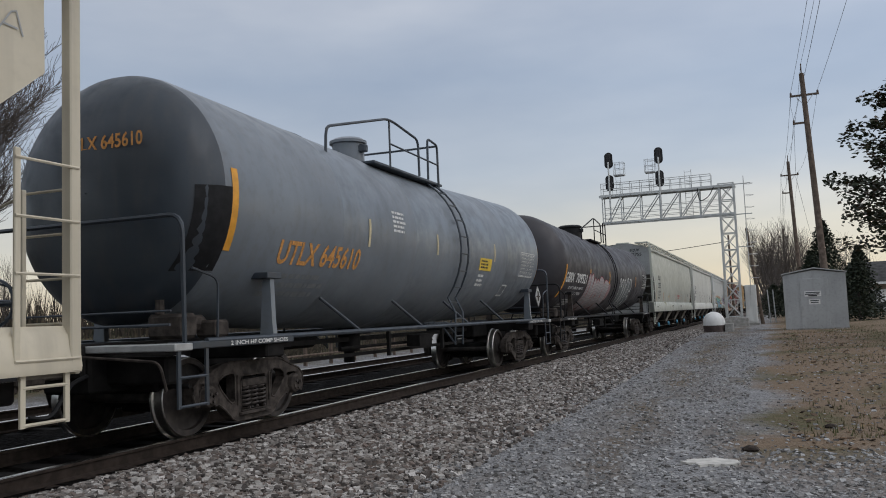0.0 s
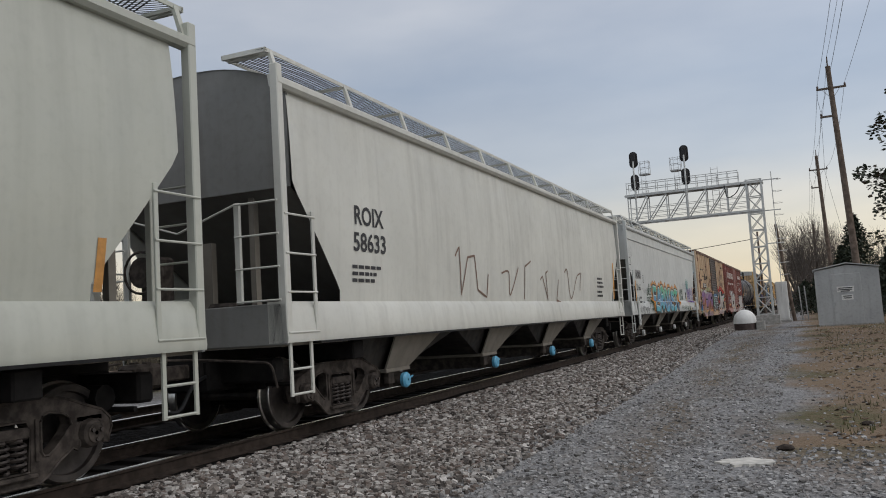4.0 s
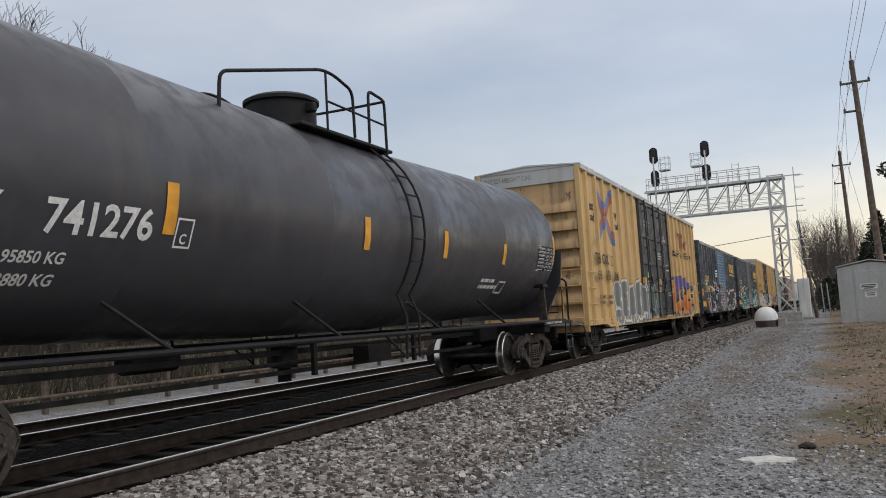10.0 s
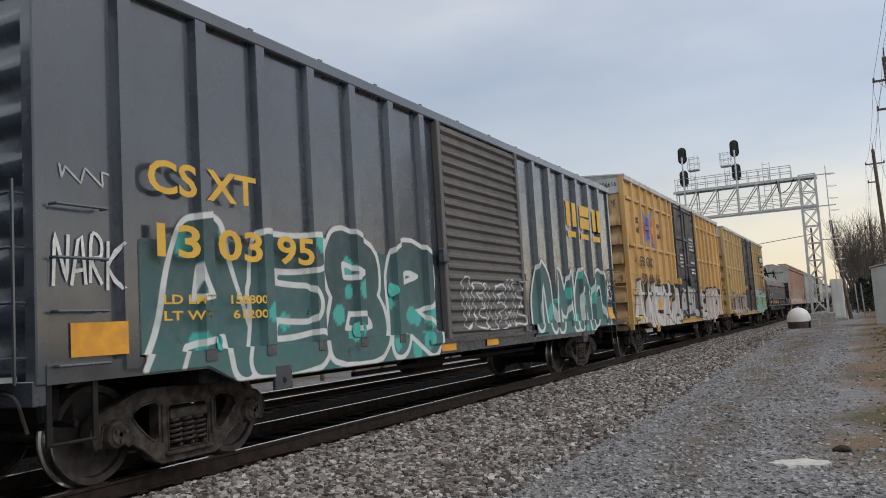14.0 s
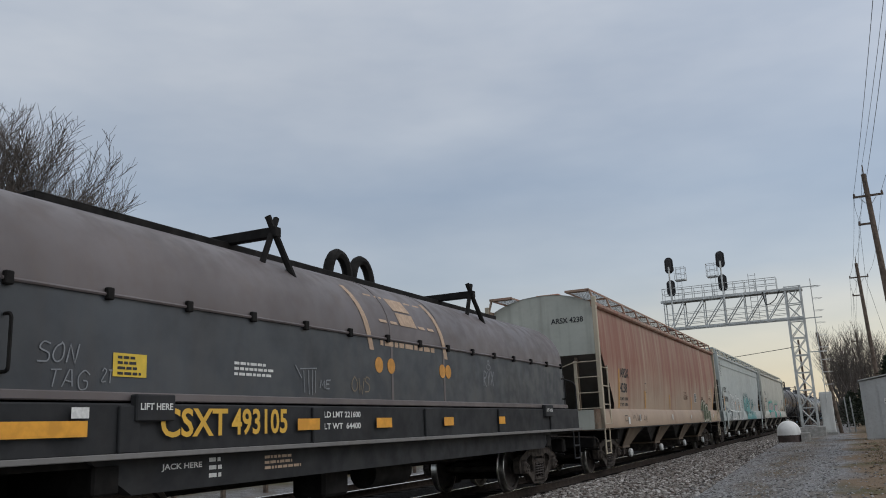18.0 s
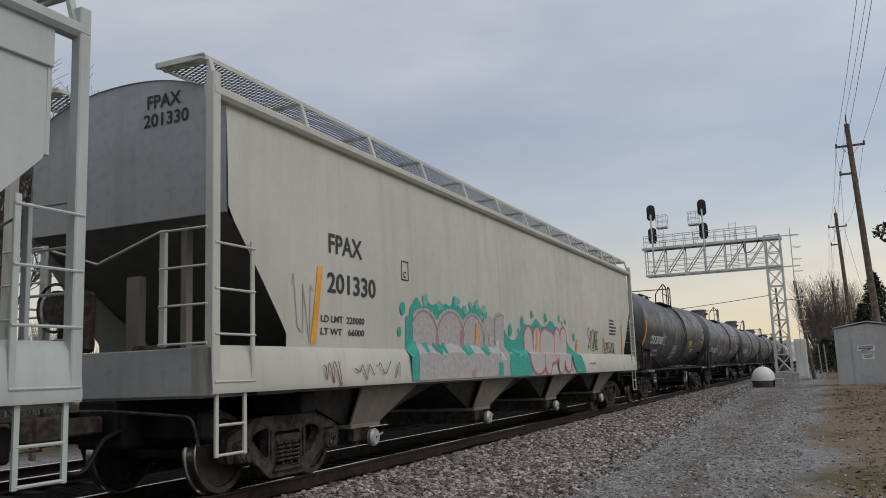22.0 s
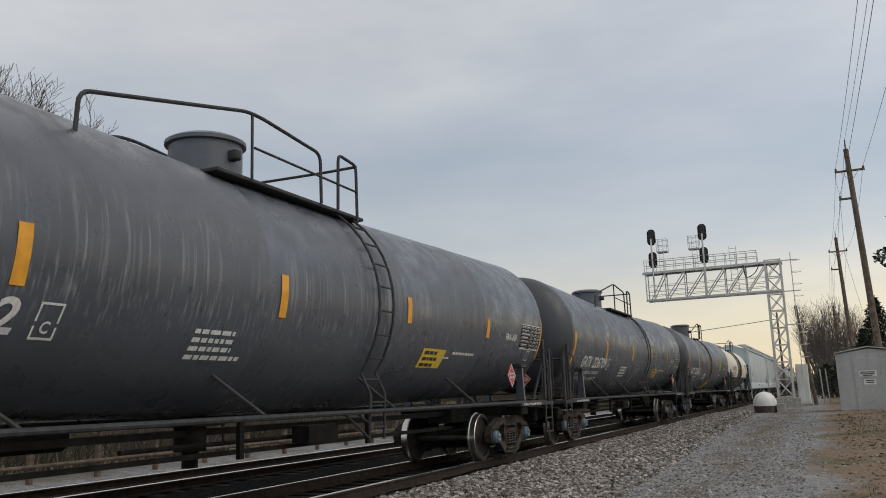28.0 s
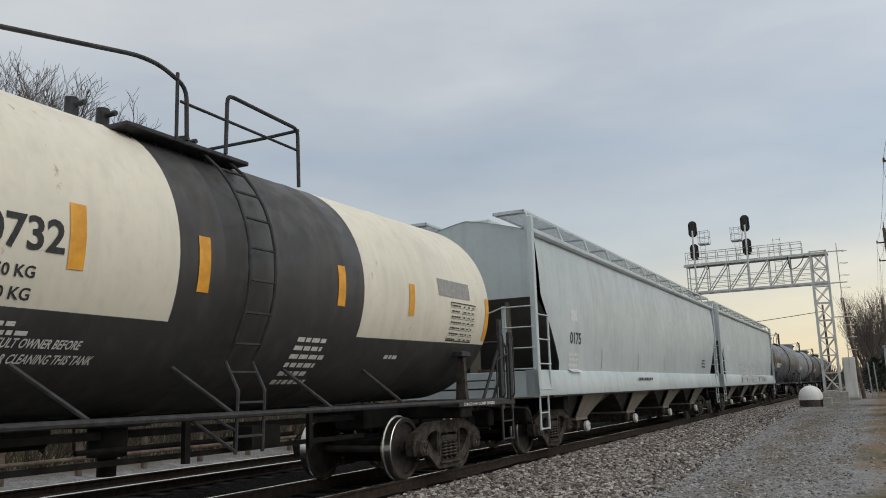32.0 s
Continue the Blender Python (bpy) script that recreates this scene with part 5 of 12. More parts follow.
def lettering(parent, text, y, z, h, width, surf, mat, eps=0.007, lean=0.0, label=""):
    """Text on a side: y to the right, z up, scaled to height h and width."""
    vs, fs = glyph_mesh(text)
    u0, u1 = min(v[0] for v in vs), max(v[0] for v in vs)
    v0, v1 = min(v[1] for v in vs), max(v[1] for v in vs)
    su, sv = width / (u1 - u0), h / (v1 - v0)
    if " " in text and h > 0.21:
        # large lettering: one part a word
        at = 0
        for word in text.split():
            at = text.index(word, at) + len(word)
            right = max(v[0] for v in glyph_mesh(text[:at])[0])
            ws = glyph_mesh(word)[0]
            a, b = min(v[0] for v in ws), max(v[0] for v in ws)
            c, d = min(v[1] for v in ws), max(v[1] for v in ws)
            ob = lettering(parent, word, y + (right - (b - a) - u0) * su, z + (c - v0) * sv, (d - c) * sv, (b - a) * su, surf, mat, eps, lean, label)
        return ob
    bm = bmesh.new()
    bv = [bm.verts.new((0, (u - u0) * su, (v - v0) * sv)) for u, v in vs]
    for f in fs:
        try:
            bm.faces.new([bv[i] for i in f])
        except ValueError:
            pass
    for c in BREAKS.get(surf, ()):
        if y < c < y + width:
            bmesh.ops.bisect_plane(bm, geom=bm.verts[:] + bm.edges[:] + bm.faces[:], plane_co=(0, c - y, 0), plane_no=(0, 1, 0))
    n = max(1, int(h / 0.14)) if surf not in BREAKS else 1
    for i in range(1, n):
        bmesh.ops.bisect_plane(bm, geom=bm.verts[:] + bm.edges[:] + bm.faces[:], plane_co=(0, 0, h * i / n), plane_no=(0, 0, 1))
    for v in bm.verts:
        yy, zz = y + v.co.y + lean * v.co.z, z + v.co.z
        v.co = (surf(yy, zz) + eps, yy, zz)
    me = bpy.data.meshes.new("lettering")
    bm.to_mesh(me)
    bm.free()
    me.materials.append(mat)
    ob = new("lettering", me)
    ob.parent = parent
    if label:
        ob["label"] = label
    return ob


def end_lettering(parent, text, x, z, h, width, y, mat):
    vs, fs = glyph_mesh(text)
    u0, u1 = min(v[0] for v in vs), max(v[0] for v in vs)
    v0, v1 = min(v[1] for v in vs), max(v[1] for v in vs)
    pts = [(x + (u - u0) * width / (u1 - u0), y, z + (v - v0) * h / (v1 - v0)) for u, v in vs]
    return part("lettering", M().add(pts, fs), mat, parent, fix=False)


def bar_rows(parent, y, z, width, rows, h, surf, mat, seed=0, eps=0.007, gap=1.9):
    """Lines of small writing, as plain bars."""
    rng = random.Random(seed * 7 + int(y * 10) + int(z * 100))
    m = M()
    for r in range(rows):
        zz, u, end = z - r * h * gap, y, y + width * rng.uniform(0.7, 1.0)
        while u < end - 0.02:
            w = min(h * rng.uniform(1.2, 3.6), end - u)
            m.add([(surf(a, b) + eps, a, b) for a, b in ((u, zz), (u + w, zz), (u + w, zz + h), (u, zz + h))], [(0, 1, 2, 3)])
            u += w + h * 0.6
    return tagged(part("small_writing", m, mat, parent, fix=False), kind="stuff")


def decal(parent, name, y0, y1, z0, z1, surf, mat, eps=0.006, label="", lean=0.0):
    nz = max(1, int((z1 - z0) / 0.12))
    ny = max(1, int((y1 - y0) / 0.14))
    rows = [[(surf(y0 + (y1 - y0) * i / ny + lean * j / nz, z0 + (z1 - z0) * j / nz) + eps, y0 + (y1 - y0) * i / ny + lean * j / nz, z0 + (z1 - z0) * j / nz) for i in range(ny + 1)] for j in range(nz + 1)]
    return part(name, M().grid(rows), mat, parent, label, fix=False)


def box_outline(parent, y0, y1, z0, z1, w, surf, mat, eps=0.007):
    m = M()
    for a, b, c, d in ((y0, y1, z0, z0 + w), (y0, y1, z1 - w, z1), (y0, y0 + w, z0 + w, z1 - w), (y1 - w, y1, z0 + w, z1 - w)):
        m.add([(surf(u, v) + eps, u, v) for u, v in ((a, c), (b, c), (b, d), (a, d))], [(0, 1, 2, 3)])
    return part("plate_mark", m, mat, parent, fix=False)


def placard(parent, y, z, s, surf, number, eps=0.02):
    """A red diamond hazard placard with a white number panel."""
    x = surf(y, z) + eps
    d = part("placard", M().prism([(y - s, z), (y, z - s), (y + s, z), (y, z + s)], "x", x - 0.015, x), plain("placard_red", (0.45, 0.05, 0.05), 0.4), parent, "red diamond hazard placard")
    rim = M()
    for r0, r1 in ((0.93, 0.84),):
        for k in range(4):
            a0, a1 = math.pi / 2 * k, math.pi / 2 * (k + 1)
            q = [(x + 0.003, y + s * r * math.cos(a), z + s * r * math.sin(a)) for r, a in ((r0, a0), (r0, a1), (r1, a1), (r1, a0))]
            rim.add(q, [(0, 1, 2, 3)])
    part("rim", rim, WHITE, d, fix=False)
    part("number_panel", M().box(x, x + 0.004, y - s * 0.52, y + s * 0.52, z - s * 0.2, z + s * 0.2), WHITE, d)
    lettering(d, number, y - s * 0.42, z - s * 0.14, s * 0.28, s * 0.84, lambda a, b: x + 0.005, DARKINK, 0.002)


def spray_material(name, ink, halo, drop=None, shine=None, keep=0.35):
    """Layers of spray paint: halo, drop shade, fill, outline and highlight, worn through in places."""
    m, t, b = shader(name, 0.6)
    li = t.links.new

    def attr(key):
        a = t.nodes.new("ShaderNodeAttribute")
        a.attribute_name = key
        return a

    def step(sock, width=0.006):
        r = node(t, "ShaderNodeMapRange", {1: -width, 2: width, 3: 0.0, 4: 1.0})
        li(sock, r.inputs[0])
        return r.outputs[0]

    tint = attr("tint")
    col = halo or (0.3, 0.3, 0.3)
    if drop:
        col = mixed(t, step(attr("drop").outputs["Fac"], 0.008), col, drop)
    col = mixed(t, step(attr("body").outputs["Fac"]), col, tint.outputs["Color"])
    if shine:
        col = mixed(t, step(attr("shine").outputs["Fac"], 0.008), col, shine)
    col = mixed(t, step(attr("ink").outputs["Fac"]), col, ink)
    col = mixed(t, times(t, noisy(t, 6.0, 6, lo=0.45, hi=0.8), 0.3), col, (0.2, 0.19, 0.18))
    li(col, b.inputs["Base Color"])
    clear = t.nodes.new("ShaderNodeBsdfTransparent")
    mx = t.nodes.new("ShaderNodeMixShader")
    wear = node(t, "ShaderNodeMath", operation="MULTIPLY")
    li(step(attr("mask").outputs["Fac"], 0.03 if halo else 0.012), wear.inputs[0])
    r = node(t, "ShaderNodeMapRange", {1: 0.0, 2: 0.25, 3: keep, 4: min(1.0, keep + 0.65)})
    li(noisy(t, 3.5, 8, lo=0.2, hi=0.75), r.inputs[0])
    li(r.outputs[0], wear.inputs[1])
    li(wear.outputs[0], mx.inputs[0])
    li(clear.outputs[0], mx.inputs[1])
    li(b.outputs[0], mx.inputs[2])
    li(mx.outputs[0], t.nodes["Material Output"].inputs[0])
    return m


def stroke_distance(py, pz, pts):
    d = np.full(py.shape, 9.0)
    for (a, b), (c, e) in zip(pts, pts[1:]):
        vy, vz = c - a, e - b
        q = np.clip(((py - a) * vy + (pz - b) * vz) / max(1e-9, vy * vy + vz * vz), 0, 1)
        d = np.minimum(d, np.hypot(py - a - q * vy, pz - b - q * vz))
    return d


# block letters as strokes in a unit box
ALPHABET = {
    "A": [[(0.05, 0), (0.42, 1), (0.6, 1), (0.95, 0)], [(0.22, 0.34), (0.78, 0.34)]],
    "B": [[(0.6, 0.54), (0.15, 0.52), (0.12, 1), (0.7, 0.96), (0.8, 0.74), (0.6, 0.54), (0.92, 0.34), (0.85, 0.06), (0.1, 0), (0.13, 0.5)]],
    "C": [[(0.9, 0.88), (0.45, 1), (0.1, 0.65), (0.12, 0.3), (0.45, 0), (0.92, 0.1)]],
    "D": [[(0.1, 0), (0.1, 1), (0.62, 0.95), (0.92, 0.55), (0.8, 0.15), (0.45, 0), (0.1, 0)]],
    "E": [[(0.9, 1), (0.1, 0.97), (0.1, 0), (0.92, 0.02)], [(0.1, 0.5), (0.72, 0.52)]],
    "F": [[(0.15, 0), (0.15, 1), (0.85, 1)], [(0.15, 0.52), (0.7, 0.52)]],
    "G": [[(0.9, 0.86), (0.48, 1), (0.12, 0.7), (0.1, 0.3), (0.45, 0), (0.9, 0.1), (0.92, 0.44), (0.55, 0.44)]],
    "H": [[(0.1, 0), (0.14, 1)], [(0.9, 0), (0.86, 1)], [(0.12, 0.46), (0.88, 0.5)]],
    "I": [[(0.5, 0), (0.5, 1)]],
    "K": [[(0.12, 0), (0.12, 1)], [(0.9, 1), (0.15, 0.46), (0.92, 0)]],
    "L": [[(0.12, 1), (0.1, 0.02), (0.92, 0)]],
    "M": [[(0.06, 0), (0.14, 1), (0.5, 0.35), (0.86, 1), (0.94, 0)]],
    "N": [[(0.1, 0), (0.1, 1), (0.88, 0), (0.9, 1)]],
    "O": [[(0.5, 1), (0.12, 0.75), (0.1, 0.25), (0.5, 0), (0.9, 0.25), (0.88, 0.75), (0.5, 1)]],
    "P": [[(0.1, 0), (0.14, 1), (0.8, 0.92), (0.85, 0.6), (0.15, 0.44)]],
    "Q": [[(0.5, 1), (0.12, 0.75), (0.1, 0.25), (0.5, 0), (0.9, 0.25), (0.88, 0.75), (0.5, 1)], [(0.6, 0.3), (1.0, -0.15)]],
    "R": [[(0.1, 0), (0.12, 1), (0.78, 0.92), (0.8, 0.6), (0.14, 0.46), (0.92, 0)]],
    "S": [[(0.9, 0.9), (0.3, 1), (0.1, 0.72), (0.85, 0.42), (0.8, 0.06), (0.08, 0.04)]],
    "T": [[(0.5, 0), (0.5, 1)], [(0.04, 0.95), (0.96, 1)]],
    "U": [[(0.12, 1), (0.14, 0.2), (0.5, 0), (0.86, 0.2), (0.88, 1)]],
    "V": [[(0.06, 1), (0.45, 0), (0.58, 0), (0.94, 1)]],
    "W": [[(0.05, 1), (0.25, 0), (0.5, 0.6), (0.75, 0), (0.95, 1)]],
    "X": [[(0.08, 0), (0.92, 1)], [(0.08, 1), (0.92, 0)]],
    "Y": [[(0.5, 0), (0.5, 0.45), (0.08, 1)], [(0.5, 0.45), (0.92, 1)]],
    "Z": [[(0.08, 1), (0.92, 0.97), (0.1, 0.04), (0.95, 0)]],
    "n": [[(0.08, 0), (0.14, 0.7), (0.5, 1), (0.86, 0.7), (0.92, 0)]],
    "i": [[(0.5, 0), (0.5, 0.6)], [(0.5, 0.95), (0.52, 1)]],
    "0": [[(0.5, 1), (0.12, 0.7), (0.12, 0.3), (0.5, 0), (0.88, 0.3), (0.88, 0.7), (0.5, 1)]],
    "1": [[(0.3, 0.8), (0.5, 1), (0.5, 0)]],
    "2": [[(0.1, 0.8), (0.5, 1), (0.85, 0.75), (0.1, 0), (0.92, 0)]],
    "3": [[(0.1, 0.95), (0.8, 0.92), (0.4, 0.55), (0.88, 0.3), (0.5, 0), (0.1, 0.1)]],
    "4": [[(0.7, 0), (0.7, 1), (0.08, 0.35), (0.95, 0.35)]],
    "8": [[(0.5, 0.52), (0.15, 0.75), (0.5, 1), (0.85, 0.75), (0.5, 0.52), (0.1, 0.25), (0.5, 0), (0.9, 0.25), (0.5, 0.52)]],
}
FEET, BREAKS, LEVELS = {}, {}, {}


CURVED = "BCDGOPQRSUn0238"


def bowed(pts, steps=4):
    """A stroke drawn as one smooth curve through its points."""
    out = []
    for a, b, c, d in zip([pts[0]] + pts, pts, pts[1:], pts[2:] + [pts[-1]]):
        for q in range(steps):
            u = q / steps
            out.append(tuple(0.5 * (2 * b[k] + (c[k] - a[k]) * u + (2 * a[k] - 5 * b[k] + 4 * c[k] - d[k]) * u * u + (3 * b[k] - a[k] - 3 * c[k] + d[k]) * u ** 3) for k in (0, 1)))
    return out + [pts[-1]]


def spray(parent, y0, y1, z0, z1, surf, mat, fills, seed, word="OSAR", fat=0.15, line=0.035, halo=0.0, spots=None, cell=0.036, eps=0.012, wild=0.04, label="spray-painted graffiti in fat outlined letters",
          under=None, drop=(0.0, 0.0), flame=0.0, shine=0.0, cloud=0.0, tilt=0.0, spot_r=(0.03, 0.08), rungs=0.0):
    """A spray-painted piece: overlapping fat letters with an outline, held as distances on a fine grid that follows the side."""
    rng = random.Random(seed)
    n = len(word)
    H, W = z1 - z0, (y1 - y0) / n
    fatm = fat * min(H, W * 1.3)
    pad = fatm * 0.5 + line + halo + cloud + 0.04
    lo, hi = y0 - pad - max(0, -drop[0]), y1 + pad
    ys = np.array(sorted(set(np.arange(lo, hi, cell).round(4)) | {round(b, 4) for b in BREAKS.get(surf, ()) if lo < b < hi}))
    zlo, zhi = z0 - 0.03 + min(0, drop[1]), z1 + pad
    zs = np.array(sorted(set(np.arange(zlo, zhi, cell).round(4)) | {round(b, 4) for b in LEVELS.get(surf, ()) if zlo < b < zhi}))
    gy, gz = np.meshgrid(ys, zs)
    jy, jz = 0.03 * np.sin(gz * 5 + seed) + 0.02 * np.sin(gy * 7 + 1), 0.03 * np.sin(gy * 3.1 + seed)
    wob_y, wob_z = gy + jy, gz + jz
    body, ink, shade, glint = (np.full(gy.shape, -9.0) for _ in range(4))
    which = np.zeros(gy.shape)
    for i, ch in enumerate(word):
        w, ox, oz = W * rng.uniform(1.0, 1.12), y0 + i * W, rng.uniform(-0.02, 0.03) * H
        hh = H * rng.uniform(0.92, 1.0) + tilt * (i / max(1, n - 1))
        sl = rng.uniform(-0.06, 0.10)
        r = fatm * rng.uniform(0.92, 1.1)
        d, ds = np.full(gy.shape, 9.0), np.full(gy.shape, 9.0)
        for st in ALPHABET[ch]:
            pts = [(ox + r * 0.7 + (w - r * 1.4) * (u + sl * (v - 0.5)) + rng.uniform(-wild, wild) * w, z0 + r * 0.9 + oz + (hh - r * 1.8) * v + rng.uniform(-wild, wild) * H * 0.7) for u, v in st]
            pts = bowed(pts) if ch in CURVED else pts
            d = np.minimum(d, stroke_distance(wob_y, wob_z, pts))
            if drop != (0.0, 0.0):
                ds = np.minimum(ds, stroke_distance(wob_y - drop[0], wob_z - drop[1], pts))
        di = r - d
        ink = np.maximum(np.minimum(ink, -di), line - np.abs(di))
        glint = np.minimum(glint, -di)
        if shine:
            up = np.gradient(di, axis=0)
            glint = np.maximum(glint, np.where(up < 0, shine - np.abs(di - line - shine * 1.1), -1.0))
        shade = np.maximum(shade, r + line - ds)
        which = np.where(di > 0, i, which)
        body = np.maximum(body, di)
    lick = 1.0 + flame * (np.sin(gy * 11 + 1.3 * np.sin(gy * 3 + seed)) * 0.6 + np.sin(gy * 5.3 + seed) * 0.4) if flame else 1.0
    mask = np.maximum(body, ink) + halo * lick * (np.clip((gz - z0) / H, 0.15, 1) if flame else 1)
    if drop != (0.0, 0.0):
        mask = np.maximum(mask, shade)
    if cloud:
        for k in range(int((y1 - y0) / (cloud * 0.85)) + 1):
            cy = y0 + k * cloud * 0.85 + rng.uniform(-0.05, 0.05)
            top = z1 - H * 0.14 * (2 * (cy - y0) / (y1 - y0) - 0.8) ** 2 * 2
            mask = np.maximum(mask, cloud * rng.uniform(0.7, 1.1) - np.hypot(gy - cy, gz - top + cloud * 0.4))
    if under:
        band = np.minimum(np.minimum(gz - under[0], under[1] + 0.05 * np.sin(gy * 4) - gz), np.minimum(gy - y0, y1 - gy))
        mask = np.maximum(mask, band)
        body = np.maximum(body, np.where(ink > 0, -9.0, band))
    foot = FEET.get(surf)
    if foot:
        # no paint below the lower edge of the side
        mask = np.minimum(mask, gz - np.array([foot(q) for q in ys])[None, :])
    tint = np.zeros((*gy.shape, 4))
    tint[..., 3] = 1
    f = np.array(fills)
    u = np.clip((gz - z0) / H + 0.18 * np.sin(gy * 2.3 + seed) + (0.17 * which) % 0.35 - 0.1, 0, 0.999) * (len(f) - 1)
    i0 = np.floor(u).astype(int)
    fr = (u - i0)[..., None]
    tint[..., :3] = f[i0] * (1 - fr) + f[np.minimum(i0 + 1, len(f) - 1)] * fr
    if rungs:
        tint[..., :3] *= (1 - rungs * (np.sin(gz * 62 + 2 * np.sin(gy * 5)) > 0.2))[..., None]
    if spots is not None:
        for _ in range(n * 5):
            cy, cz, r = rng.uniform(y0, y1), rng.uniform(z0, z1), rng.uniform(*spot_r)
            tint[np.hypot(gy - cy, gz - cz) < r, :3] = spots
    ny = len(ys)
    vs = [(surf(float(a), float(b)) + eps, float(a), float(b)) for a, b in zip(gy.ravel(), gz.ravel())]
    mk = mask
    keep = np.maximum(np.maximum(mk[:-1, :-1], mk[1:, :-1]), np.maximum(mk[:-1, 1:], mk[1:, 1:])) > -0.03
    j, i = np.nonzero(keep)
    base = j * ny + i
    me = bpy.data.meshes.new("graffiti")
    me.from_pydata(vs, [], np.stack([base, base + 1, base + ny + 1, base + ny], 1).tolist())
    for key, arr in (("body", body), ("ink", ink), ("mask", mask), ("drop", shade), ("shine", glint)):
        me.attributes.new(key, "FLOAT", "POINT").data.foreach_set("value", arr.ravel().astype(np.float32))
    me.attributes.new("tint", "FLOAT_COLOR", "POINT").data.foreach_set("color", tint.ravel().astype(np.float32))
    me.materials.append(mat)
    ob = new("graffiti", me)
    ob.parent = parent
    ob["label"] = label
    return ob


def tag(parent, word, y, z, width, h, surf, mat, line=0.02, seed=1, eps=0.011, lean=0.15):
    """A quick one-line tag: hand-drawn letters of a single spray stroke."""
    rng = random.Random(seed)
    m = M()
    w = width / len(word)
    for i, ch in enumerate(word):
        if ch not in ALPHABET:
            continue
        dz = rng.uniform(-0.08, 0.08) * h
        for st in ALPHABET[ch]:
            key = [(y + w * (i + 0.05 + 0.85 * (u + lean * (v - 0.5)) + rng.uniform(-0.05, 0.05)), z + dz + h * (v + rng.uniform(-0.06, 0.06))) for u, v in st]
            key = bowed(key) if ch in CURVED else key
            pts = []
            for a, b in zip(key, key[1:]):
                k = max(1, int(math.hypot(b[0] - a[0], b[1] - a[1]) / 0.07))
                pts += [(a[0] + (b[0] - a[0]) * q / k, a[1] + (b[1] - a[1]) * q / k) for q in range(k)]
            pts.append(key[-1])
            vs, fs = [], []
            for j, p in enumerate(pts):
                a, b = pts[max(0, j - 1)], pts[min(len(pts) - 1, j + 1)]
                ty, tz = b[0] - a[0], b[1] - a[1]
                g = math.hypot(ty, tz) or 1
                for q in (-1, 1):
                    yy, zz = p[0] - q * line * tz / g, p[1] + q * line * ty / g
                    vs.append((surf(yy, zz) + eps, yy, zz))
                if j:
                    fs.append((2 * j - 2, 2 * j - 1, 2 * j + 1, 2 * j))
            m.add(vs, fs)
    return part("tag", m, mat, parent, "quick one-line sprayed tag", fix=False)


def fan(parent, y, z, r, surf, mat, seed):
    """Short tapering strokes thrown out from one point."""
    rng = random.Random(seed)
    m = M()
    for k in range(15):
        a, d0, d1, w = rng.uniform(0, 6.283), r * rng.uniform(0.15, 0.5), r * rng.uniform(0.55, 1.0), rng.uniform(0.006, 0.02)
        c, q = math.cos(a), math.sin(a) * 0.75
        pts = ((y + c * d0, z + q * d0), (y + c * (d0 + d1) / 2 - q * w, z + q * (d0 + d1) / 2 + c * w), (y + c * d1, z + q * d1), (y + c * (d0 + d1) / 2 + q * w, z + q * (d0 + d1) / 2 - c * w))
        m.add([(surf(u, v) + 0.018, u, v) for u, v in pts], [(0, 1, 2, 3)])
    return tagged(part("fan_strokes", m, mat, parent, "dark spray strokes fanning out", fix=False), kind="stuff")


def blobs(parent, places, surf, mat, eps=0.014, name="paint_blob", ragged=0.12):
    """Rounded patches of spray paint: (y, z, half width, half height)."""
    for y, z, a, b in places:
        n = 36
        ring = []
        for q in range(n):
            c, d = math.cos(6.2832 * q / n), math.sin(6.2832 * q / n)
            g = 1 + ragged * noise.noise((c * 1.6 + y, d * 1.6 + z, 3))
            ring.append((y + a * g * c, z + b * g * d))
        rings = [[(y + (u - y) * k, z + (v - z) * k) for u, v in ring] for k in (0.02, 0.4, 0.75, 1.0)]
        part(name, M().grid([[(surf(u, v) + eps, u, v) for u, v in r + r[:1]] for r in rings]), mat, parent, "rounded patch of spray paint", fix=False)


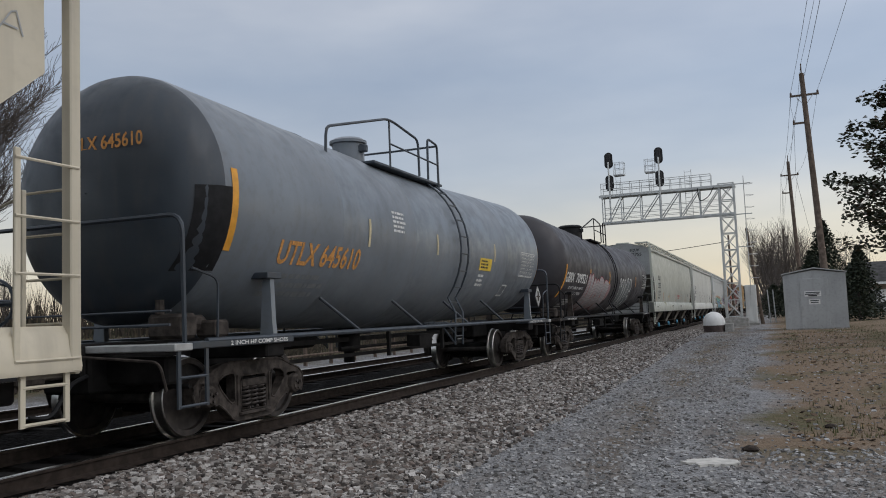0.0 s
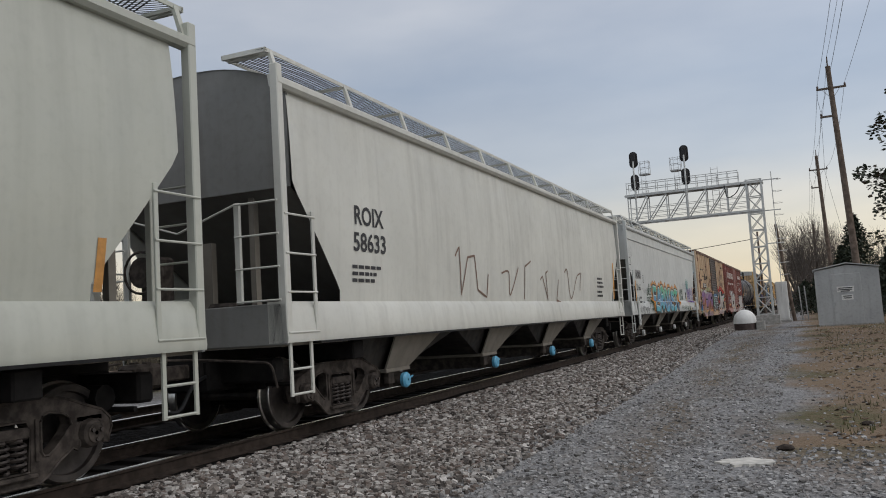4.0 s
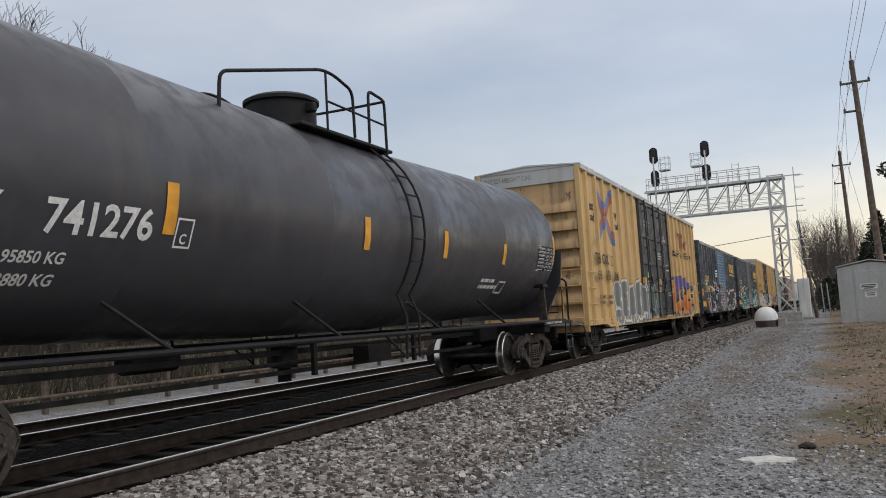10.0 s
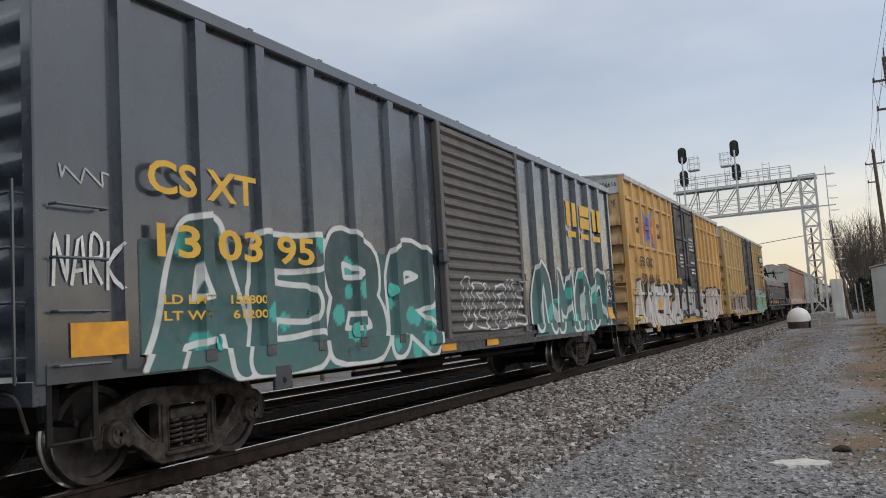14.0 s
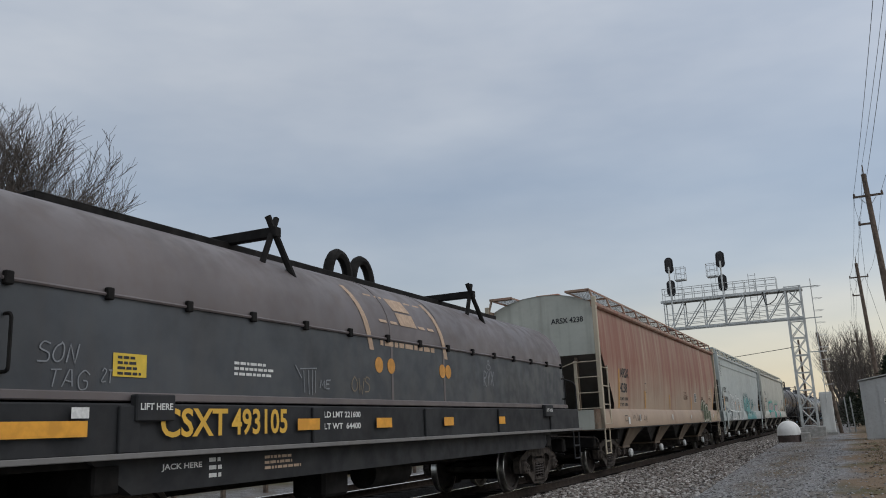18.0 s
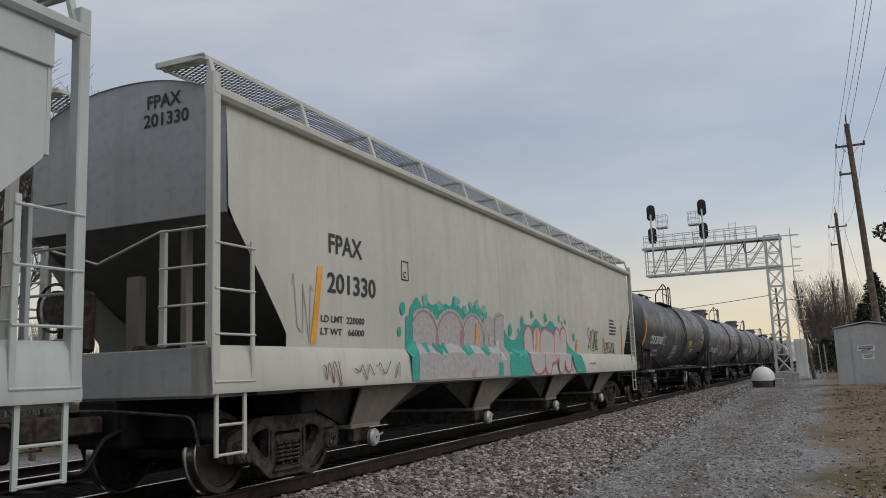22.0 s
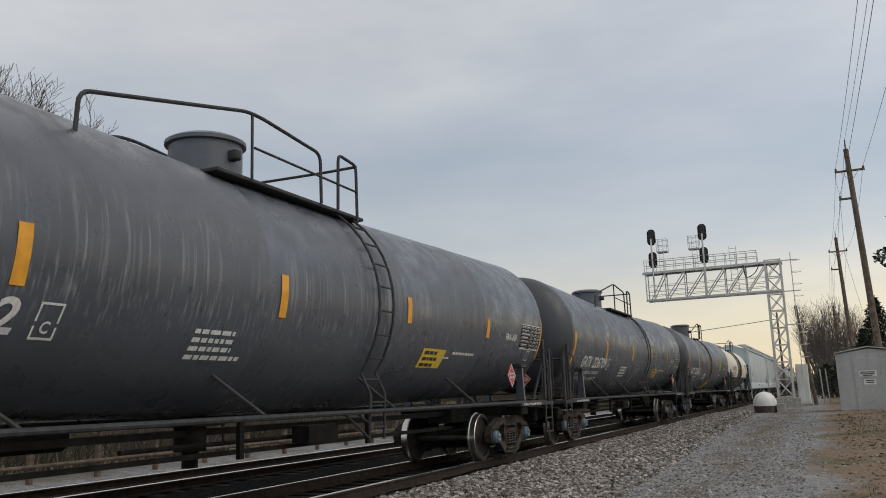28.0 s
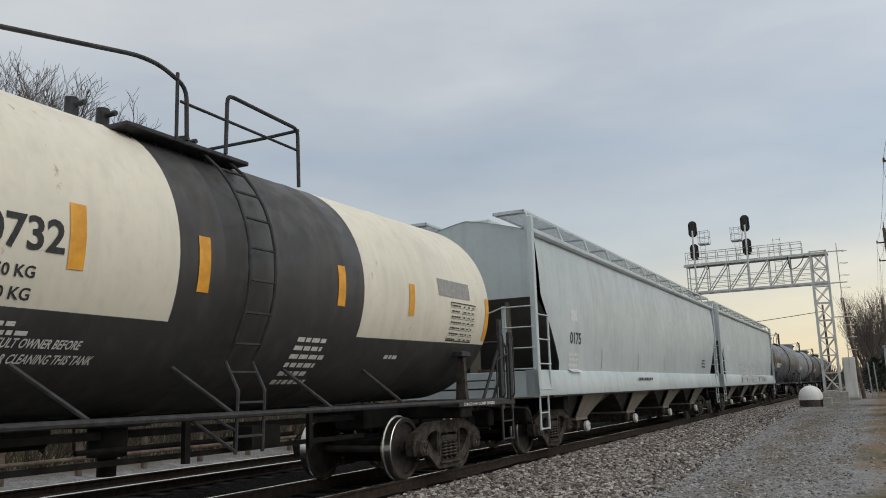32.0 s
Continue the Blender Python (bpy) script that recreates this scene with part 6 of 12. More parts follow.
def scribble(parent, y, z, width, h, surf, mat, seed, loops=6, line=0.018, eps=0.009):
    """A thin sprayed tag of a few joined strokes that spell nothing."""
    rng = random.Random(seed)
    n = max(2, int(width / h * 1.3))
    m = M()
    runs, key = [], []
    x = 0.0
    for i in range(n * 2 + 1):
        high = i % 2 == 0
        key.append((y + width * min(1, max(0, (x + rng.uniform(-0.35, 0.35)) / n)), z + h * (rng.uniform(0.55, 1.0) if high else rng.uniform(-0.1, 0.4))))
        if rng.random() < 0.3:
            key.append((key[-1][0] + width / n * rng.uniform(0.1, 0.6), key[-1][1] + h * rng.uniform(-0.25, 0.25)))
        x += rng.uniform(0.25, 0.75)
        if len(key) > 3 and rng.random() < 0.3 or i == n * 2:
            runs.append(key)
            key = []
            x += rng.uniform(0.0, 0.3)
    curves = []
    for key in runs:
        pts = []
        sharp = rng.random() < 0.4
        for a, b, c, d in zip([key[0]] + key, key, key[1:], key[2:] + [key[-1]]):
            for q in range(6):
                u = q / 6
                if sharp:
                    pts.append((b[0] + (c[0] - b[0]) * u, b[1] + (c[1] - b[1]) * u))
                else:
                    pts.append(tuple(0.5 * ((2 * b[k]) + (-a[k] + c[k]) * u + (2 * a[k] - 5 * b[k] + 4 * c[k] - d[k]) * u * u + (-a[k] + 3 * b[k] - 3 * c[k] + d[k]) * u ** 3) for k in (0, 1)))
        curves.append(pts + [key[-1]])
    runs = curves
    for pts in runs:
        if len(pts) < 3:
            continue
        vs, fs = [], []
        for j, p in enumerate(pts):
            a, b = pts[max(0, j - 1)], pts[min(len(pts) - 1, j + 1)]
            ty, tz = b[0] - a[0], b[1] - a[1]
            g = math.hypot(ty, tz) or 1
            for q in (-1, 1):
                yy, zz = p[0] - q * line * tz / g, p[1] + q * line * ty / g
                vs.append((surf(yy, zz) + eps, yy, zz))
            if j:
                o = 2 * j
                fs.append((o - 2, o - 1, o + 1, o))
        m.add(vs, fs)
    return part("tag", m, mat, parent, "thin sprayed scribble", fix=False)


def splatter(parent, y, z, w, h, count, r, surf, mat, seed, eps=0.02):
    """Round drops of spray paint, the large ones low and the small ones flung upwards."""
    rng = random.Random(seed)
    m = M()
    for i in range(count):
        u = rng.random()
        cy, cz, q = y + w * rng.random(), z + h * u, r * rng.uniform(0.35, 1.0) * (1 - 0.6 * u)
        ring = [(cy + q * math.cos(6.2832 * k / 12), cz + q * math.sin(6.2832 * k / 12)) for k in range(12)]
        m.add([(surf(a, b) + eps, a, b) for a, b in ring], [tuple(range(12))])
    return tagged(part("paint_splatter", m, mat, parent, "drops of spray paint", fix=False), kind="stuff")


def wash(parent, y0, y1, low, high, surf, mat, eps=0.008, label="flat area of spray paint"):
    """A sprayed area between two curves, low(y) and high(y)."""
    n = max(4, int((y1 - y0) / 0.05))
    rows = []
    for k in range(9):
        row = []
        for i in range(n + 1):
            y = y0 + (y1 - y0) * i / n
            a, b = low(y), max(low(y) + 0.002, high(y))
            z = a + (b - a) * k / 8
            row.append((surf(y, z) + eps, y, z))
        rows.append(row)
    return part("paint_wash", M().grid(rows), mat, parent, label, fix=False)


def ribbon(parent, runs, surf, mat, line=0.02, eps=0.016, label="sprayed line"):
    """Sprayed lines of even width, one part for each run of points."""
    for run in runs:
        pts = []
        for a, b in zip(run, run[1:]):
            k = max(1, int(math.hypot(b[0] - a[0], b[1] - a[1]) / 0.06))
            pts += [(a[0] + (b[0] - a[0]) * q / k, a[1] + (b[1] - a[1]) * q / k) for q in range(k)]
        pts.append(run[-1])
        vs, fs = [], []
        for j, q in enumerate(pts):
            a, b = pts[max(0, j - 1)], pts[min(len(pts) - 1, j + 1)]
            g = math.hypot(b[0] - a[0], b[1] - a[1]) or 1
            for side in (-1, 1):
                y, z = q[0] - side * line * (b[1] - a[1]) / g, q[1] + side * line * (b[0] - a[0]) / g
                vs.append((surf(y, z) + eps, y, z))
            if j:
                fs.append((2 * j - 2, 2 * j - 1, 2 * j + 1, 2 * j))
        part("spray_line", M().add(vs, fs), mat, parent, label, fix=False)


def arc(y, z, a, b, start=0.0, stop=360.0, n=20):
    return [(y + a * math.cos(math.radians(start + (stop - start) * i / n)), z + b * math.sin(math.radians(start + (stop - start) * i / n))) for i in range(n + 1)]


def humps(places, base):
    """The upper outline of a row of rounded letters: (middle, half width, top)."""
    def high(y):
        return max([base] + [base + (t - base) * max(0.0, 1 - ((y - c) / r) ** 2) ** 0.5 for c, r, t in places])
    return high


# ---- tank cars ----
def tank_car(s_left, L, label, shell_mat, R=1.53, zc=2.63, y0=0.55, y1=None, dome_y=None, ladder_y=None, head_mat=None, steel=None, cap=None,
             stripes=(), low_dome=False, band=None, lower=None, end_style="bent", stripe_w=0.16, saddle=True, dark_end=False, rise=0.2, dome_r=0.56, band_span=(-0.6, 1.9), rails=None, rail_h=0.68, end_rail=(0.28, 2.12), dome_h=0.40):
    y1 = L - y0 if y1 is None else y1
    car = start_car("tank_car", s_left, L, label, "tank car", 2.0, cap)
    steel = steel or BLACK
    dome_y = L / 2 if dome_y is None else dome_y
    ladder_y = dome_y + 1.0 if ladder_y is None else ladder_y
    depth = R * 0.42
    prof = []
    n = 11
    for i in range(n):
        a = math.pi / 2 * (1 - i / (n - 1))
        prof.append((max(0.01, R * math.cos(a) ** 0.70 if i else 0.01), y0 + depth * (1 - math.sin(a))))
    prof.append((R * 1.0, y0 + depth + 0.02))
    seams = [y0 + depth + (y1 - y0 - 2 * depth) * k / 5 for k in range(6)]
    for sy in seams[1:-1]:
        prof += [(R, sy - 0.03), (R + 0.006, sy - 0.012), (R + 0.006, sy + 0.012), (R, sy + 0.03)]
    prof += [(r, y0 + y1 - y) for r, y in prof[:n + 1][::-1]]
    if band:
        prof = sorted(prof + [(R, dome_y + q) for q in band_span], key=lambda q: q[1])
    m = M().lathe(prof, "y", (0, zc), 72)
    mid = (y0 + y1) / 2

    def lift(y):
        return rise * min(1.0, abs(y - mid) / (mid - y0))

    # head_mat colours only the head at the near end
    mats = [shell_mat]
    if head_mat or lower or band:
        mats = [shell_mat, head_mat or shell_mat, lower or shell_mat, band or shell_mat]
        for i, f in enumerate(m.f):
            cy = sum(m.v[k][1] for k in f) / 4
            cz = sum(m.v[k][2] for k in f) / 4
            if band and dome_y + band_span[0] < cy < dome_y + band_span[1]:
                m.k[i] = 3
            elif lower and cz < zc - 0.62:
                m.k[i] = 2
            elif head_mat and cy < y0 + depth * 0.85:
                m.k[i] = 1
    # the shell slopes down from both ends to the outlet in the middle
    m.v = [(x, y, z + lift(y)) for x, y, z in m.v]
    part("tank_shell", m, mats, car, sharp=25)

    def surf(y, z):
        u = min(1.0, max(0.0, min(y - y0, y1 - y) / depth))
        r = R * (1 - (1 - u) ** 2) ** 0.35
        return math.sqrt(max(0.01, r * r - (z - zc - lift(y)) ** 2))

    top = zc + R
    # dome, platform and rails
    if low_dome:
        part("manway", M().lathe([(0.34, top - 0.1), (0.34, top + 0.08), (0.30, top + 0.15), (0.05, top + 0.19)], "z", (0, dome_y), 24), steel, car)
        for q in (-0.9, -0.5, 0.7):
            part("valve", M().cyl((0.1, dome_y + q, top - 0.05), (0.1, dome_y + q, top + 0.28), 0.07, 8).cyl((0.1, dome_y + q, top + 0.2), (0.3, dome_y + q, top + 0.2), 0.03, 6), steel, car)
    else:
        d = part("dome_housing", M().lathe([(dome_r, top - 0.12), (dome_r, top + dome_h), (dome_r + 0.05, top + dome_h + 0.01), (dome_r + 0.05, top + dome_h + 0.06), (dome_r - 0.04, top + dome_h + 0.11), (0.05, top + dome_h + 0.13)], "z", (0, dome_y), 32), steel if dark_end else shell_mat, car, "round valve housing")
        part("latch", M().box(dome_r - 0.06, dome_r + 0.12, dome_y - 0.12, dome_y, top + 0.22, top + 0.36, 0.02), steel, d)
        part("hinge", M().box(-0.1, 0.1, dome_y + dome_r - 0.04, dome_y + dome_r + 0.1, top + 0.24, top + 0.4, 0.02), steel, d)
    pa, pb = dome_y - 1.0, ladder_y + 0.45
    plat = M().box(0.62, 1.02, pa, pb, top - 0.20, top - 0.15, 0.01)
    for i in range(5):
        y = pa + (pb - pa) * (i + 0.5) / 5
        plat.cyl((0.8, y, top - 0.18), (1.05, y, top - 0.55), 0.02, 5)
    part("platform", plat, steel, car, "narrow grated dome platform")
    part("platform", M().box(-1.02, -0.62, pa, pb, top - 0.20, top - 0.15, 0.01), steel, car)
    zr = top + rail_h
    rails = rails or (dome_y - 2.7, dome_y - 0.15, ladder_y - 0.75, ladder_y - 0.3, ladder_y + 0.25)
    for s in (1, -1):
        x = s * 1.02
        part("top_handrail", M().tube(rounded([(x, rails[0], top - 0.35), (x, rails[0] + 0.03, top + 0.10), (x, rails[1] - 0.3, zr), (x, rails[1], zr), (x, rails[2] - 0.02, zr - 0.12), (x, rails[2], top - 0.15)], 0.14), 0.024, 7), steel, car, "bent pipe handrail")
        part("top_handrail", M().tube(rounded([(x, rails[3], top - 0.15), (x, rails[3] + 0.02, zr), (x, rails[4] - 0.02, zr - 0.05), (x, rails[4], top - 0.25)], 0.1), 0.024, 7), steel, car)
        part("top_handrail", M().tube([(x, dome_y - 0.3, top + 0.25), (x, rails[4], top + 0.22)], 0.017, 6), steel, car)
        part("stanchion", M().cyl((x, dome_y - 0.35, top - 0.2), (x, dome_y - 0.35, zr), 0.02, 6), steel, car)
    part("end_rail", M().tube(rounded([(1.02, rails[4], zr - 0.06), (0.4, rails[4] + 0.03, zr - 0.06), (-1.02, rails[4], zr - 0.06)], 0.1), 0.022, 6), steel, car)
    for s in (1, -1):
        stile = [(s * (R + 0.10) * math.cos(a), ladder_y, zc + (R + 0.10) * math.sin(a)) for a in [math.radians(q) for q in range(62, -46, -9)]]
        stile += [(s * 1.45, ladder_y, 1.35), (s * 1.42, ladder_y, 0.72)]
        lad = part("ladder", ladder_mesh(stile, 0.42, 11, 0.02), steel, car, "pipe ladder following the shell")
        part("step_brace", M().cyl((s * 1.42, ladder_y - 0.9, 1.12), (s * 1.42, ladder_y - 0.2, 0.74), 0.018, 6).cyl((s * 1.42, ladder_y - 0.6, 1.12), (s * 1.42, ladder_y - 0.2, 0.95), 0.015, 6), steel, lad)
    # running pipe along the side
    for s in (1, -1):
        part("side_rail_pipe", M().cyl((s * 1.44, 0.6, 1.11), (s * 1.44, L - 0.6, 1.11), 0.034, 8), steel, car, "safety rail pipe along the shell")
        for i in range(4):
            y = 3.1 + (L - 6.2) * (i + 0.5) / 4
            part("rail_strut", M().cyl((s * 1.44, y, 1.1), (s * 1.05, y - 0.55, 1.62), 0.024, 6), steel, car)
    # underframe ends
    for e, yy in ((1, 0.0), (-1, L)):
        def Y(v):
            return yy + e * v

        def yb(m2, x0, x1, a, b, z0, z1, c=0.01):
            lo, hi = sorted((Y(a), Y(b)))
            return m2.box(x0, x1, lo, hi, z0, z1, c)

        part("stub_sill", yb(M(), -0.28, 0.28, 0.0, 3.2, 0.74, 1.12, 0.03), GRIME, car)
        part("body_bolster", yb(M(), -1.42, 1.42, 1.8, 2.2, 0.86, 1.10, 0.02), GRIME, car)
        for s in (1, -1):
            part("saddle_post", M().prism([(s * 1.24, 1.1), (s * 1.44, 1.1), (s * 1.42, 1.3), (s * 1.40, zc - 0.75), (s * 1.30, zc - 0.72)], "y", *sorted((Y(1.93), Y(2.02)))), steel if not saddle else CAST if dark_end else shell_mat, car, "bolster saddle post")
            part("jacking_pad", yb(M(), s * 1.3 - 0.14, s * 1.3 + 0.14, 1.82, 2.14, zc - 0.80, zc - 0.72), steel, car)
        plat = part("end_platform", yb(M(), -1.47, 1.47, 0.05, 0.34, 1.02, 1.10), CAST if dark_end else GALV if end_style == "pale" else steel, car, "steel end platform")
        part("side_platform", yb(M(), -1.47, -1.12, 0.34, 2.35, 1.03, 1.11), steel, car)
        side = part("side_platform", yb(M(), 1.12, 1.47, 0.34, 2.35, 1.03, 1.11), steel, car)
        lettering(side, "2 INCH HF COMP SHOES", min(Y(1.0), Y(2.2)), 1.045, 0.05, 1.2, lambda a, b: 1.47, WHITE, 0.003)
        ry, rz = end_rail
        rail = rounded([(1.44, Y(ry + 0.02), 1.1), (1.44, Y(ry), rz), (-1.44, Y(ry), rz), (-1.44, Y(ry + 0.02), 1.1)], 0.18)
        part("end_handrail", M().tube(rail, 0.026, 7), steel, car, "bent pipe end handrail")
        for s in (1, -1):
            if end_style == "posts":
                for q in (0.12, 0.55):
                    part("ladder_post", M().box(s * 1.42 - 0.03, s * 1.42 + 0.03, *sorted((Y(q - 0.06), Y(q + 0.06))), 0.95, 2.3 + 0.2 * (q > 0.3), 0.006), steel, car)
                    part("post_brace", M().cyl((s * 1.40, Y(q + 0.05), 1.95), (s * 1.30, Y(q + 0.55), 1.1), 0.03, 6), steel, car)
                    part("grab_iron", M().tube(rounded([(s * 1.45, Y(q), 1.15), (s * 1.53, Y(q + 0.1), 1.2), (s * 1.53, Y(q + 0.1), 2.2), (s * 1.45, Y(q), 2.25)], 0.05), 0.013, 5), steel, car)
            part("grab_iron", M().tube(rounded([(s * 1.44, Y(0.8), 1.1), (s * 1.46, Y(0.8), 1.8), (s * 1.46, Y(0.35), 1.9)], 0.12), 0.015, 5), steel, car)
            st = M()
            for q in (0.14, 0.60):
                st.box(s * 1.44 - 0.012, s * 1.44 + 0.012, *sorted((Y(q - 0.025), Y(q + 0.025))), 0.42, 1.05)
            for z in (0.44, 0.74):
                st.cyl((s * 1.44, Y(0.14), z), (s * 1.44, Y(0.60), z), 0.017, 6)
            part("step", st, steel, car, "hanging sill step")
        part("brace_pipe", M().cyl((1.2, Y(0.3), 1.3), (-1.2, Y(0.3), 1.3), 0.018, 6).cyl((1.2, Y(0.32), 1.45), (-1.2, Y(0.32), 1.45), 0.014, 6), steel, car)
    part("brake_wheel", M().tube([(-0.95 + 0.26 * math.cos(a), -0.02, 1.62 + 0.26 * math.sin(a)) for a in [6.2832 * i / 20 for i in range(20)]], 0.02, 5, closed=True).cyl((-0.95, 0.25, 1.62), (-0.95, -0.04, 1.62), 0.04, 8).cyl((-1.2, -0.02, 1.62), (-0.7, -0.02, 1.62), 0.012, 5).cyl((-0.95, -0.02, 1.38), (-0.95, -0.02, 1.87), 0.012, 5), steel, car, "round hand brake wheel")
    part("brake_valve", M().box(0.75, 1.25, 0.45, 0.72, 1.14, 1.42, 0.04).cyl((1.0, 0.72, 1.3), (1.0, 1.05, 1.3), 0.11, 10).box(1.02, 1.32, 0.95, 1.2, 1.14, 1.34, 0.03).cyl((0.9, 0.5, 1.42), (0.9, 0.5, 1.58), 0.05, 8), CAST, car, "cast brake valve with pipes")
    part("air_reservoir", M().cyl((-0.2, L * 0.30, 0.98), (-0.2, L * 0.30 + 0.8, 0.98), 0.14, 16).cyl((0.3, L * 0.36, 0.8), (0.3, L * 0.62, 0.8), 0.03, 6), GRIME, car)
    part("brake_rigging", M().box(-0.1, 0.1, 3.0, L - 3.0, 0.9, 0.98).box(0.2, 0.26, 3.2, L - 3.2, 0.64, 0.70).box(0.5, 0.56, L * 0.45, L * 0.45 + 0.08, 0.6, 1.1).box(0.5, 0.56, L * 0.62, L * 0.62 + 0.08, 0.6, 1.1).box(0.42, 0.7, L * 0.52, L * 0.56, 0.72, 0.95), GRIME, car)
    part("bottom_outlet", M().cyl((0, dome_y - 0.2, 1.15), (0, dome_y - 0.2, 0.72), 0.2, 14).cyl((0, dome_y - 0.2, 0.72), (0, dome_y - 0.2, 0.52), 0.1, 12).box(-0.3, 0.3, dome_y - 0.5, dome_y + 0.1, 1.02, 1.1), GRIME, car)
    for y, za, zb in stripes:
        decal(car, "reflective_strip", y, y + stripe_w, za, zb, surf, YELLOW, 0.008, "amber reflective strip")
    return car, surf


def data_table(car, surf, y, z, w, h, ink=None, panel=True):
    """A stencilled test table: a framed panel, ruled into rows and columns, with a line of writing in each cell."""
    ink = ink or WHITE
    if panel and ink is WHITE:
        decal(car, "table_panel", y, y + w, z, z + h, surf, BLACK, 0.005)
    box_outline(car, y, y + w, z, z + h, 0.016, surf, ink, 0.009)
    m = M()
    rows = 7
    for r in range(1, rows):
        zz = z + h * r / rows
        for i in range(6):
            a, b = y + w * i / 6, y + w * (i + 1) / 6
            m.add([(surf(u, v) + 0.009, u, v) for u, v in ((a, zz), (b, zz), (b, zz + 0.005), (a, zz + 0.005))], [(0, 1, 2, 3)])
    for u in (0.46, 0.64, 0.82):
        for r in range(1, rows):
            a, zz = y + w * u, z + h * (r - 1) / rows
            m.add([(surf(p, v) + 0.009, p, v) for p, v in ((a, zz), (a + 0.005, zz), (a + 0.005, zz + h / rows), (a, zz + h / rows))], [(0, 1, 2, 3)])
    tagged(part("table_ruling", m, ink, car, fix=False), kind="stuff")
    for u, q in ((0.04, 0.4), (0.5, 0.12), (0.68, 0.12), (0.86, 0.11)):
        bar_rows(car, y + w * u, z + h - h / rows * 0.75, w * q, rows, h / rows * 0.26, surf, ink, int(u * 9), 0.010, 1 / 0.26)


def mark_blocks(car, n, y, z, h, width, surf, mat, gap=0.3, lean=0.0):
    """A maker's mark as plain blocks of its size and colour, one mesh a block."""
    w = width / (n + (n - 1) * gap)
    for i in range(n):
        a = y + i * w * (1 + gap)
        slit = w * 0.10
        halves = ((a, a + w, z, z + h * 0.46), (a, a + w, z + h * 0.54, z + h)) if i % 2 else ((a, a + w / 2 - slit, z, z + h), (a + w / 2 + slit, a + w, z, z + h))
        m = M()
        for y0, y1, z0, z1 in halves:
            m.add([(surf(u, v) + 0.008, u + lean * (v - z), v) for u, v in ((y0, z0), (y1, z0), (y1, z1), (y0, z1))], [(0, 1, 2, 3)])
        part("mark", m, mat, car, fix=False)


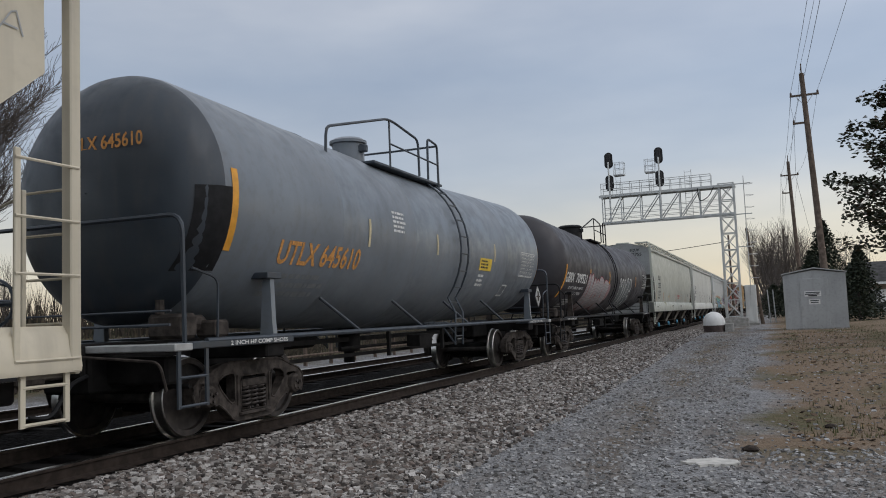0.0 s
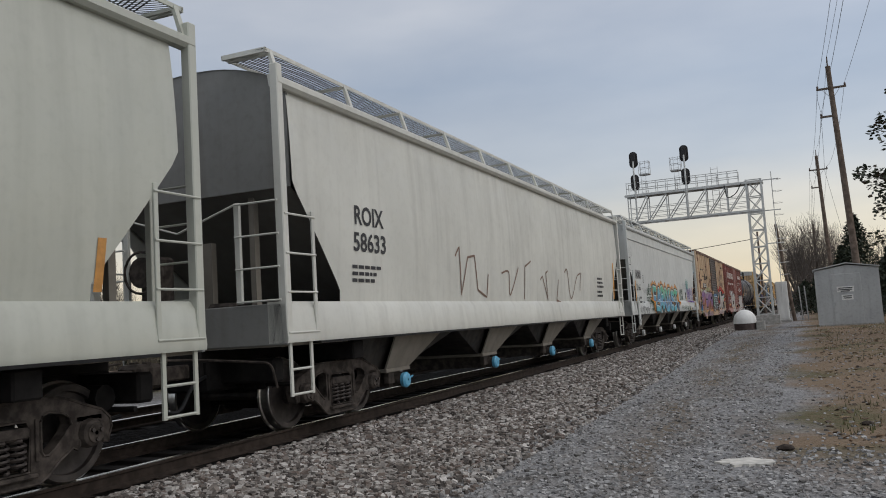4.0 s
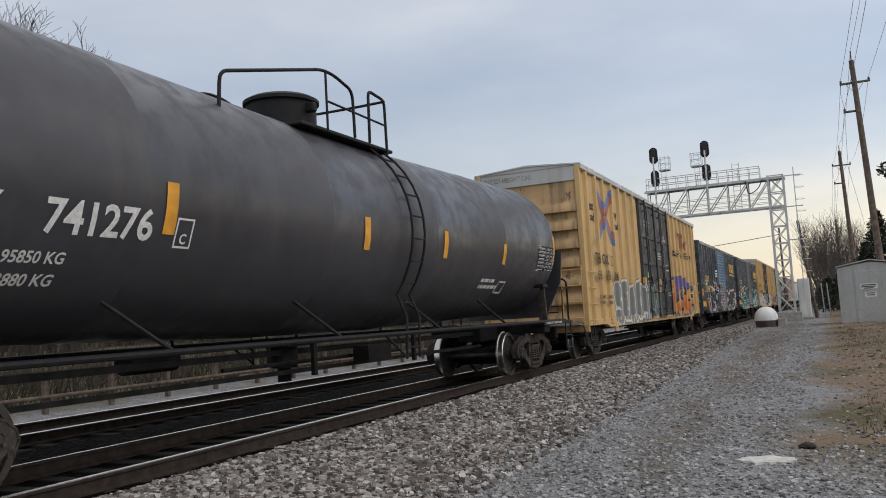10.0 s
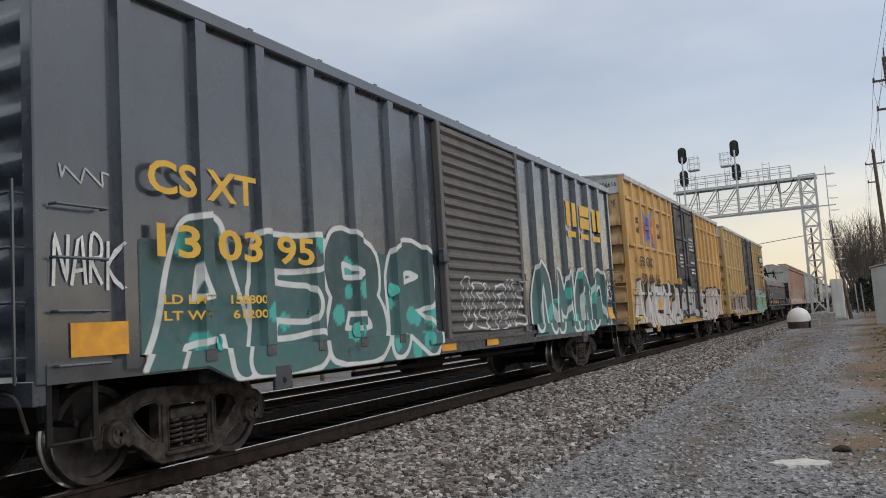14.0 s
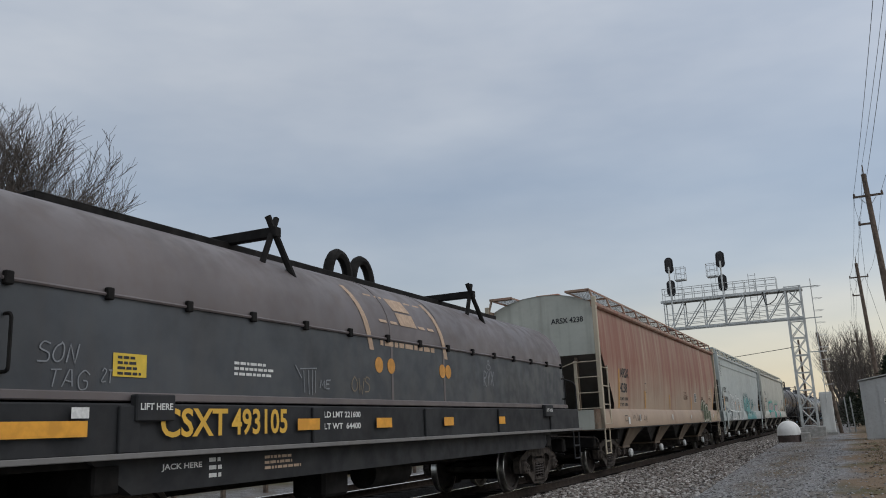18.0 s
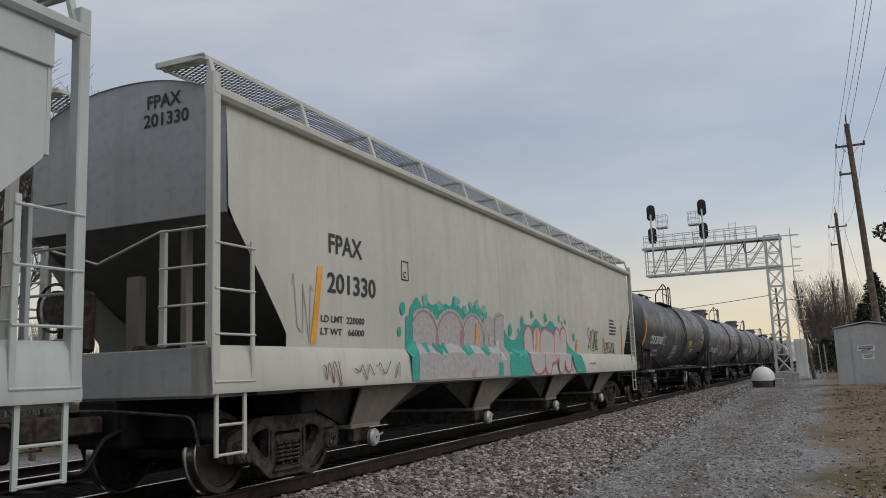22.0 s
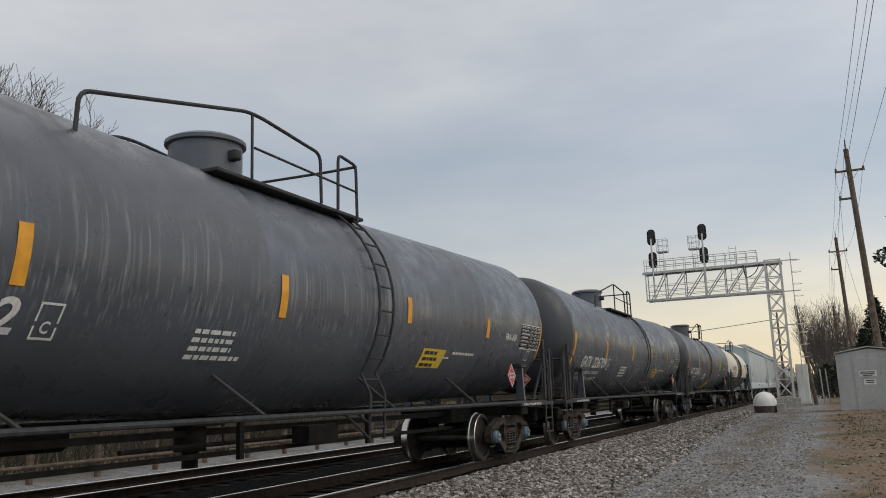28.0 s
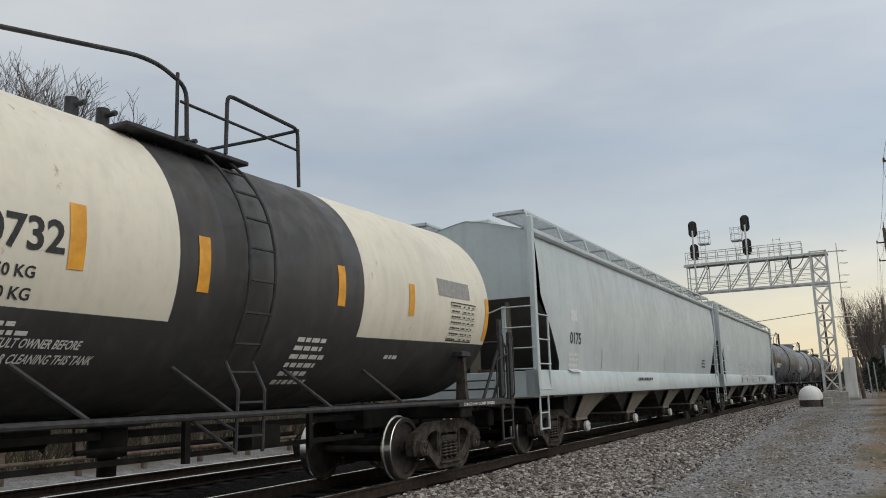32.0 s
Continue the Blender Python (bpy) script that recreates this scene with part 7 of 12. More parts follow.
# ---- covered hoppers ----
def hopper(s_left, L, label, side_mat, end_mat=None, slope_mat=None, bulge=0.07, sill=(1.14, 1.64), eave=4.34, crown=4.76, flat_top=False, bays=4, cap=None, under_mat=None, post_mat=None, wheelcap=None, seam=False, cut=(3.1, 1.8, 1.42), jack=None, trim_mat=None):
    car = start_car("covered_hopper", s_left, L, label, "covered hopper", 2.0, wheelcap)
    end_mat = end_mat or side_mat
    post_mat = post_mat or side_mat
    under_mat = under_mat or side_mat
    trim_mat = trim_mat or side_mat
    cap = cap or PALECAP
    slope_mat = slope_mat or SLOPE_SHADE
    zb = sill[1]

    def surf(y, z):
        u = (z - zb) / (eave - zb)
        return 1.47 + bulge * math.sin(math.pi * min(1, max(0, u))) ** 0.8

    zcut, zcb, ycut = cut
    zs = [zb - 0.05] + [zb + (eave - zb) * i / 18 for i in range(1, 19)]

    def edge(z):
        return 0.32 if z >= zcut else 0.32 + (ycut - 0.32) * min(1, (zcut - z) / (zcut - zcb))

    for s in (1, -1):
        rows = []
        for z in zs:
            a = edge(z)
            rows.append([(s * surf(0, z), a + (L - 2 * a) * i / 30, z) for i in range(31)])
        part("side_sheet", M().grid(rows, flip=s < 0), side_mat, car, sharp=40, fix=False)
        if seam:
            part("upper_side_panel", M().box(*sorted((s * (surf(0, eave) - 0.01), s * (surf(0, eave) + 0.035))), 0.32, L - 0.32, eave - 0.40, eave - 0.05, 0.008), trim_mat, car)
        prof = [(s * 1.44, eave - 0.06), (s * 1.54, eave - 0.06), (s * 1.58, eave - 0.02), (s * 1.58, eave + 0.05), (s * 1.52, eave + 0.09), (s * 1.42, eave + 0.09)]
        part("top_chord", M().prism(prof, "y", 0.02, L - 0.02), trim_mat, car, "rolled top chord")
        prof = [(s * 1.30, sill[0]), (s * 1.57, sill[0]), (s * 1.58, sill[0] + 0.05), (s * 1.54, zb - 0.09), (s * 1.48, zb), (s * 1.3, zb)]
        part("side_sill", M().prism(prof, "y", 0.0, L), side_mat, car, "deep side sill")
        part("sill_lip", M().box(*sorted((s * 1.40, s * 1.60)), 0.7, L - 0.7, sill[0] - 0.03, sill[0]), BLACK, car)
    for jack in (jack, L - jack) if jack else ():
        pts = [(jack - 0.17, 0.80), (jack - 0.08, 0.74), (jack + 0.08, 0.74), (jack + 0.17, 0.80), (jack + 0.17, 1.80), (jack + 0.08, 1.88), (jack - 0.08, 1.88), (jack - 0.17, 1.80)]
        j = part("jacking_plate", M().prism(pts, "x", 1.585, 1.615), side_mat, car, "upright jacking plate with two holes")
        for z in (0.9, 1.72):
            part("hole", M().prism([(jack + 0.06 * math.cos(a), z + 0.08 * math.sin(a)) for a in [6.2832 * i / 14 for i in range(14)]], "x", 1.614, 1.618), BLACK, j)
    # roof, end walls and slope sheets
    arch = [(-1.48 + 2.96 * i / 16, crown - (crown - eave - 0.06) * abs(-1 + 2 * i / 16) ** (1.2 if flat_top else 2.3)) for i in range(17)]
    rows = [[(x, y, z) for x, z in arch] for y in (0.30, L * 0.25, L * 0.5, L * 0.75, L - 0.30)]
    part("roof", M().grid(rows, flip=True), trim_mat, car, fix=False)
    for e, yy in ((1, 0.0), (-1, L)):
        def Y(v):
            return yy + e * v

        zw = zcut - 0.02
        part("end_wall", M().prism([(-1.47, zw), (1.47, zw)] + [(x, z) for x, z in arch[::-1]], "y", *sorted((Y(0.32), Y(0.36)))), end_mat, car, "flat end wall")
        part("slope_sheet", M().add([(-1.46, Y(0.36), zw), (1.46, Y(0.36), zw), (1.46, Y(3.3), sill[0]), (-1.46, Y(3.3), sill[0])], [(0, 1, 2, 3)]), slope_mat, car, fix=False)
        part("shear_plate", M().box(-1.46, 1.46, *sorted((Y(0.02), Y(1.6))), sill[0] - 0.04, sill[0] + 0.02), under_mat, car)
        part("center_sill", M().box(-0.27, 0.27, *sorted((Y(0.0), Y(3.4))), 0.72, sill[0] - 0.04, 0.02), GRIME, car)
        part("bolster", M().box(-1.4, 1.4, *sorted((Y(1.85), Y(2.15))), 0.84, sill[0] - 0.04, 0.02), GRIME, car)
        part("end_sill", M().box(-1.56, 1.56, *sorted((Y(0.0), Y(0.06))), sill[0] - 0.02, zb - 0.02, 0.01), end_mat, car)
        for s in (1, -1):
            part("corner_post", M().box(*sorted((s * 1.46, s * 1.575)), *sorted((Y(0.0), Y(0.12))), sill[0], eave + 0.22 if not flat_top else eave + 0.3, 0.012), post_mat, car)
            part("end_post", M().box(*sorted((s * 0.85, s * 0.93)), *sorted((Y(0.0), Y(0.05))), zb, zb + 1.25, 0.006), post_mat, car)
            lad = part("side_ladder", M().box(*sorted((s * 1.545, s * 1.575)), *sorted((Y(0.64), Y(0.70))), sill[0] + 0.05, 2.78, 0.006), post_mat, car, "ladder of flat bar and round rungs")
            for z in (sill[0] + 0.12, 1.75, 2.22, 2.70):
                part("rung", M().cyl((s * 1.575, Y(0.03), z), (s * 1.575, Y(0.70), z), 0.014, 6), post_mat, lad)
            for z in (zb + 0.02, zb + 0.42, zb + 0.82, zb + 1.22):
                part("end_rung", M().cyl((s * 0.88, Y(-0.03), z), (s * 1.52, Y(-0.03), z), 0.014, 6), post_mat, car)
            st = M()
            for q in (0.12, 0.58):
                st.box(s * 1.52 - 0.012, s * 1.52 + 0.012, *sorted((Y(q - 0.025), Y(q + 0.025))), 0.50, sill[0])
            for z in (0.52, 0.82):
                st.cyl((s * 1.52, Y(0.12), z), (s * 1.52, Y(0.58), z), 0.016, 6)
            part("step", st, post_mat, car, "hanging sill step")
            part("crossover_bar", M().cyl((s * 0.88, Y(-0.03), zb + 1.22), (0, Y(-0.03), zb + 0.95), 0.014, 6), post_mat, car)
        part("slope_post", M().box(-0.1, 0.1, *sorted((Y(0.5), Y(0.6))), sill[0], 2.5).box(0.75, 0.83, *sorted((Y(0.45), Y(0.55))), sill[0], zw), under_mat, car)
    part("brake_stand", M().box(-0.75, -0.35, 0.08, 0.32, zb, zb + 0.7, 0.04).cyl((-0.55, 0.1, zb + 0.5), (-0.55, -0.1, zb + 0.5), 0.2, 14).tube([(-0.55 + 0.27 * math.cos(a), -0.1, zb + 0.5 + 0.27 * math.sin(a)) for a in [6.2832 * i / 20 for i in range(20)]], 0.018, 5, closed=True), CAST if side_mat is not under_mat else post_mat, car, "hand brake wheel and gearbox")
    part("brake_valve", M().box(0.1, 0.5, 0.35, 0.6, zb - 0.35, zb + 0.05, 0.04).cyl((0.3, 0.6, zb - 0.1), (0.3, 0.95, zb - 0.1), 0.13, 12), CAST, car)
    # hopper bays with their outlet gates
    pitch = (L - 3.2) / bays
    for k in range(bays):
        c = L / 2 + (k - (bays - 1) / 2) * pitch
        b = M()
        t0, t1, o = c - pitch * 0.5 + 0.02, c + pitch * 0.5 - 0.02, 0.36
        top = [(-1.38, t0, sill[0]), (1.38, t0, sill[0]), (1.38, t1, sill[0]), (-1.38, t1, sill[0])]
        low = [(-1.08, c - o, 0.58), (1.08, c - o, 0.58), (1.08, c + o, 0.58), (-1.08, c + o, 0.58)]
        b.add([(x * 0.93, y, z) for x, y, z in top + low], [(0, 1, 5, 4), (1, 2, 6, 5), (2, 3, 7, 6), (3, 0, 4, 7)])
        q = part("hopper_bay", b, BAY_SHADE, car, "sloping hopper bay")
        for s in (1, -1):
            ring = [(s * 1.40, c - 0.52, sill[0]), (s * 1.40, c + 1.25, sill[0]), (s * 1.12, c + 0.38, 0.58), (s * 1.12, c - 0.42, 0.58)]
            inner = [(x - s * 0.03, y, z) for x, y, z in ring]
            part("bay_side_plate", M().add(ring + inner, [(0, 1, 2, 3), (7, 6, 5, 4), (0, 4, 5, 1), (1, 5, 6, 2), (2, 6, 7, 3), (3, 7, 4, 0)]), under_mat, q, "dusty pale bay side plate")
        part("outlet_flange", M().box(-1.14, 1.14, c - o - 0.06, c + o + 0.06, 0.54, 0.60, 0.008), under_mat, q)
        gate = M().prism([(c - 0.25, 0.54), (c + 0.25, 0.54), (c + 0.18, 0.30), (c - 0.18, 0.30)], "x", -1.05, 1.05).cyl((1.05, c + 0.02, 0.40), (1.22, c + 0.02, 0.40), 0.10, 12).box(1.02, 1.12, c - 0.32, c - 0.12, 0.36, 0.56, 0.01)
        part("outlet_gate", gate, CAST, q)
        part("outlet_cap", M().lathe([(0.115, 1.20), (0.125, 1.26), (0.10, 1.29), (0.02, 1.295)], "x", (c + 0.02, 0.40), 18), cap, q, "round outlet cap")
        part("latch_handle", M().cyl((1.22, c + 0.15, 0.40), (1.22, c + 0.34, 0.44), 0.014, 5), cap, q)
    # roof walkway of expanded metal on slanting brackets
    for s in (1, -1):
        zt = eave + 0.42
        xa, xb = s * 0.78, s * 1.40
        w = M()
        y, d = 0.05, 0.058
        nn = int((L - 0.1) / d)
        wd = abs(xb - xa)
        for i in range(nn):
            ya = 0.05 + i * d
            for sg in (1, -1):
                yb2 = ya + sg * wd * 0.42
                yb2 = min(max(yb2, 0.0), L)
                w.add([(xa, ya - 0.012, zt), (xa, ya + 0.012, zt), (xb, yb2 + 0.012, zt), (xb, yb2 - 0.012, zt)], [(0, 1, 2, 3)])
        part("walkway_grating", w, GRATE if not flat_top else GALV, car, "expanded metal roof walkway", fix=False)
        part("walkway_edge", M().box(*sorted((xb, xb + s * 0.02)), 0.0, L, zt - 0.035, zt + 0.015).box(*sorted((xa, xa - s * 0.02)), 0.0, L, zt - 0.03, zt + 0.01), trim_mat, car)
        nb = int(L / 1.75)
        for i in range(nb + 1):
            yk = 0.12 + (L - 0.24) * i / nb
            part("walkway_bracket", M().prism([(s * 1.42, zt), (s * 1.38, zt), (s * 1.48, eave + 0.07), (s * 1.53, eave + 0.07)], "y", yk - 0.035, yk + 0.035).box(*sorted((xa, xb)), yk - 0.02, yk + 0.02, zt - 0.05, zt - 0.01), trim_mat, car)
    for yy in (0.02, L - 0.02):
        for s in (1, -1):
            part("walkway_end", M().box(*sorted((s * 0.76, s * 1.42)), yy - 0.02, yy + 0.02, eave + 0.38, eave + 0.44), trim_mat, car)
    part("roof_hatch", M().box(-0.35, 0.35, 0.8, L - 0.8, crown - 0.04, crown + 0.10, 0.03), trim_mat, car, "long trough hatch cover")

    def flat(y, z):
        return 1.585 if z < zb - 0.02 else surf(y, z)

    return car, flat


# ---- boxcars ----
def post_breaks(posts, w):
    return [v for p in posts for v in (p - w / 2 - 0.032, p - w / 2, p + w / 2, p + w / 2 + 0.032)]


def boxcar(s_left, L, label, side_mat, H, posts, doors, end_mat=None, roof_mat=None, rails=(), post_w=0.15, post_d=0.085, low=0.92, belly=0.70, end_pitch=0.4, end_round=True,
           panel_ribs=False, ladder_mat=None, belly_span=(2.3, 2.3), end_top=None, wheelcap=None, side_top_mat=None, inset=2.05):
    car = start_car("boxcar", s_left, L, label, "boxcar", inset, wheelcap)
    end_mat, roof_mat, ladder_mat = end_mat or side_mat, roof_mat or side_mat, ladder_mat or side_mat
    B = 1.455
    y0, y1 = 0.10, L - 0.10
    part("side_wall", M().box(-B, B, 0.135, L - 0.135, low, H), side_mat, car, sharp=20)

    count = int((H - low) / 0.175)
    pitch = (H - low - 0.4) / (count - 1)
    door_ribs = {"plug": [low + 0.1, low + 1.0, low + 1.95, low + 2.9], "flat": [low + 0.55, low + 1.45, low + 2.35, H - 0.6], "ribbed": []}

    def on_door(y, z, a, b, kind):
        if kind == "ribbed":
            if y < a + 0.12 or y > b - 0.12:
                return B + 0.12
            q = abs(((z - low - 0.16) / pitch + 0.5) % 1.0 - 0.5) * pitch
            return B + (0.11 if q < 0.02 else 0.06 if q > 0.06 else 0.06 + 0.05 * (0.06 - q) / 0.04)
        x = B + 0.06
        if any(abs(z - q) < 0.055 for q in door_ribs[kind]):
            x = B + 0.105
        if kind == "flat" and (y < a + 0.12 or y > b - 0.12):
            x = B + 0.12
        if kind == "plug" and any(abs(y - q) < 0.055 for q in (a + 0.06, (a + b) / 2 + 0.05, b - 0.06)):
            x = max(x, B + 0.10)
        return x

    def surf(y, z):
        if z < low + 0.16:
            return B + 0.06 + (0.045 if any(a - 0.6 <= y <= b + 1.2 and z > low - 0.04 for a, b, _, _ in doors) else 0)
        for a, b, kind, _ in doors:
            if a <= y <= b:
                return on_door(y, z, a, b, kind)
        x = B
        for p in posts:
            d = abs(y - p) - post_w / 2
            if d < 0.03:
                x = max(x, B + post_d * (1 if d <= 0 else 1 - d / 0.03))
        if any(abs(z - q) < 0.045 for q in rails):
            x = max(x, B + post_d * 0.72)
        if panel_ribs:
            x = max(x, B + 0.035 - abs((z - low - 0.35 + 0.21) % 0.42 - 0.21))
        return x

    BREAKS[surf] = post_breaks(posts, post_w) + [v for a, b, _, _ in doors for v in (a, a + 0.005, b - 0.005, b, a + 0.12, b - 0.12, (a + b) / 2 - 0.01, (a + b) / 2 + 0.11)]
    LEVELS[surf] = ([low + 0.35 + 0.42 * k + e for k in range(9) for e in (-0.035, 0, 0.035)] if panel_ribs else []) + [low + 0.155, low + 0.162] + [q + e for q in rails for e in (-0.046, -0.044, 0.044, 0.046)] + [q + e for _, _, kind, _ in doors for q in door_ribs[kind] for e in (-0.056, -0.054, 0.054, 0.056)]

    def foot(y):
        q = min(y, L - y)
        return low if q < belly_span[0] - 0.4 else belly + (low - belly) * max(0.0, belly_span[0] - q) / 0.4

    FEET[surf] = foot
    for s in (1, -1):
        for p in posts:
            prof = [(s * B, p - post_w / 2 - 0.03), (s * (B + post_d), p - post_w / 2), (s * (B + post_d), p + post_w / 2), (s * B, p + post_w / 2 + 0.03)]
            m = M()
            m.prism([(x, y) for x, y in prof], "z", low + 0.05, H - 0.12)
            part("side_post", m, side_mat, car, sharp=25)
        for z in rails:
            cuts = [y0 + 0.1] + sorted(v for d in doors for v in d[:2]) + [y1 - 0.1]
            for a, b in zip(cuts[::2], cuts[1::2]):
                part("side_rail", M().box(*sorted((s * B, s * (B + post_d * 0.72))), a, b, z - 0.045, z + 0.045, 0.012), side_mat, car)
        if panel_ribs:
            edges = sorted([y0 + 0.05] + list(posts) + [v for d in doors for v in d[:2]] + [y1 - 0.05])
            for a, b in zip(edges, edges[1:]):
                mid = (a + b) / 2
                if b - a < 0.35 or any(d[0] <= mid <= d[1] for d in doors):
                    continue
                z = low + 0.35
                while z < H - 0.3:
                    part("panel_rib", M().prism([(s * B, z - 0.035), (s * (B + 0.035), z - 0.012), (s * (B + 0.035), z + 0.012), (s * B, z + 0.035)], "y", a + 0.13, b - 0.13), side_mat, car, sharp=20)
                    z += 0.42
        part("eave_rail", M().box(*sorted((s * (B - 0.02), s * (B + 0.095))), y0 - 0.05, y1 + 0.05, H - 0.13, H + 0.02, 0.015), roof_mat, car)
        a, b = belly_span
        prof = [(y0, low + 0.14), (y1, low + 0.14), (y1, low - 0.02), (L - a + 0.4, low - 0.02), (L - a, belly), (b, belly), (b - 0.4, low - 0.02), (y0, low - 0.02)]
        part("side_sill", M().prism(prof, "x", *sorted((s * (B - 0.06), s * (B + 0.055)))), side_mat, car, sharp=20)
        for yj in (b + 0.75, L - a - 0.75):
            j = part("jacking_pad", M().box(*sorted((s * (B + 0.02), s * (B + 0.075))), yj - 0.15, yj + 0.15, belly - 0.15, belly + 0.12, 0.012), side_mat, car, "bolted jacking pad with a hole")
            part("hole", M().cyl((s * (B + 0.07), yj, belly - 0.05), (s * (B + 0.079), yj, belly - 0.05), 0.035, 10), BLACK, j)
        bolts = M()
        for p in posts:
            if b + 0.1 < p < L - a - 0.1:
                for q in (-0.09, 0.09):
                    for z in (belly + 0.10, belly + 0.20):
                        bolts.box(*sorted((s * (B + 0.05), s * (B + 0.068))), p + q - 0.018, p + q + 0.018, z - 0.018, z + 0.018)
        part("sill_bolts", bolts, BLACK, car)
        for d0, d1, kind, dm in doors:
            d = part("door", M().box(*sorted((s * B, s * (B + 0.06))), d0, d1, low + 0.05, H - 0.14, 0.012), dm, car, {"ribbed": "corrugated sliding door", "plug": "plug door with vertical lock rods", "flat": "smooth panelled sliding door"}[kind], sharp=20)
            part("door_track", M().box(*sorted((s * B, s * (B + 0.10))), d0 - 0.6, d1 + 1.2, low - 0.03, low + 0.05, 0.01), ladder_mat, d)
            if kind == "ribbed":
                n = int((H - low) / 0.175)
                for i in range(n):
                    z = low + 0.16 + i * (H - low - 0.4) / (n - 1)
                    part("door_corrugation", M().prism([(s * (B + 0.06), z - 0.06), (s * (B + 0.11), z - 0.02), (s * (B + 0.11), z + 0.02), (s * (B + 0.06), z + 0.06)], "y", d0 + 0.14, d1 - 0.14), dm, d, sharp=20)
                for q in (d0, d1 - 0.11):
                    part("door_edge", M().box(*sorted((s * (B + 0.05), s * (B + 0.12))), q, q + 0.11, low + 0.03, H - 0.12, 0.012), dm, d)
            elif kind == "plug":
                for z in (low + 0.1, low + 1.0, low + 1.95, low + 2.9, H - 0.22):
                    if z < H - 0.2:
                        part("door_rib", M().box(*sorted((s * (B + 0.055), s * (B + 0.105))), d0 + 0.03, d1 - 0.03, z - 0.05, z + 0.05, 0.012), dm, d)
                for y in (d0 + 0.06, (d0 + d1) / 2 + 0.05, d1 - 0.06):
                    part("door_stile", M().box(*sorted((s * (B + 0.055), s * (B + 0.10))), y - 0.05, y + 0.05, low + 0.06, H - 0.15, 0.01), dm, d)
                for y in (d0 + (d1 - d0) * 0.28, d0 + (d1 - d0) * 0.86):
                    rod = M().cyl((s * (B + 0.14), y, low), (s * (B + 0.14), y, H - 0.1), 0.028, 8)
                    for z in (low + 0.3, low + 1.4, low + 2.5, H - 0.5):
                        rod.box(*sorted((s * (B + 0.08), s * (B + 0.17))), y - 0.05, y + 0.05, z - 0.03, z + 0.03)
                    part("lock_rod", rod, dm, d)
                part("lock_gear", M().lathe([(0.05, s * (B + 0.10)), (0.16, s * (B + 0.13)), (0.16, s * (B + 0.16)), (0.03, s * (B + 0.18))], "x", ((d0 + d1) / 2, low + 1.35), 16), dm, d)
            else:
                for z in (low + 0.55, low + 1.45, low + 2.35, H - 0.6):
                    part("door_rib", M().box(*sorted((s * (B + 0.055), s * (B + 0.095))), d0 + 0.04, d1 - 0.04, z - 0.04, z + 0.04, 0.012), dm, d)
                for q in (d0, d1 - 0.12):
                    part("door_edge", M().box(*sorted((s * (B + 0.05), s * (B + 0.12))), q, q + 0.12, low + 0.02, H - 0.12, 0.012), dm, d)
            part("door_handle", M().cyl((s * (B + 0.16), d1 - 0.5, low + 0.95), (s * (B + 0.16), d1 - 0.15, low + 0.95), 0.025, 6), ladder_mat, d)
            part("door_latch", M().box(*sorted((s * (B + 0.06), s * (B + 0.18))), d0 - 0.12, d0 + 0.06, low + 1.2, low + 1.42, 0.02), ladder_mat, d)
            part("door_stop", M().box(*sorted((s * (B + 0.04), s * (B + 0.13))), d1 + 0.02, d1 + 0.16, low + 1.0, low + 1.12, 0.01), ladder_mat, d)
        for e, yy in ((1, 0.0), (-1, L)):
            for z in (low + 0.12, low + 0.55, low + 0.98, low + 1.41):
                ya, yb = yy + e * 0.16, yy + e * 0.66
                part("grab_iron", M().tube([(s * (B + 0.04), ya, z), (s * (B + 0.12), ya, z), (s * (B + 0.12), yb, z), (s * (B + 0.04), yb, z)], 0.014, 5), ladder_mat, car)
            rung = M()
            for z in (low + 0.2, low + 0.63, low + 1.06, low + 1.49):
                rung.tube([(s * 0.85, yy + e * 0.02, z), (s * 0.85, yy - e * 0.1, z), (s * 1.38, yy - e * 0.1, z), (s * 1.38, yy + e * 0.02, z)], 0.014, 5)
            for q in (0.84, 1.39):
                rung.cyl((s * q, yy - e * 0.09, low), (s * q, yy - e * 0.09, low + 1.6), 0.014, 5)
            part("end_ladder", rung, ladder_mat, car)
            st = M()
            for q in (0.14, 0.58):
                st.box(s * 1.47 - 0.012, s * 1.47 + 0.012, *sorted((yy + e * (q - 0.025), yy + e * (q + 0.025))), 0.5, low)
            st.cyl((s * 1.47, yy + e * 0.14, 0.51), (s * 1.47, yy + e * 0.58, 0.51), 0.017, 6)
            part("step", st, BLACK, car, "hanging sill step")
    for e, yy in ((1, 0.0), (-1, L)):
        rows = []
        hts = []
        z = low + 0.06
        stop = H - (end_top or 0.0) - 0.04
        if end_round:
            n = int((H - low) / 0.04)
            for i in range(n + 1):
                z = low + (H - low) * i / n
                ph = ((z - low) / end_pitch) % 1.0
                hts.append((z, 0.06 * math.sin(math.pi * min(1, ph / 0.62)) if ph < 0.62 else 0.0))
        else:
            # flat proud bands, sharp below and sloping back above
            hts.append((low, 0.0))
            while z + end_pitch * 0.75 < stop:
                hts += [(z, 0.0), (z + 0.012, 0.13), (z + end_pitch * 0.42, 0.12), (z + end_pitch * 0.66, 0.0)]
                z += end_pitch
            hts.append((H, 0.0))
        for z, d in hts:
            rows.append([(x, yy + e * (0.10 - (d if abs(x) < 1.36 else 0.0)), z) for x in (-1.455, -1.38, -1.3, 0, 1.3, 1.38, 1.455)])
        if end_top:
            part("upper_end_panel", M().box(-1.36, 1.36, *sorted((yy + e * 0.06, yy + e * 0.11)), H - end_top, H - 0.02, 0.01), roof_mat, car, "pale upper end panel")
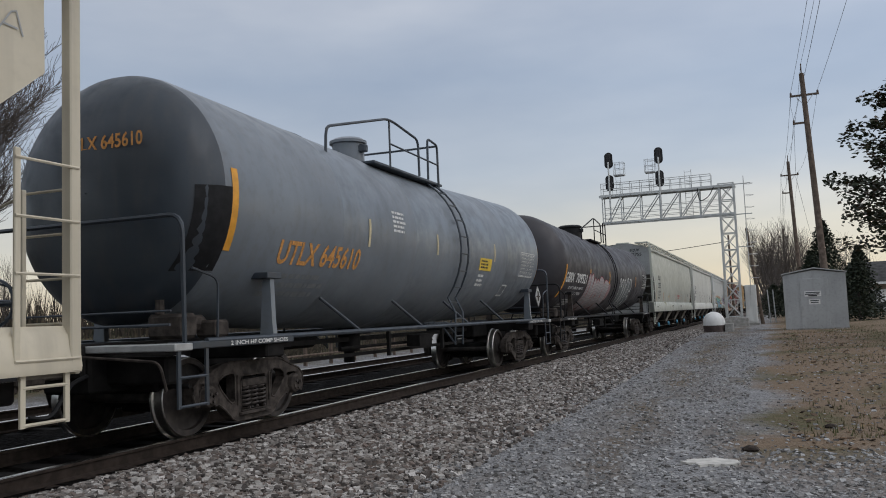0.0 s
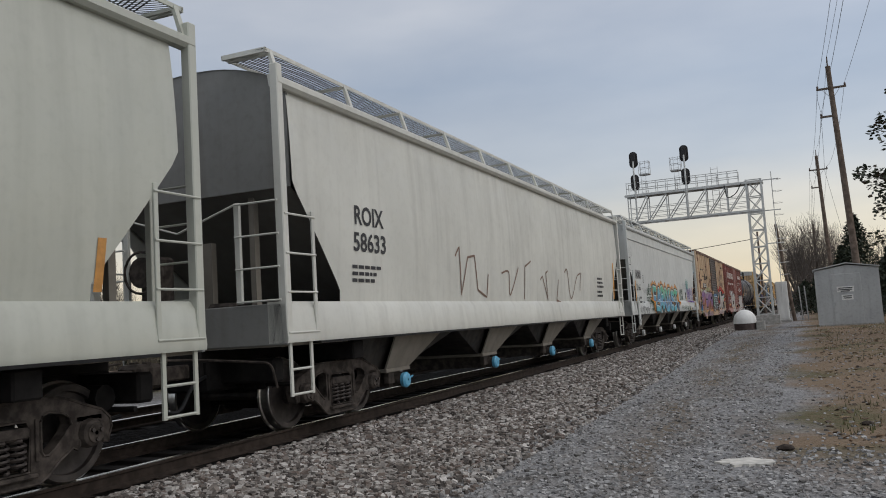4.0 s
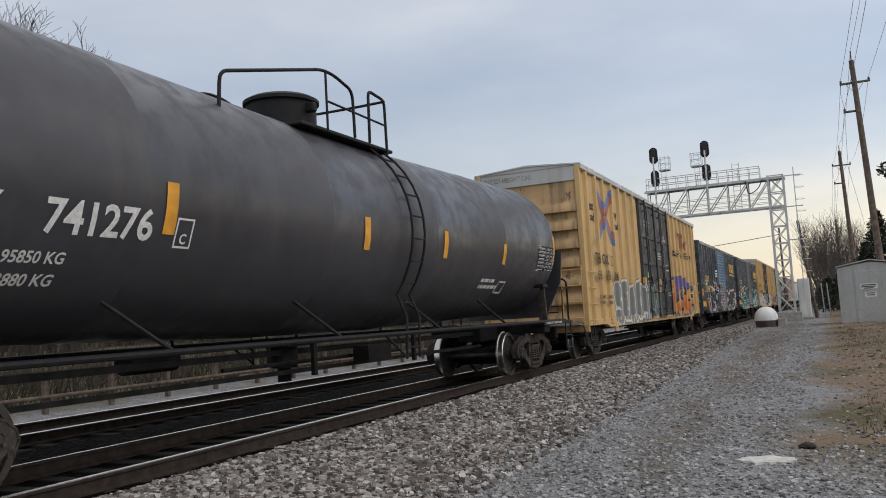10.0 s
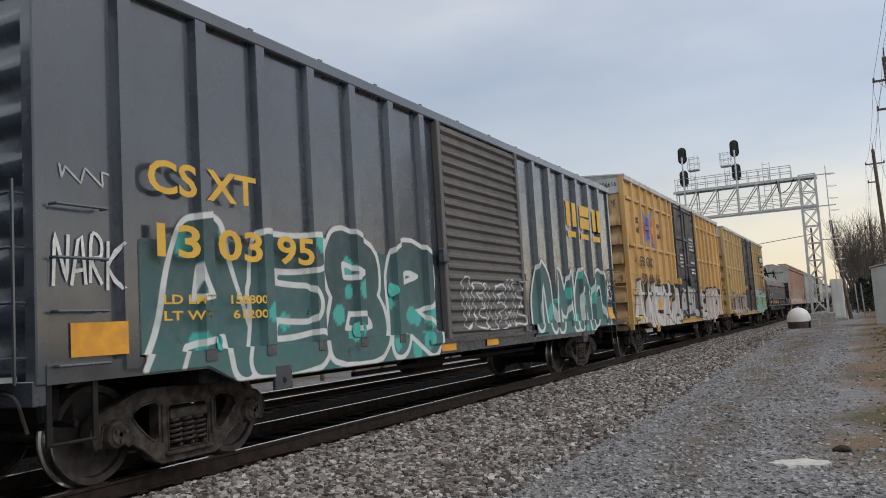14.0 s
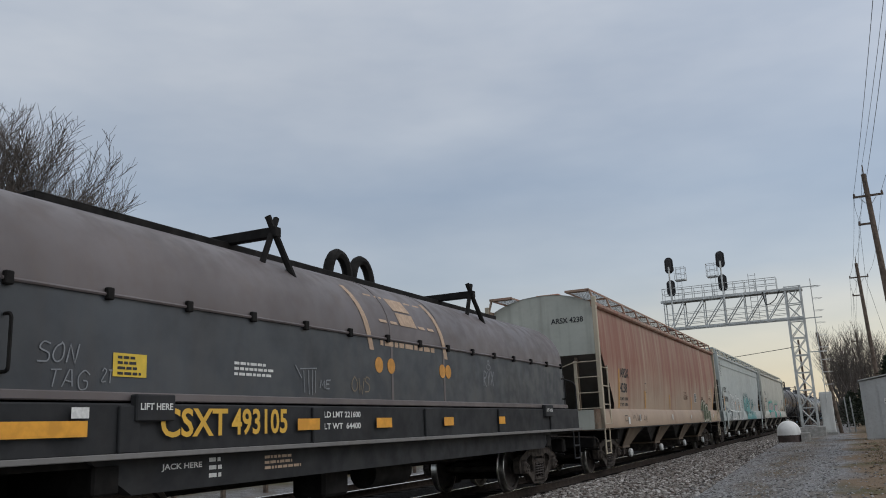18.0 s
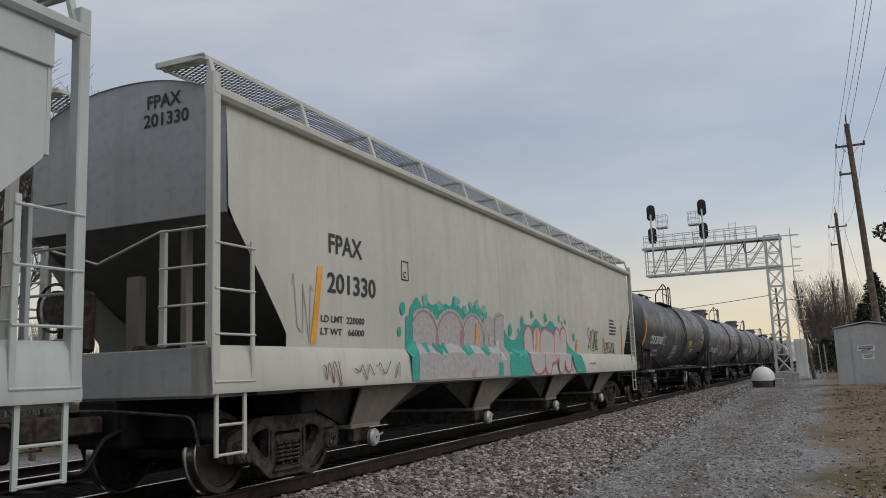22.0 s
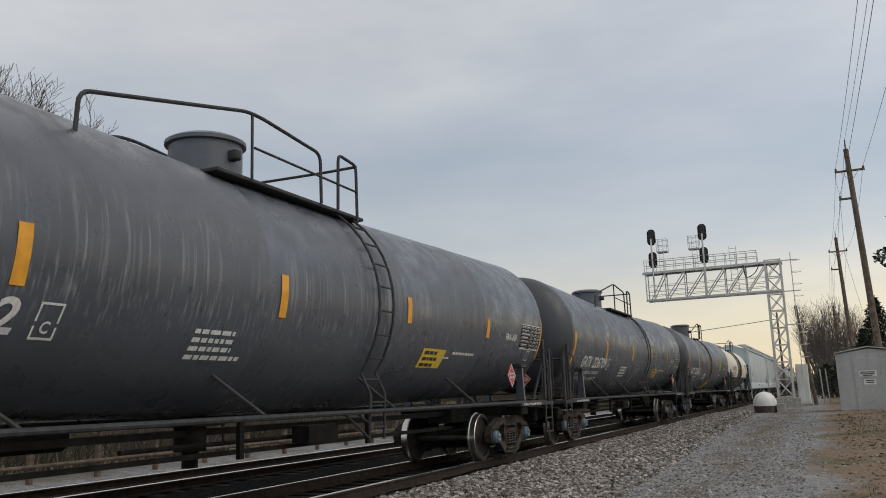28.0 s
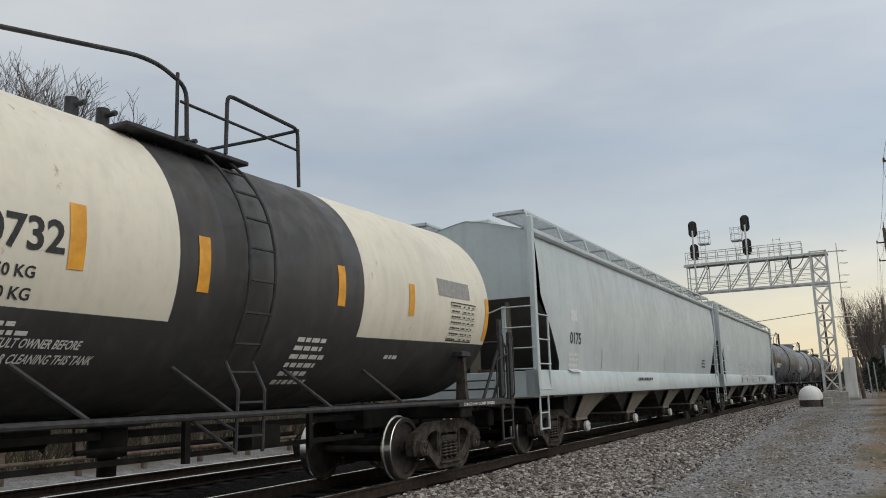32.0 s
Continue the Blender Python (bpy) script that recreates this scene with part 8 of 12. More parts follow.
        part("end_wall", M().grid(rows, flip=e < 0), end_mat, car, "corrugated steel end", sharp=50)
        part("end_post", M().box(1.36, 1.50, *sorted((yy + e * 0.02, yy + e * 0.14)), low - 0.02, H, 0.012), side_mat, car)
        part("end_post", M().box(-1.50, -1.36, *sorted((yy + e * 0.02, yy + e * 0.14)), low - 0.02, H, 0.012), side_mat, car)
        part("end_sill", M().box(-1.48, 1.48, *sorted((yy, yy + e * 0.12)), low - 0.18, low + 0.02, 0.01), end_mat, car)
        part("center_sill", M().box(-0.27, 0.27, *sorted((yy, yy + e * 3.0)), 0.72, low, 0.02), GRIME, car)
        part("bolster", M().box(-1.4, 1.4, *sorted((yy + e * 1.9, yy + e * 2.2)), 0.82, low, 0.02), GRIME, car)
        part("crossover_platform", M().box(-1.0, 1.3, *sorted((yy - e * 0.28, yy)), low + 0.02, low + 0.06), GALV, car)
    part("hand_brake", M().box(-0.9, -0.45, -0.08, 0.06, low + 0.55, low + 1.1, 0.04).tube([(-0.68 + 0.26 * math.cos(a), -0.14, low + 0.85 + 0.26 * math.sin(a)) for a in [6.2832 * i / 18 for i in range(18)]], 0.017, 5, closed=True), ladder_mat, car, "hand brake wheel on the end")
    part("underframe", M().box(-0.24, 0.24, 3.0, L - 3.0, 0.66, low, 0.02).box(-1.3, 1.3, L * 0.34, L * 0.34 + 0.15, 0.75, low).box(-1.3, 1.3, L * 0.66, L * 0.66 + 0.15, 0.75, low).cyl((0.7, L * 0.42, 0.72), (0.7, L * 0.42 + 1.0, 0.72), 0.19, 14).box(0.5, 0.95, L * 0.56, L * 0.56 + 0.5, 0.6, 0.86, 0.03).box(1.0, 1.06, L * 0.3, L * 0.7, 0.64, 0.70), GRIME, car)
    rr = []
    for y in (0.02, L * 0.33, L * 0.67, L - 0.02):
        rr.append([(x, y, H + 0.10 * (1 - abs(x) / 1.5)) for x in (-1.52, -0.8, 0, 0.8, 1.52)])
    part("roof", M().grid(rr, flip=True), roof_mat, car, fix=False)
    nr = int(L / 1.25)
    for i in range(nr + 1):
        y = 0.08 + (L - 0.16) * i / nr
        part("roof_rib", M().prism([(-1.54, H - 0.02), (1.54, H - 0.02), (1.54, H + 0.035), (0, H + 0.145), (-1.54, H + 0.035)], "y", y - 0.035, y + 0.035), roof_mat, car)
    return car, surf


# ---- the coil car ----
def coil_car(s_left, L, label, mat, frame_mat):
    car = start_car("coil_car", s_left, L, label, "coil car", 2.1, None)
    c0, c1 = 0.85, L - 0.85
    zb, zh, zt = 1.70, 2.58, 3.62
    prof = [(-1.36, zb), (1.36, zb), (1.36, zh)] + [(1.36 * math.copysign(abs(math.cos(a)) ** 0.85, math.cos(a)), zh + (zt - zh) * math.sin(a) ** 0.9) for a in [math.pi * i / 20 for i in range(1, 20)]] + [(-1.36, zh)]
    m = M().prism(prof, "y", c0, c1)
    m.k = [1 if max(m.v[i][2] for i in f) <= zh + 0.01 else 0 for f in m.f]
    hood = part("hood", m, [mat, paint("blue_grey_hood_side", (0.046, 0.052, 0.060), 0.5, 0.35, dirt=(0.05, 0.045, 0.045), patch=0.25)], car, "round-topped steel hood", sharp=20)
    lip = M()
    for s in (1, -1):
        lip.box(*sorted((s * 1.34, s * 1.43)), c0 - 0.03, c1 + 0.03, zb - 0.06, zb + 0.02, 0.01)
        lip.cyl((s * 1.375, c0 + 0.1, zh), (s * 1.375, c1 - 0.1, zh), 0.018, 6)
    part("hood_lip", lip, mat, hood)
    n = 14
    for i in range(n + 1):
        y = c0 + 0.15 + (c1 - c0 - 0.3) * i / n
        part("hood_clip", M().box(1.36, 1.41, y - 0.04, y + 0.04, zh - 0.05, zh + 0.06, 0.008), GRIME, hood)
    for y in (L / 2 - 0.9, L / 2 + 0.84):
        part("hood_seam", M().prism([(x * 1.004, z + (0.006 if z > zh else 0)) for x, z in prof], "y", y, y + 0.06), mat, hood)
    part("ridge_beam", M().box(-0.28, 0.28, c0 + 1.2, c1 - 1.2, zt - 0.06, zt + 0.13, 0.01), GRIME, hood)
    for y in (L / 2 - 3.1, L / 2 + 3.1):
        b = M()
        for s in (1, -1):
            for q in (-0.26, 0.26):
                b.cyl((s * (0.95 if q < 0 else 1.12), y + q, zt - (0.30 if q < 0 else 0.52)), (s * 0.92, y - 0.35 * q, zt + 0.38), 0.042, 6)
        b.box(-1.02, 1.02, y - 0.06, y + 0.06, zt + 0.11, zt + 0.24, 0.01)
        part("lifting_bracket", b, GRIME, hood, "A-shaped stacking bracket")
    for y in (L / 2 - 0.35, L / 2 + 0.35):
        part("lifting_ring", M().tube([(0.15 + 0.0, y + 0.0 + 0.30 * math.cos(a), zt + 0.06 + 0.42 * math.sin(a)) for a in [math.pi * i / 14 for i in range(15)]], 0.085, 8), GRIME, hood, "arched lifting ring")
    for s in (1, -1):
        part("side_sill", M().box(*sorted((s * 1.28, s * 1.46)), 0.15, L - 0.15, 1.18, 1.62, 0.015), frame_mat, car, "deep side sill")
        part("sill_top_flange", M().box(*sorted((s * 1.2, s * 1.52)), 0.1, L - 0.1, 1.14, 1.19, 0.006), paint("dusty_flange", (0.17, 0.165, 0.16), 0.7, 0.3), car, "dusty pale sill flange")
        prof2 = [(1.9, 1.14), (L - 1.9, 1.14), (L - 2.4, 0.82), (2.4, 0.82)]
        part("lower_sill", M().prism(prof2, "x", *sorted((s * 1.22, s * 1.34))), frame_mat, car)
        for i in range(5):
            y = 2.2 + (L - 4.4) * i / 4
            part("sill_stiffener", M().box(*sorted((s * 1.46, s * 1.50)), y - 0.12, y + 0.12, 1.19, 1.60, 0.01), frame_mat, car)
        for e, yy in ((1, 0.0), (-1, L)):
            part("step", M().cyl((s * 1.45, yy + e * 0.2, 1.1), (s * 1.45, yy + e * 0.2, 0.5), 0.018, 6).cyl((s * 1.45, yy + e * 0.62, 1.1), (s * 1.45, yy + e * 0.62, 0.5), 0.018, 6).cyl((s * 1.45, yy + e * 0.2, 0.52), (s * 1.45, yy + e * 0.62, 0.52), 0.018, 6).cyl((s * 1.45, yy + e * 0.2, 0.8), (s * 1.45, yy + e * 0.62, 0.8), 0.018, 6), frame_mat, car)
            part("grab_iron", M().tube(rounded([(s * 1.44, yy + e * 0.15, 1.2), (s * 1.44, yy + e * 0.15, 2.25), (s * 1.1, yy + e * 0.15, 2.35), (0, yy + e * 0.15, 2.35)], 0.15), 0.018, 6), frame_mat, car)
            part("hood_handle", M().tube(rounded([(s * 1.37, yy + e * 1.0, 2.3), (s * 1.45, yy + e * 1.0, 2.3), (s * 1.45, yy + e * 1.0, 1.85), (s * 1.37, yy + e * 1.0, 1.85)], 0.05), 0.016, 5), GRIME, car)
    part("deck", M().box(-1.3, 1.3, 0.1, L - 0.1, 1.08, 1.16), GRIME, car)
    part("end_bulkhead", M().box(-1.3, 1.3, 0.55, 0.63, 1.16, 2.4, 0.01).box(-1.3, 1.3, L - 0.63, L - 0.55, 1.16, 2.4, 0.01), frame_mat, car)
    part("center_sill", M().box(-0.3, 0.3, 0.0, L, 0.68, 1.08, 0.03).box(-1.35, 1.35, 1.95, 2.25, 0.84, 1.1, 0.02).box(-1.35, 1.35, L - 2.25, L - 1.95, 0.84, 1.1, 0.02).cyl((0.8, L * 0.45, 0.72), (0.8, L * 0.45 + 1.1, 0.72), 0.22, 16).box(0.6, 1.1, L * 0.36, L * 0.36 + 0.6, 0.5, 0.85, 0.04), GRIME, car)

    def surf(y, z):
        if z < zb - 0.05:
            return 1.46
        if z < zh:
            return 1.36
        u = min(0.999, (z - zh) / (zt - zh)) ** 1.11
        return 1.36 * math.sqrt(1 - u * u) ** 0.85

    return car, surf


# ---- the train, car by car ----
def tank_grey(name, rgb, **k):
    return paint(name, rgb, rough=k.pop("rough", 0.42), **k)


CREAM = paint("cream_hopper_paint", (0.58, 0.52, 0.40), 0.5, 0.2)
PALE_GREEN = paint("pale_green_grey_hopper_paint", (0.45, 0.463, 0.405), 0.36, 0.12, patch=0.06)
PALE_GREY = paint("pale_grey_hopper_paint", (0.56, 0.56, 0.51), 0.5, 0.15, patch=0.07)
WHITE_GREY = paint("white_grey_hopper_paint", (0.53, 0.545, 0.525), 0.5, 0.12, patch=0.06)
MINT = paint("minty_white_hopper_paint", (0.43, 0.465, 0.45), 0.5, 0.12, patch=0.06)
BEIGE = paint("beige_hopper_paint", (0.465, 0.46, 0.405), 0.5, 0.15, patch=0.07)
BLUE_GREY = paint("blue_grey_hopper_paint", (0.46, 0.52, 0.54), 0.42, 0.15, patch=0.07)
RUSTY_TAN = bleeding("tan_hopper_paint_bleeding_red_oxide", (0.355, 0.262, 0.190), (0.235, 0.088, 0.058))
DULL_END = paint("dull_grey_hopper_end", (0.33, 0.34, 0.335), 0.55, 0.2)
# slope sheets: their shade under the body put into a darker grey
SLOPE_SHADE = paint("shaded_hopper_slope", (0.13, 0.125, 0.115), 0.7, 0.4)
# grime plus the deep shade of the bay slopes, put into one black
BAY_SHADE = paint("shaded_black_bay", (0.010, 0.0095, 0.009), 0.7, 0.3)
GRATE = plain("dull_walkway_steel", (0.10, 0.095, 0.09), 0.7, 0.2)
DUSTY = paint("dusty_hopper_underside", (0.20, 0.18, 0.15), 0.7, 0.4)


def crossed_arrows(car, sf, y0, y1, z0, z1, w, blue, red):
    """Two crossing bent arrows, each a blue and a red band side by side, painted over posts and panels."""
    ym, zm, gap = (y0 + y1) / 2, (z0 + z1) / 2, (y1 - y0) * 0.045
    for side in (-1, 1):
        for mat, o0, o1, eps in ((blue, 0.0, w, 0.012), (red, -w, 0.0, 0.010)):
            m = M()
            pts = [(ym + side * (y1 - y0) / 2, z1), (ym + side * gap * 1.6, zm + 0.06), (ym + side * gap * 1.6, zm - 0.06), (ym + side * (y1 - y0) / 2, z0)]
            for (a, b), (c, d) in zip(pts, pts[1:]):
                n = max(1, int(abs(c - a) / 0.035))
                for i in range(n):
                    q = []
                    for t, o in ((i / n, o0), ((i + 1) / n, o0), ((i + 1) / n, o1), (i / n, o1)):
                        yy, zz = a + (c - a) * t + o * (side if b == d or abs(c - a) < 0.02 else 0), b + (d - b) * t + (0 if abs(c - a) < 0.02 else o * (1 if d < b and b > zm else -1))
                        q.append((sf(yy, zz) + eps, yy, zz))
                    m.add(q, [(0, 1, 2, 3)])
            part("arrow_mark", m, mat, car, fix=False)


def tapes(car, sf, places, w=0.14, mat=None, eps=0.016, lean=0.0):
    for y, a, b in places:
        decal(car, "reflective_strip", y, y + w, a, b, sf, mat or YELLOW, eps, "amber reflective strip", lean)


def weight_lines(car, sf, y, z, w, load, light, mat, h=0.09, step=0.165):
    lettering(car, "LD LMT  " + load, y, z, h, w, sf, mat)
    lettering(car, "LT WT   " + light, y, z - step, h, w, sf, mat)


def train():
    flat = lambda a, b: 1.545
    door = lambda a, b: 1.585
    sill = lambda a, b: 1.515

    # cream hopper just leaving
    car, sf = hopper(-14.0, 19.6, "cream covered hopper at the head of the view, rust-streaked", CREAM, bulge=0.02, under_mat=DUSTY, sill=(0.92, 1.32), cut=(3.5, 1.6, 2.6))
    tag(car, "A", 18.8, 3.75, 0.3, 0.2, sf, plain("pencil_grey_tag", (0.35, 0.36, 0.36), 0.7), 0.008, 4)

    # grey tank car
    grey = tank_grey("slate_grey_tank_paint", (0.165, 0.187, 0.210), rough=0.36, streak=0.2)
    # darker than the shell, for the near head and the fittings
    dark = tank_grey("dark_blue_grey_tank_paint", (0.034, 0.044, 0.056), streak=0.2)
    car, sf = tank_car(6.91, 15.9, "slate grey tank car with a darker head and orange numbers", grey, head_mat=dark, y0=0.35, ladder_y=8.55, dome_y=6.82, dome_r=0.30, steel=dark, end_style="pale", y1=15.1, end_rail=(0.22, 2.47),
                       stripe_w=0.12, stripes=((1.0, 2.13, 3.08), (14.6, 2.1, 3.0)))
    tapes(car, sf, ((4.5, 2.39, 2.82), (7.31, 2.42, 2.8), (10.75, 2.45, 2.85)), 0.07, plain("bleached_tape", (0.55, 0.47, 0.30), 0.6), 0.008)
    decal(car, "anti_glare_patch", 0.60, 0.985, 1.9, 2.85, sf, BLACK, 0.018)
    lettering(car, "UTLX 645610", 2.13, 2.03, 0.31, 2.2, sf, ORANGEINK)
    bar_rows(car, 2.1, 1.86, 1.5, 3, 0.06, sf, plain("ghost_stencil", (0.19, 0.20, 0.205), 0.6), 1)
    bar_rows(car, 5.4, 3.0, 0.5, 5, 0.04, sf, WHITE, 2)
    decal(car, "notice", 9.8, 10.6, 2.24, 2.5, sf, YELLOW_LABEL, 0.008, "yellow notice")
    bar_rows(car, 9.88, 2.42, 0.6, 3, 0.035, sf, DARKINK, 2, 0.011)
    bar_rows(car, 9.85, 2.10, 0.5, 3, 0.05, sf, WHITE, 4)
    data_table(car, sf, 12.9, 2.2, 1.25, 0.6, panel=False)
    box_outline(car, 11.85, 12.25, 1.72, 1.98, 0.03, sf, WHITE)
    end_lettering(car, "UTLX 645610", -0.35, 3.32, 0.17, 1.15, 0.367, ORANGEINK)
    d = part("placard_holder", M().prism([(14.35, 1.72), (14.62, 1.45), (14.89, 1.72), (14.62, 1.99)], "x", 1.44, 1.46), GALV, car, "empty diamond placard holder")
    part("slot", M().box(1.46, 1.464, 14.56, 14.68, 1.6, 1.86).box(1.46, 1.464, 14.44, 14.8, 1.70, 1.74), CAST, d)

    # black-brown tank car
    brownblack = tank_grey("black_brown_tank_paint", (0.035, 0.032, 0.036), rough=0.5, streak=0.2, dirt=(0.05, 0.045, 0.045))
    car, sf = tank_car(23.79, 19.1, "black-brown tank car with pink and white graffiti", brownblack, y0=0.4, dome_y=8.46, dome_r=0.42, ladder_y=9.0, rails=(5.76, 8.31, 9.47, 9.92, 10.47), dark_end=True,
                       stripe_w=0.12, stripes=((0.98, 1.75, 2.73), (4.5, 2.2, 2.7), (8.09, 2.3, 2.75), (14.55, 2.3, 2.75), (18.2, 2.2, 3.0)))
    lettering(car, "GBRX", 1.13, 2.2, 0.31, 1.12, sf, WHITE)
    lettering(car, "709521", 2.53, 2.2, 0.31, 1.56, sf, WHITE)
    lettering(car, "LD LMT   204300 LB   92600 KG", 1.86, 2.0, 0.09, 2.0, sf, WHITE)
    lettering(car, "LT WT     81700 LB   37100 KG", 1.80, 1.83, 0.09, 2.0, sf, WHITE)
    bar_rows(car, 2.1, 1.66, 1.2, 4, 0.035, sf, WHITE, 3)
    data_table(car, sf, 16.7, 2.3, 1.3, 0.6)
    spray(car, 4.3, 8.0, 1.36, 2.5, sf, spray_material("pink_spray", (0.42, 0.16, 0.17), (0.35, 0.12, 0.13), keep=0.55), [(0.22, 0.19, 0.19), (0.33, 0.30, 0.30), (0.42, 0.39, 0.385)], 21, "UUSS", 0.19, 0.014, 0.02, rungs=0.3, tilt=-0.05)
    blobs(car, [(8.25, 2.0, 0.24, 0.3)], sf, plain("faded_pink_spray", (0.33, 0.22, 0.22), 0.7), 0.010)
    spray(car, 10.45, 13.45, 1.38, 2.62, sf, spray_material("outline_white_spray", (0.62, 0.62, 0.61), None), [(0.085, 0.10, 0.105), (0.11, 0.125, 0.125)], 22, "WiOC", 0.21, 0.030, drop=(0.0, -0.03), wild=0.03)
    end_lettering(car, "GBRX 709521", -0.6, 3.1, 0.2, 1.25, 0.405, WHITE)

    # pale green-grey hopper
    car, sf = hopper(43.85, 21.6, "pale green-grey covered hopper with smooth curved sides", PALE_GREEN, DULL_END, bulge=0.09, cap=BLUECAP, under_mat=DUSTY)
    lettering(car, "EQUX", 2.3, 2.78, 0.30, 0.98, sf, DARKINK)
    lettering(car, "22755", 2.26, 2.38, 0.30, 1.08, sf, DARKINK)
    for z, tx, w in ((2.16, "LD LMT 219400", 1.0), (1.99, "LT WT 66600", 0.9), (1.82, "CU FT 6241", 0.8)):
        lettering(car, tx, 2.26, z, 0.10, w, sf, DARKINK)
    tapes(car, sf, [(y, 1.72, 2.55 if y < 2 else 2.2) for y in (1.6, 4.45, 7.35, 10.7, 14.0, 17.1, 20.2)], 0.10, plain("dull_orange_tape", (0.48, 0.23, 0.06), 0.5), 0.008, 0.03)
    decal(car, "notice", 6.7, 6.9, 1.9, 2.05, sf, YELLOW_LABEL)
    for k, z in enumerate((2.08, 1.99, 1.90)):
        bar_rows(car, 11.7, z, 1.5, 1, 0.05, sf, REDINK, k)
    bar_rows(car, 18.2, 2.2, 0.4, 3, 0.04, sf, DARKINK, 1)
    bar_rows(car, 8.0, 1.42, 0.9, 2, 0.04, sf, DARKINK, 2)
    bar_rows(car, 12.7, 1.42, 0.8, 2, 0.04, sf, DARKINK, 3)
    box_outline(car, 2.0, 2.25, 1.28, 1.48, 0.02, sf, DARKINK)
    bar_rows(car, 1.1, 1.36, 0.6, 1, 0.05, sf, DARKINK, 4)
    lemon = plain("faded_lemon_spray", (0.52, 0.51, 0.34), 0.7)
    ribbon(car, [arc(4.90, 1.99, 0.28, 0.22, -40, 220), [(5.11, 1.85), (5.15, 1.76), (5.06, 1.72), (4.98, 1.73), (4.98, 1.66)], [(4.69, 1.85), (4.74, 1.74), (4.67, 1.66)]], sf, lemon, 0.014)
    tag(car, "WMW", 4.6, 1.50, 0.6, 0.13, sf, lemon, 0.012, 5)
    end_lettering(car, "EQUX", 0.45, 4.3, 0.16, 0.5, 0.312, DARKINK)
    end_lettering(car, "22755", 0.45, 4.08, 0.16, 0.58, 0.312, DARKINK)

    # pale grey hopper
    car, sf = hopper(66.93, 20.3, "pale grey covered hopper with thin brown sprayed scrawls", PALE_GREY, bulge=0.05, cap=BLUECAP, under_mat=DUSTY, end_mat=paint("dark_stained_hopper_end", (0.2, 0.2, 0.19), 0.6))
    lettering(car, "ROIX", 1.85, 2.72, 0.28, 0.88, sf, DARKINK)
    lettering(car, "58633", 1.8, 2.34, 0.28, 0.98, sf, DARKINK)
    bar_rows(car, 1.75, 2.1, 0.9, 3, 0.05, sf, DARKINK, 3)
    brown = plain("brown_spray", (0.20, 0.13, 0.10), 0.7)
    for k, y in enumerate((5.5, 8.0, 10.7, 13.0)):
        scribble(car, y, 1.7, 1.7, 0.8, sf, brown, 40 + k, 4, 0.02)
    for k, z in enumerate((2.3, 2.18, 2.06, 1.9, 1.78)):
        bar_rows(car, 16.8, z, 0.9, 1, 0.06, sf, DARKINK, k)
    tapes(car, sf, ((19.1, 1.72, 2.9),), 0.13)

    # white-grey hopper with a large piece
    car, sf = hopper(88.7, 20.2, "white-grey covered hopper with a large blue and orange graffiti", WHITE_GREY, bulge=0.0, seam=True, under_mat=DUSTY, cut=(3.2, 2.08, 1.5), jack=1.25)
    decal(car, "mark_patch", 1.64, 2.8, 2.50, 2.84, sf, plain("grey_patch", (0.30, 0.30, 0.29), 0.7), 0.005)
    lettering(car, "AOKX", 1.7, 2.54, 0.25, 1.03, sf, DARKINK, 0.009)
    lettering(car, "2166", 1.73, 2.05, 0.26, 0.8, sf, DARKINK)
    weight_lines(car, sf, 1.68, 1.73, 1.0, "203400", "66600", DARKINK)
    box_outline(car, 3.12, 3.34, 2.38, 2.66, 0.018, sf, DARKINK)
    box_outline(car, 0.62, 0.92, 2.98, 3.28, 0.03, sf, DARKINK)
    tapes(car, sf, ((1.45, 1.66, 2.42),), 0.1)
    blue = spray_material("blue_piece_spray", (0.02, 0.025, 0.03), (0.60, 0.27, 0.06), (0.02, 0.022, 0.025), (0.62, 0.66, 0.66))
    spray(car, 5.15, 12.3, 1.17, 2.36, sf, blue, [(0.06, 0.36, 0.40), (0.12, 0.42, 0.52), (0.10, 0.26, 0.50), (0.07, 0.38, 0.40), (0.10, 0.40, 0.22)], 51, "EARDEST", 0.135, 0.032, 0.10, spots=(0.02, 0.08, 0.10), drop=(-0.10, -0.05), flame=0.7, shine=0.022, tilt=-0.1)
    blobs(car, [(5.05, 2.12, 0.2, 0.24), (4.95, 1.5, 0.32, 0.34), (12.6, 1.75, 0.22, 0.3)], sf, plain("orange_flame_spray", (0.58, 0.25, 0.06), 0.7), 0.006, ragged=0.5)
    blobs(car, [(5.12, 2.14, 0.14, 0.17)], sf, plain("teal_fill_spray", (0.08, 0.40, 0.44), 0.7), 0.012)
    green = plain("dark_green_spray", (0.02, 0.06, 0.03), 0.7)
    tag(car, "UNCLE", 3.85, 1.90, 1.05, 0.26, sf, green, 0.022, 3, 0.011, 0.3)
    tag(car, "ERASE", 3.7, 1.53, 1.2, 0.27, sf, green, 0.022, 4, 0.011, 0.3)
    ribbon(car, [arc(4.38, 2.28, 0.06, 0.06)], sf, green, 0.022)
    tag(car, "32", 4.95, 1.22, 0.4, 0.24, sf, green, 0.02, 5)
    tag(car, "A", 4.2, 1.2, 0.5, 0.3, sf, green, 0.02, 6)
    tag(car, "CHEERS", 13.25, 2.0, 1.2, 0.22, sf, green, 0.022, 7)
    tag(car, "TO YOUR", 13.3, 1.72, 1.2, 0.2, sf, green, 0.02, 8)
    tag(car, "TRIP VEGAS IT", 13.0, 1.22, 2.2, 0.17, sf, green, 0.016, 9)
    tag(car, "THE SUN", 15.1, 1.14, 1.35, 0.22, sf, green, 0.024, 10)
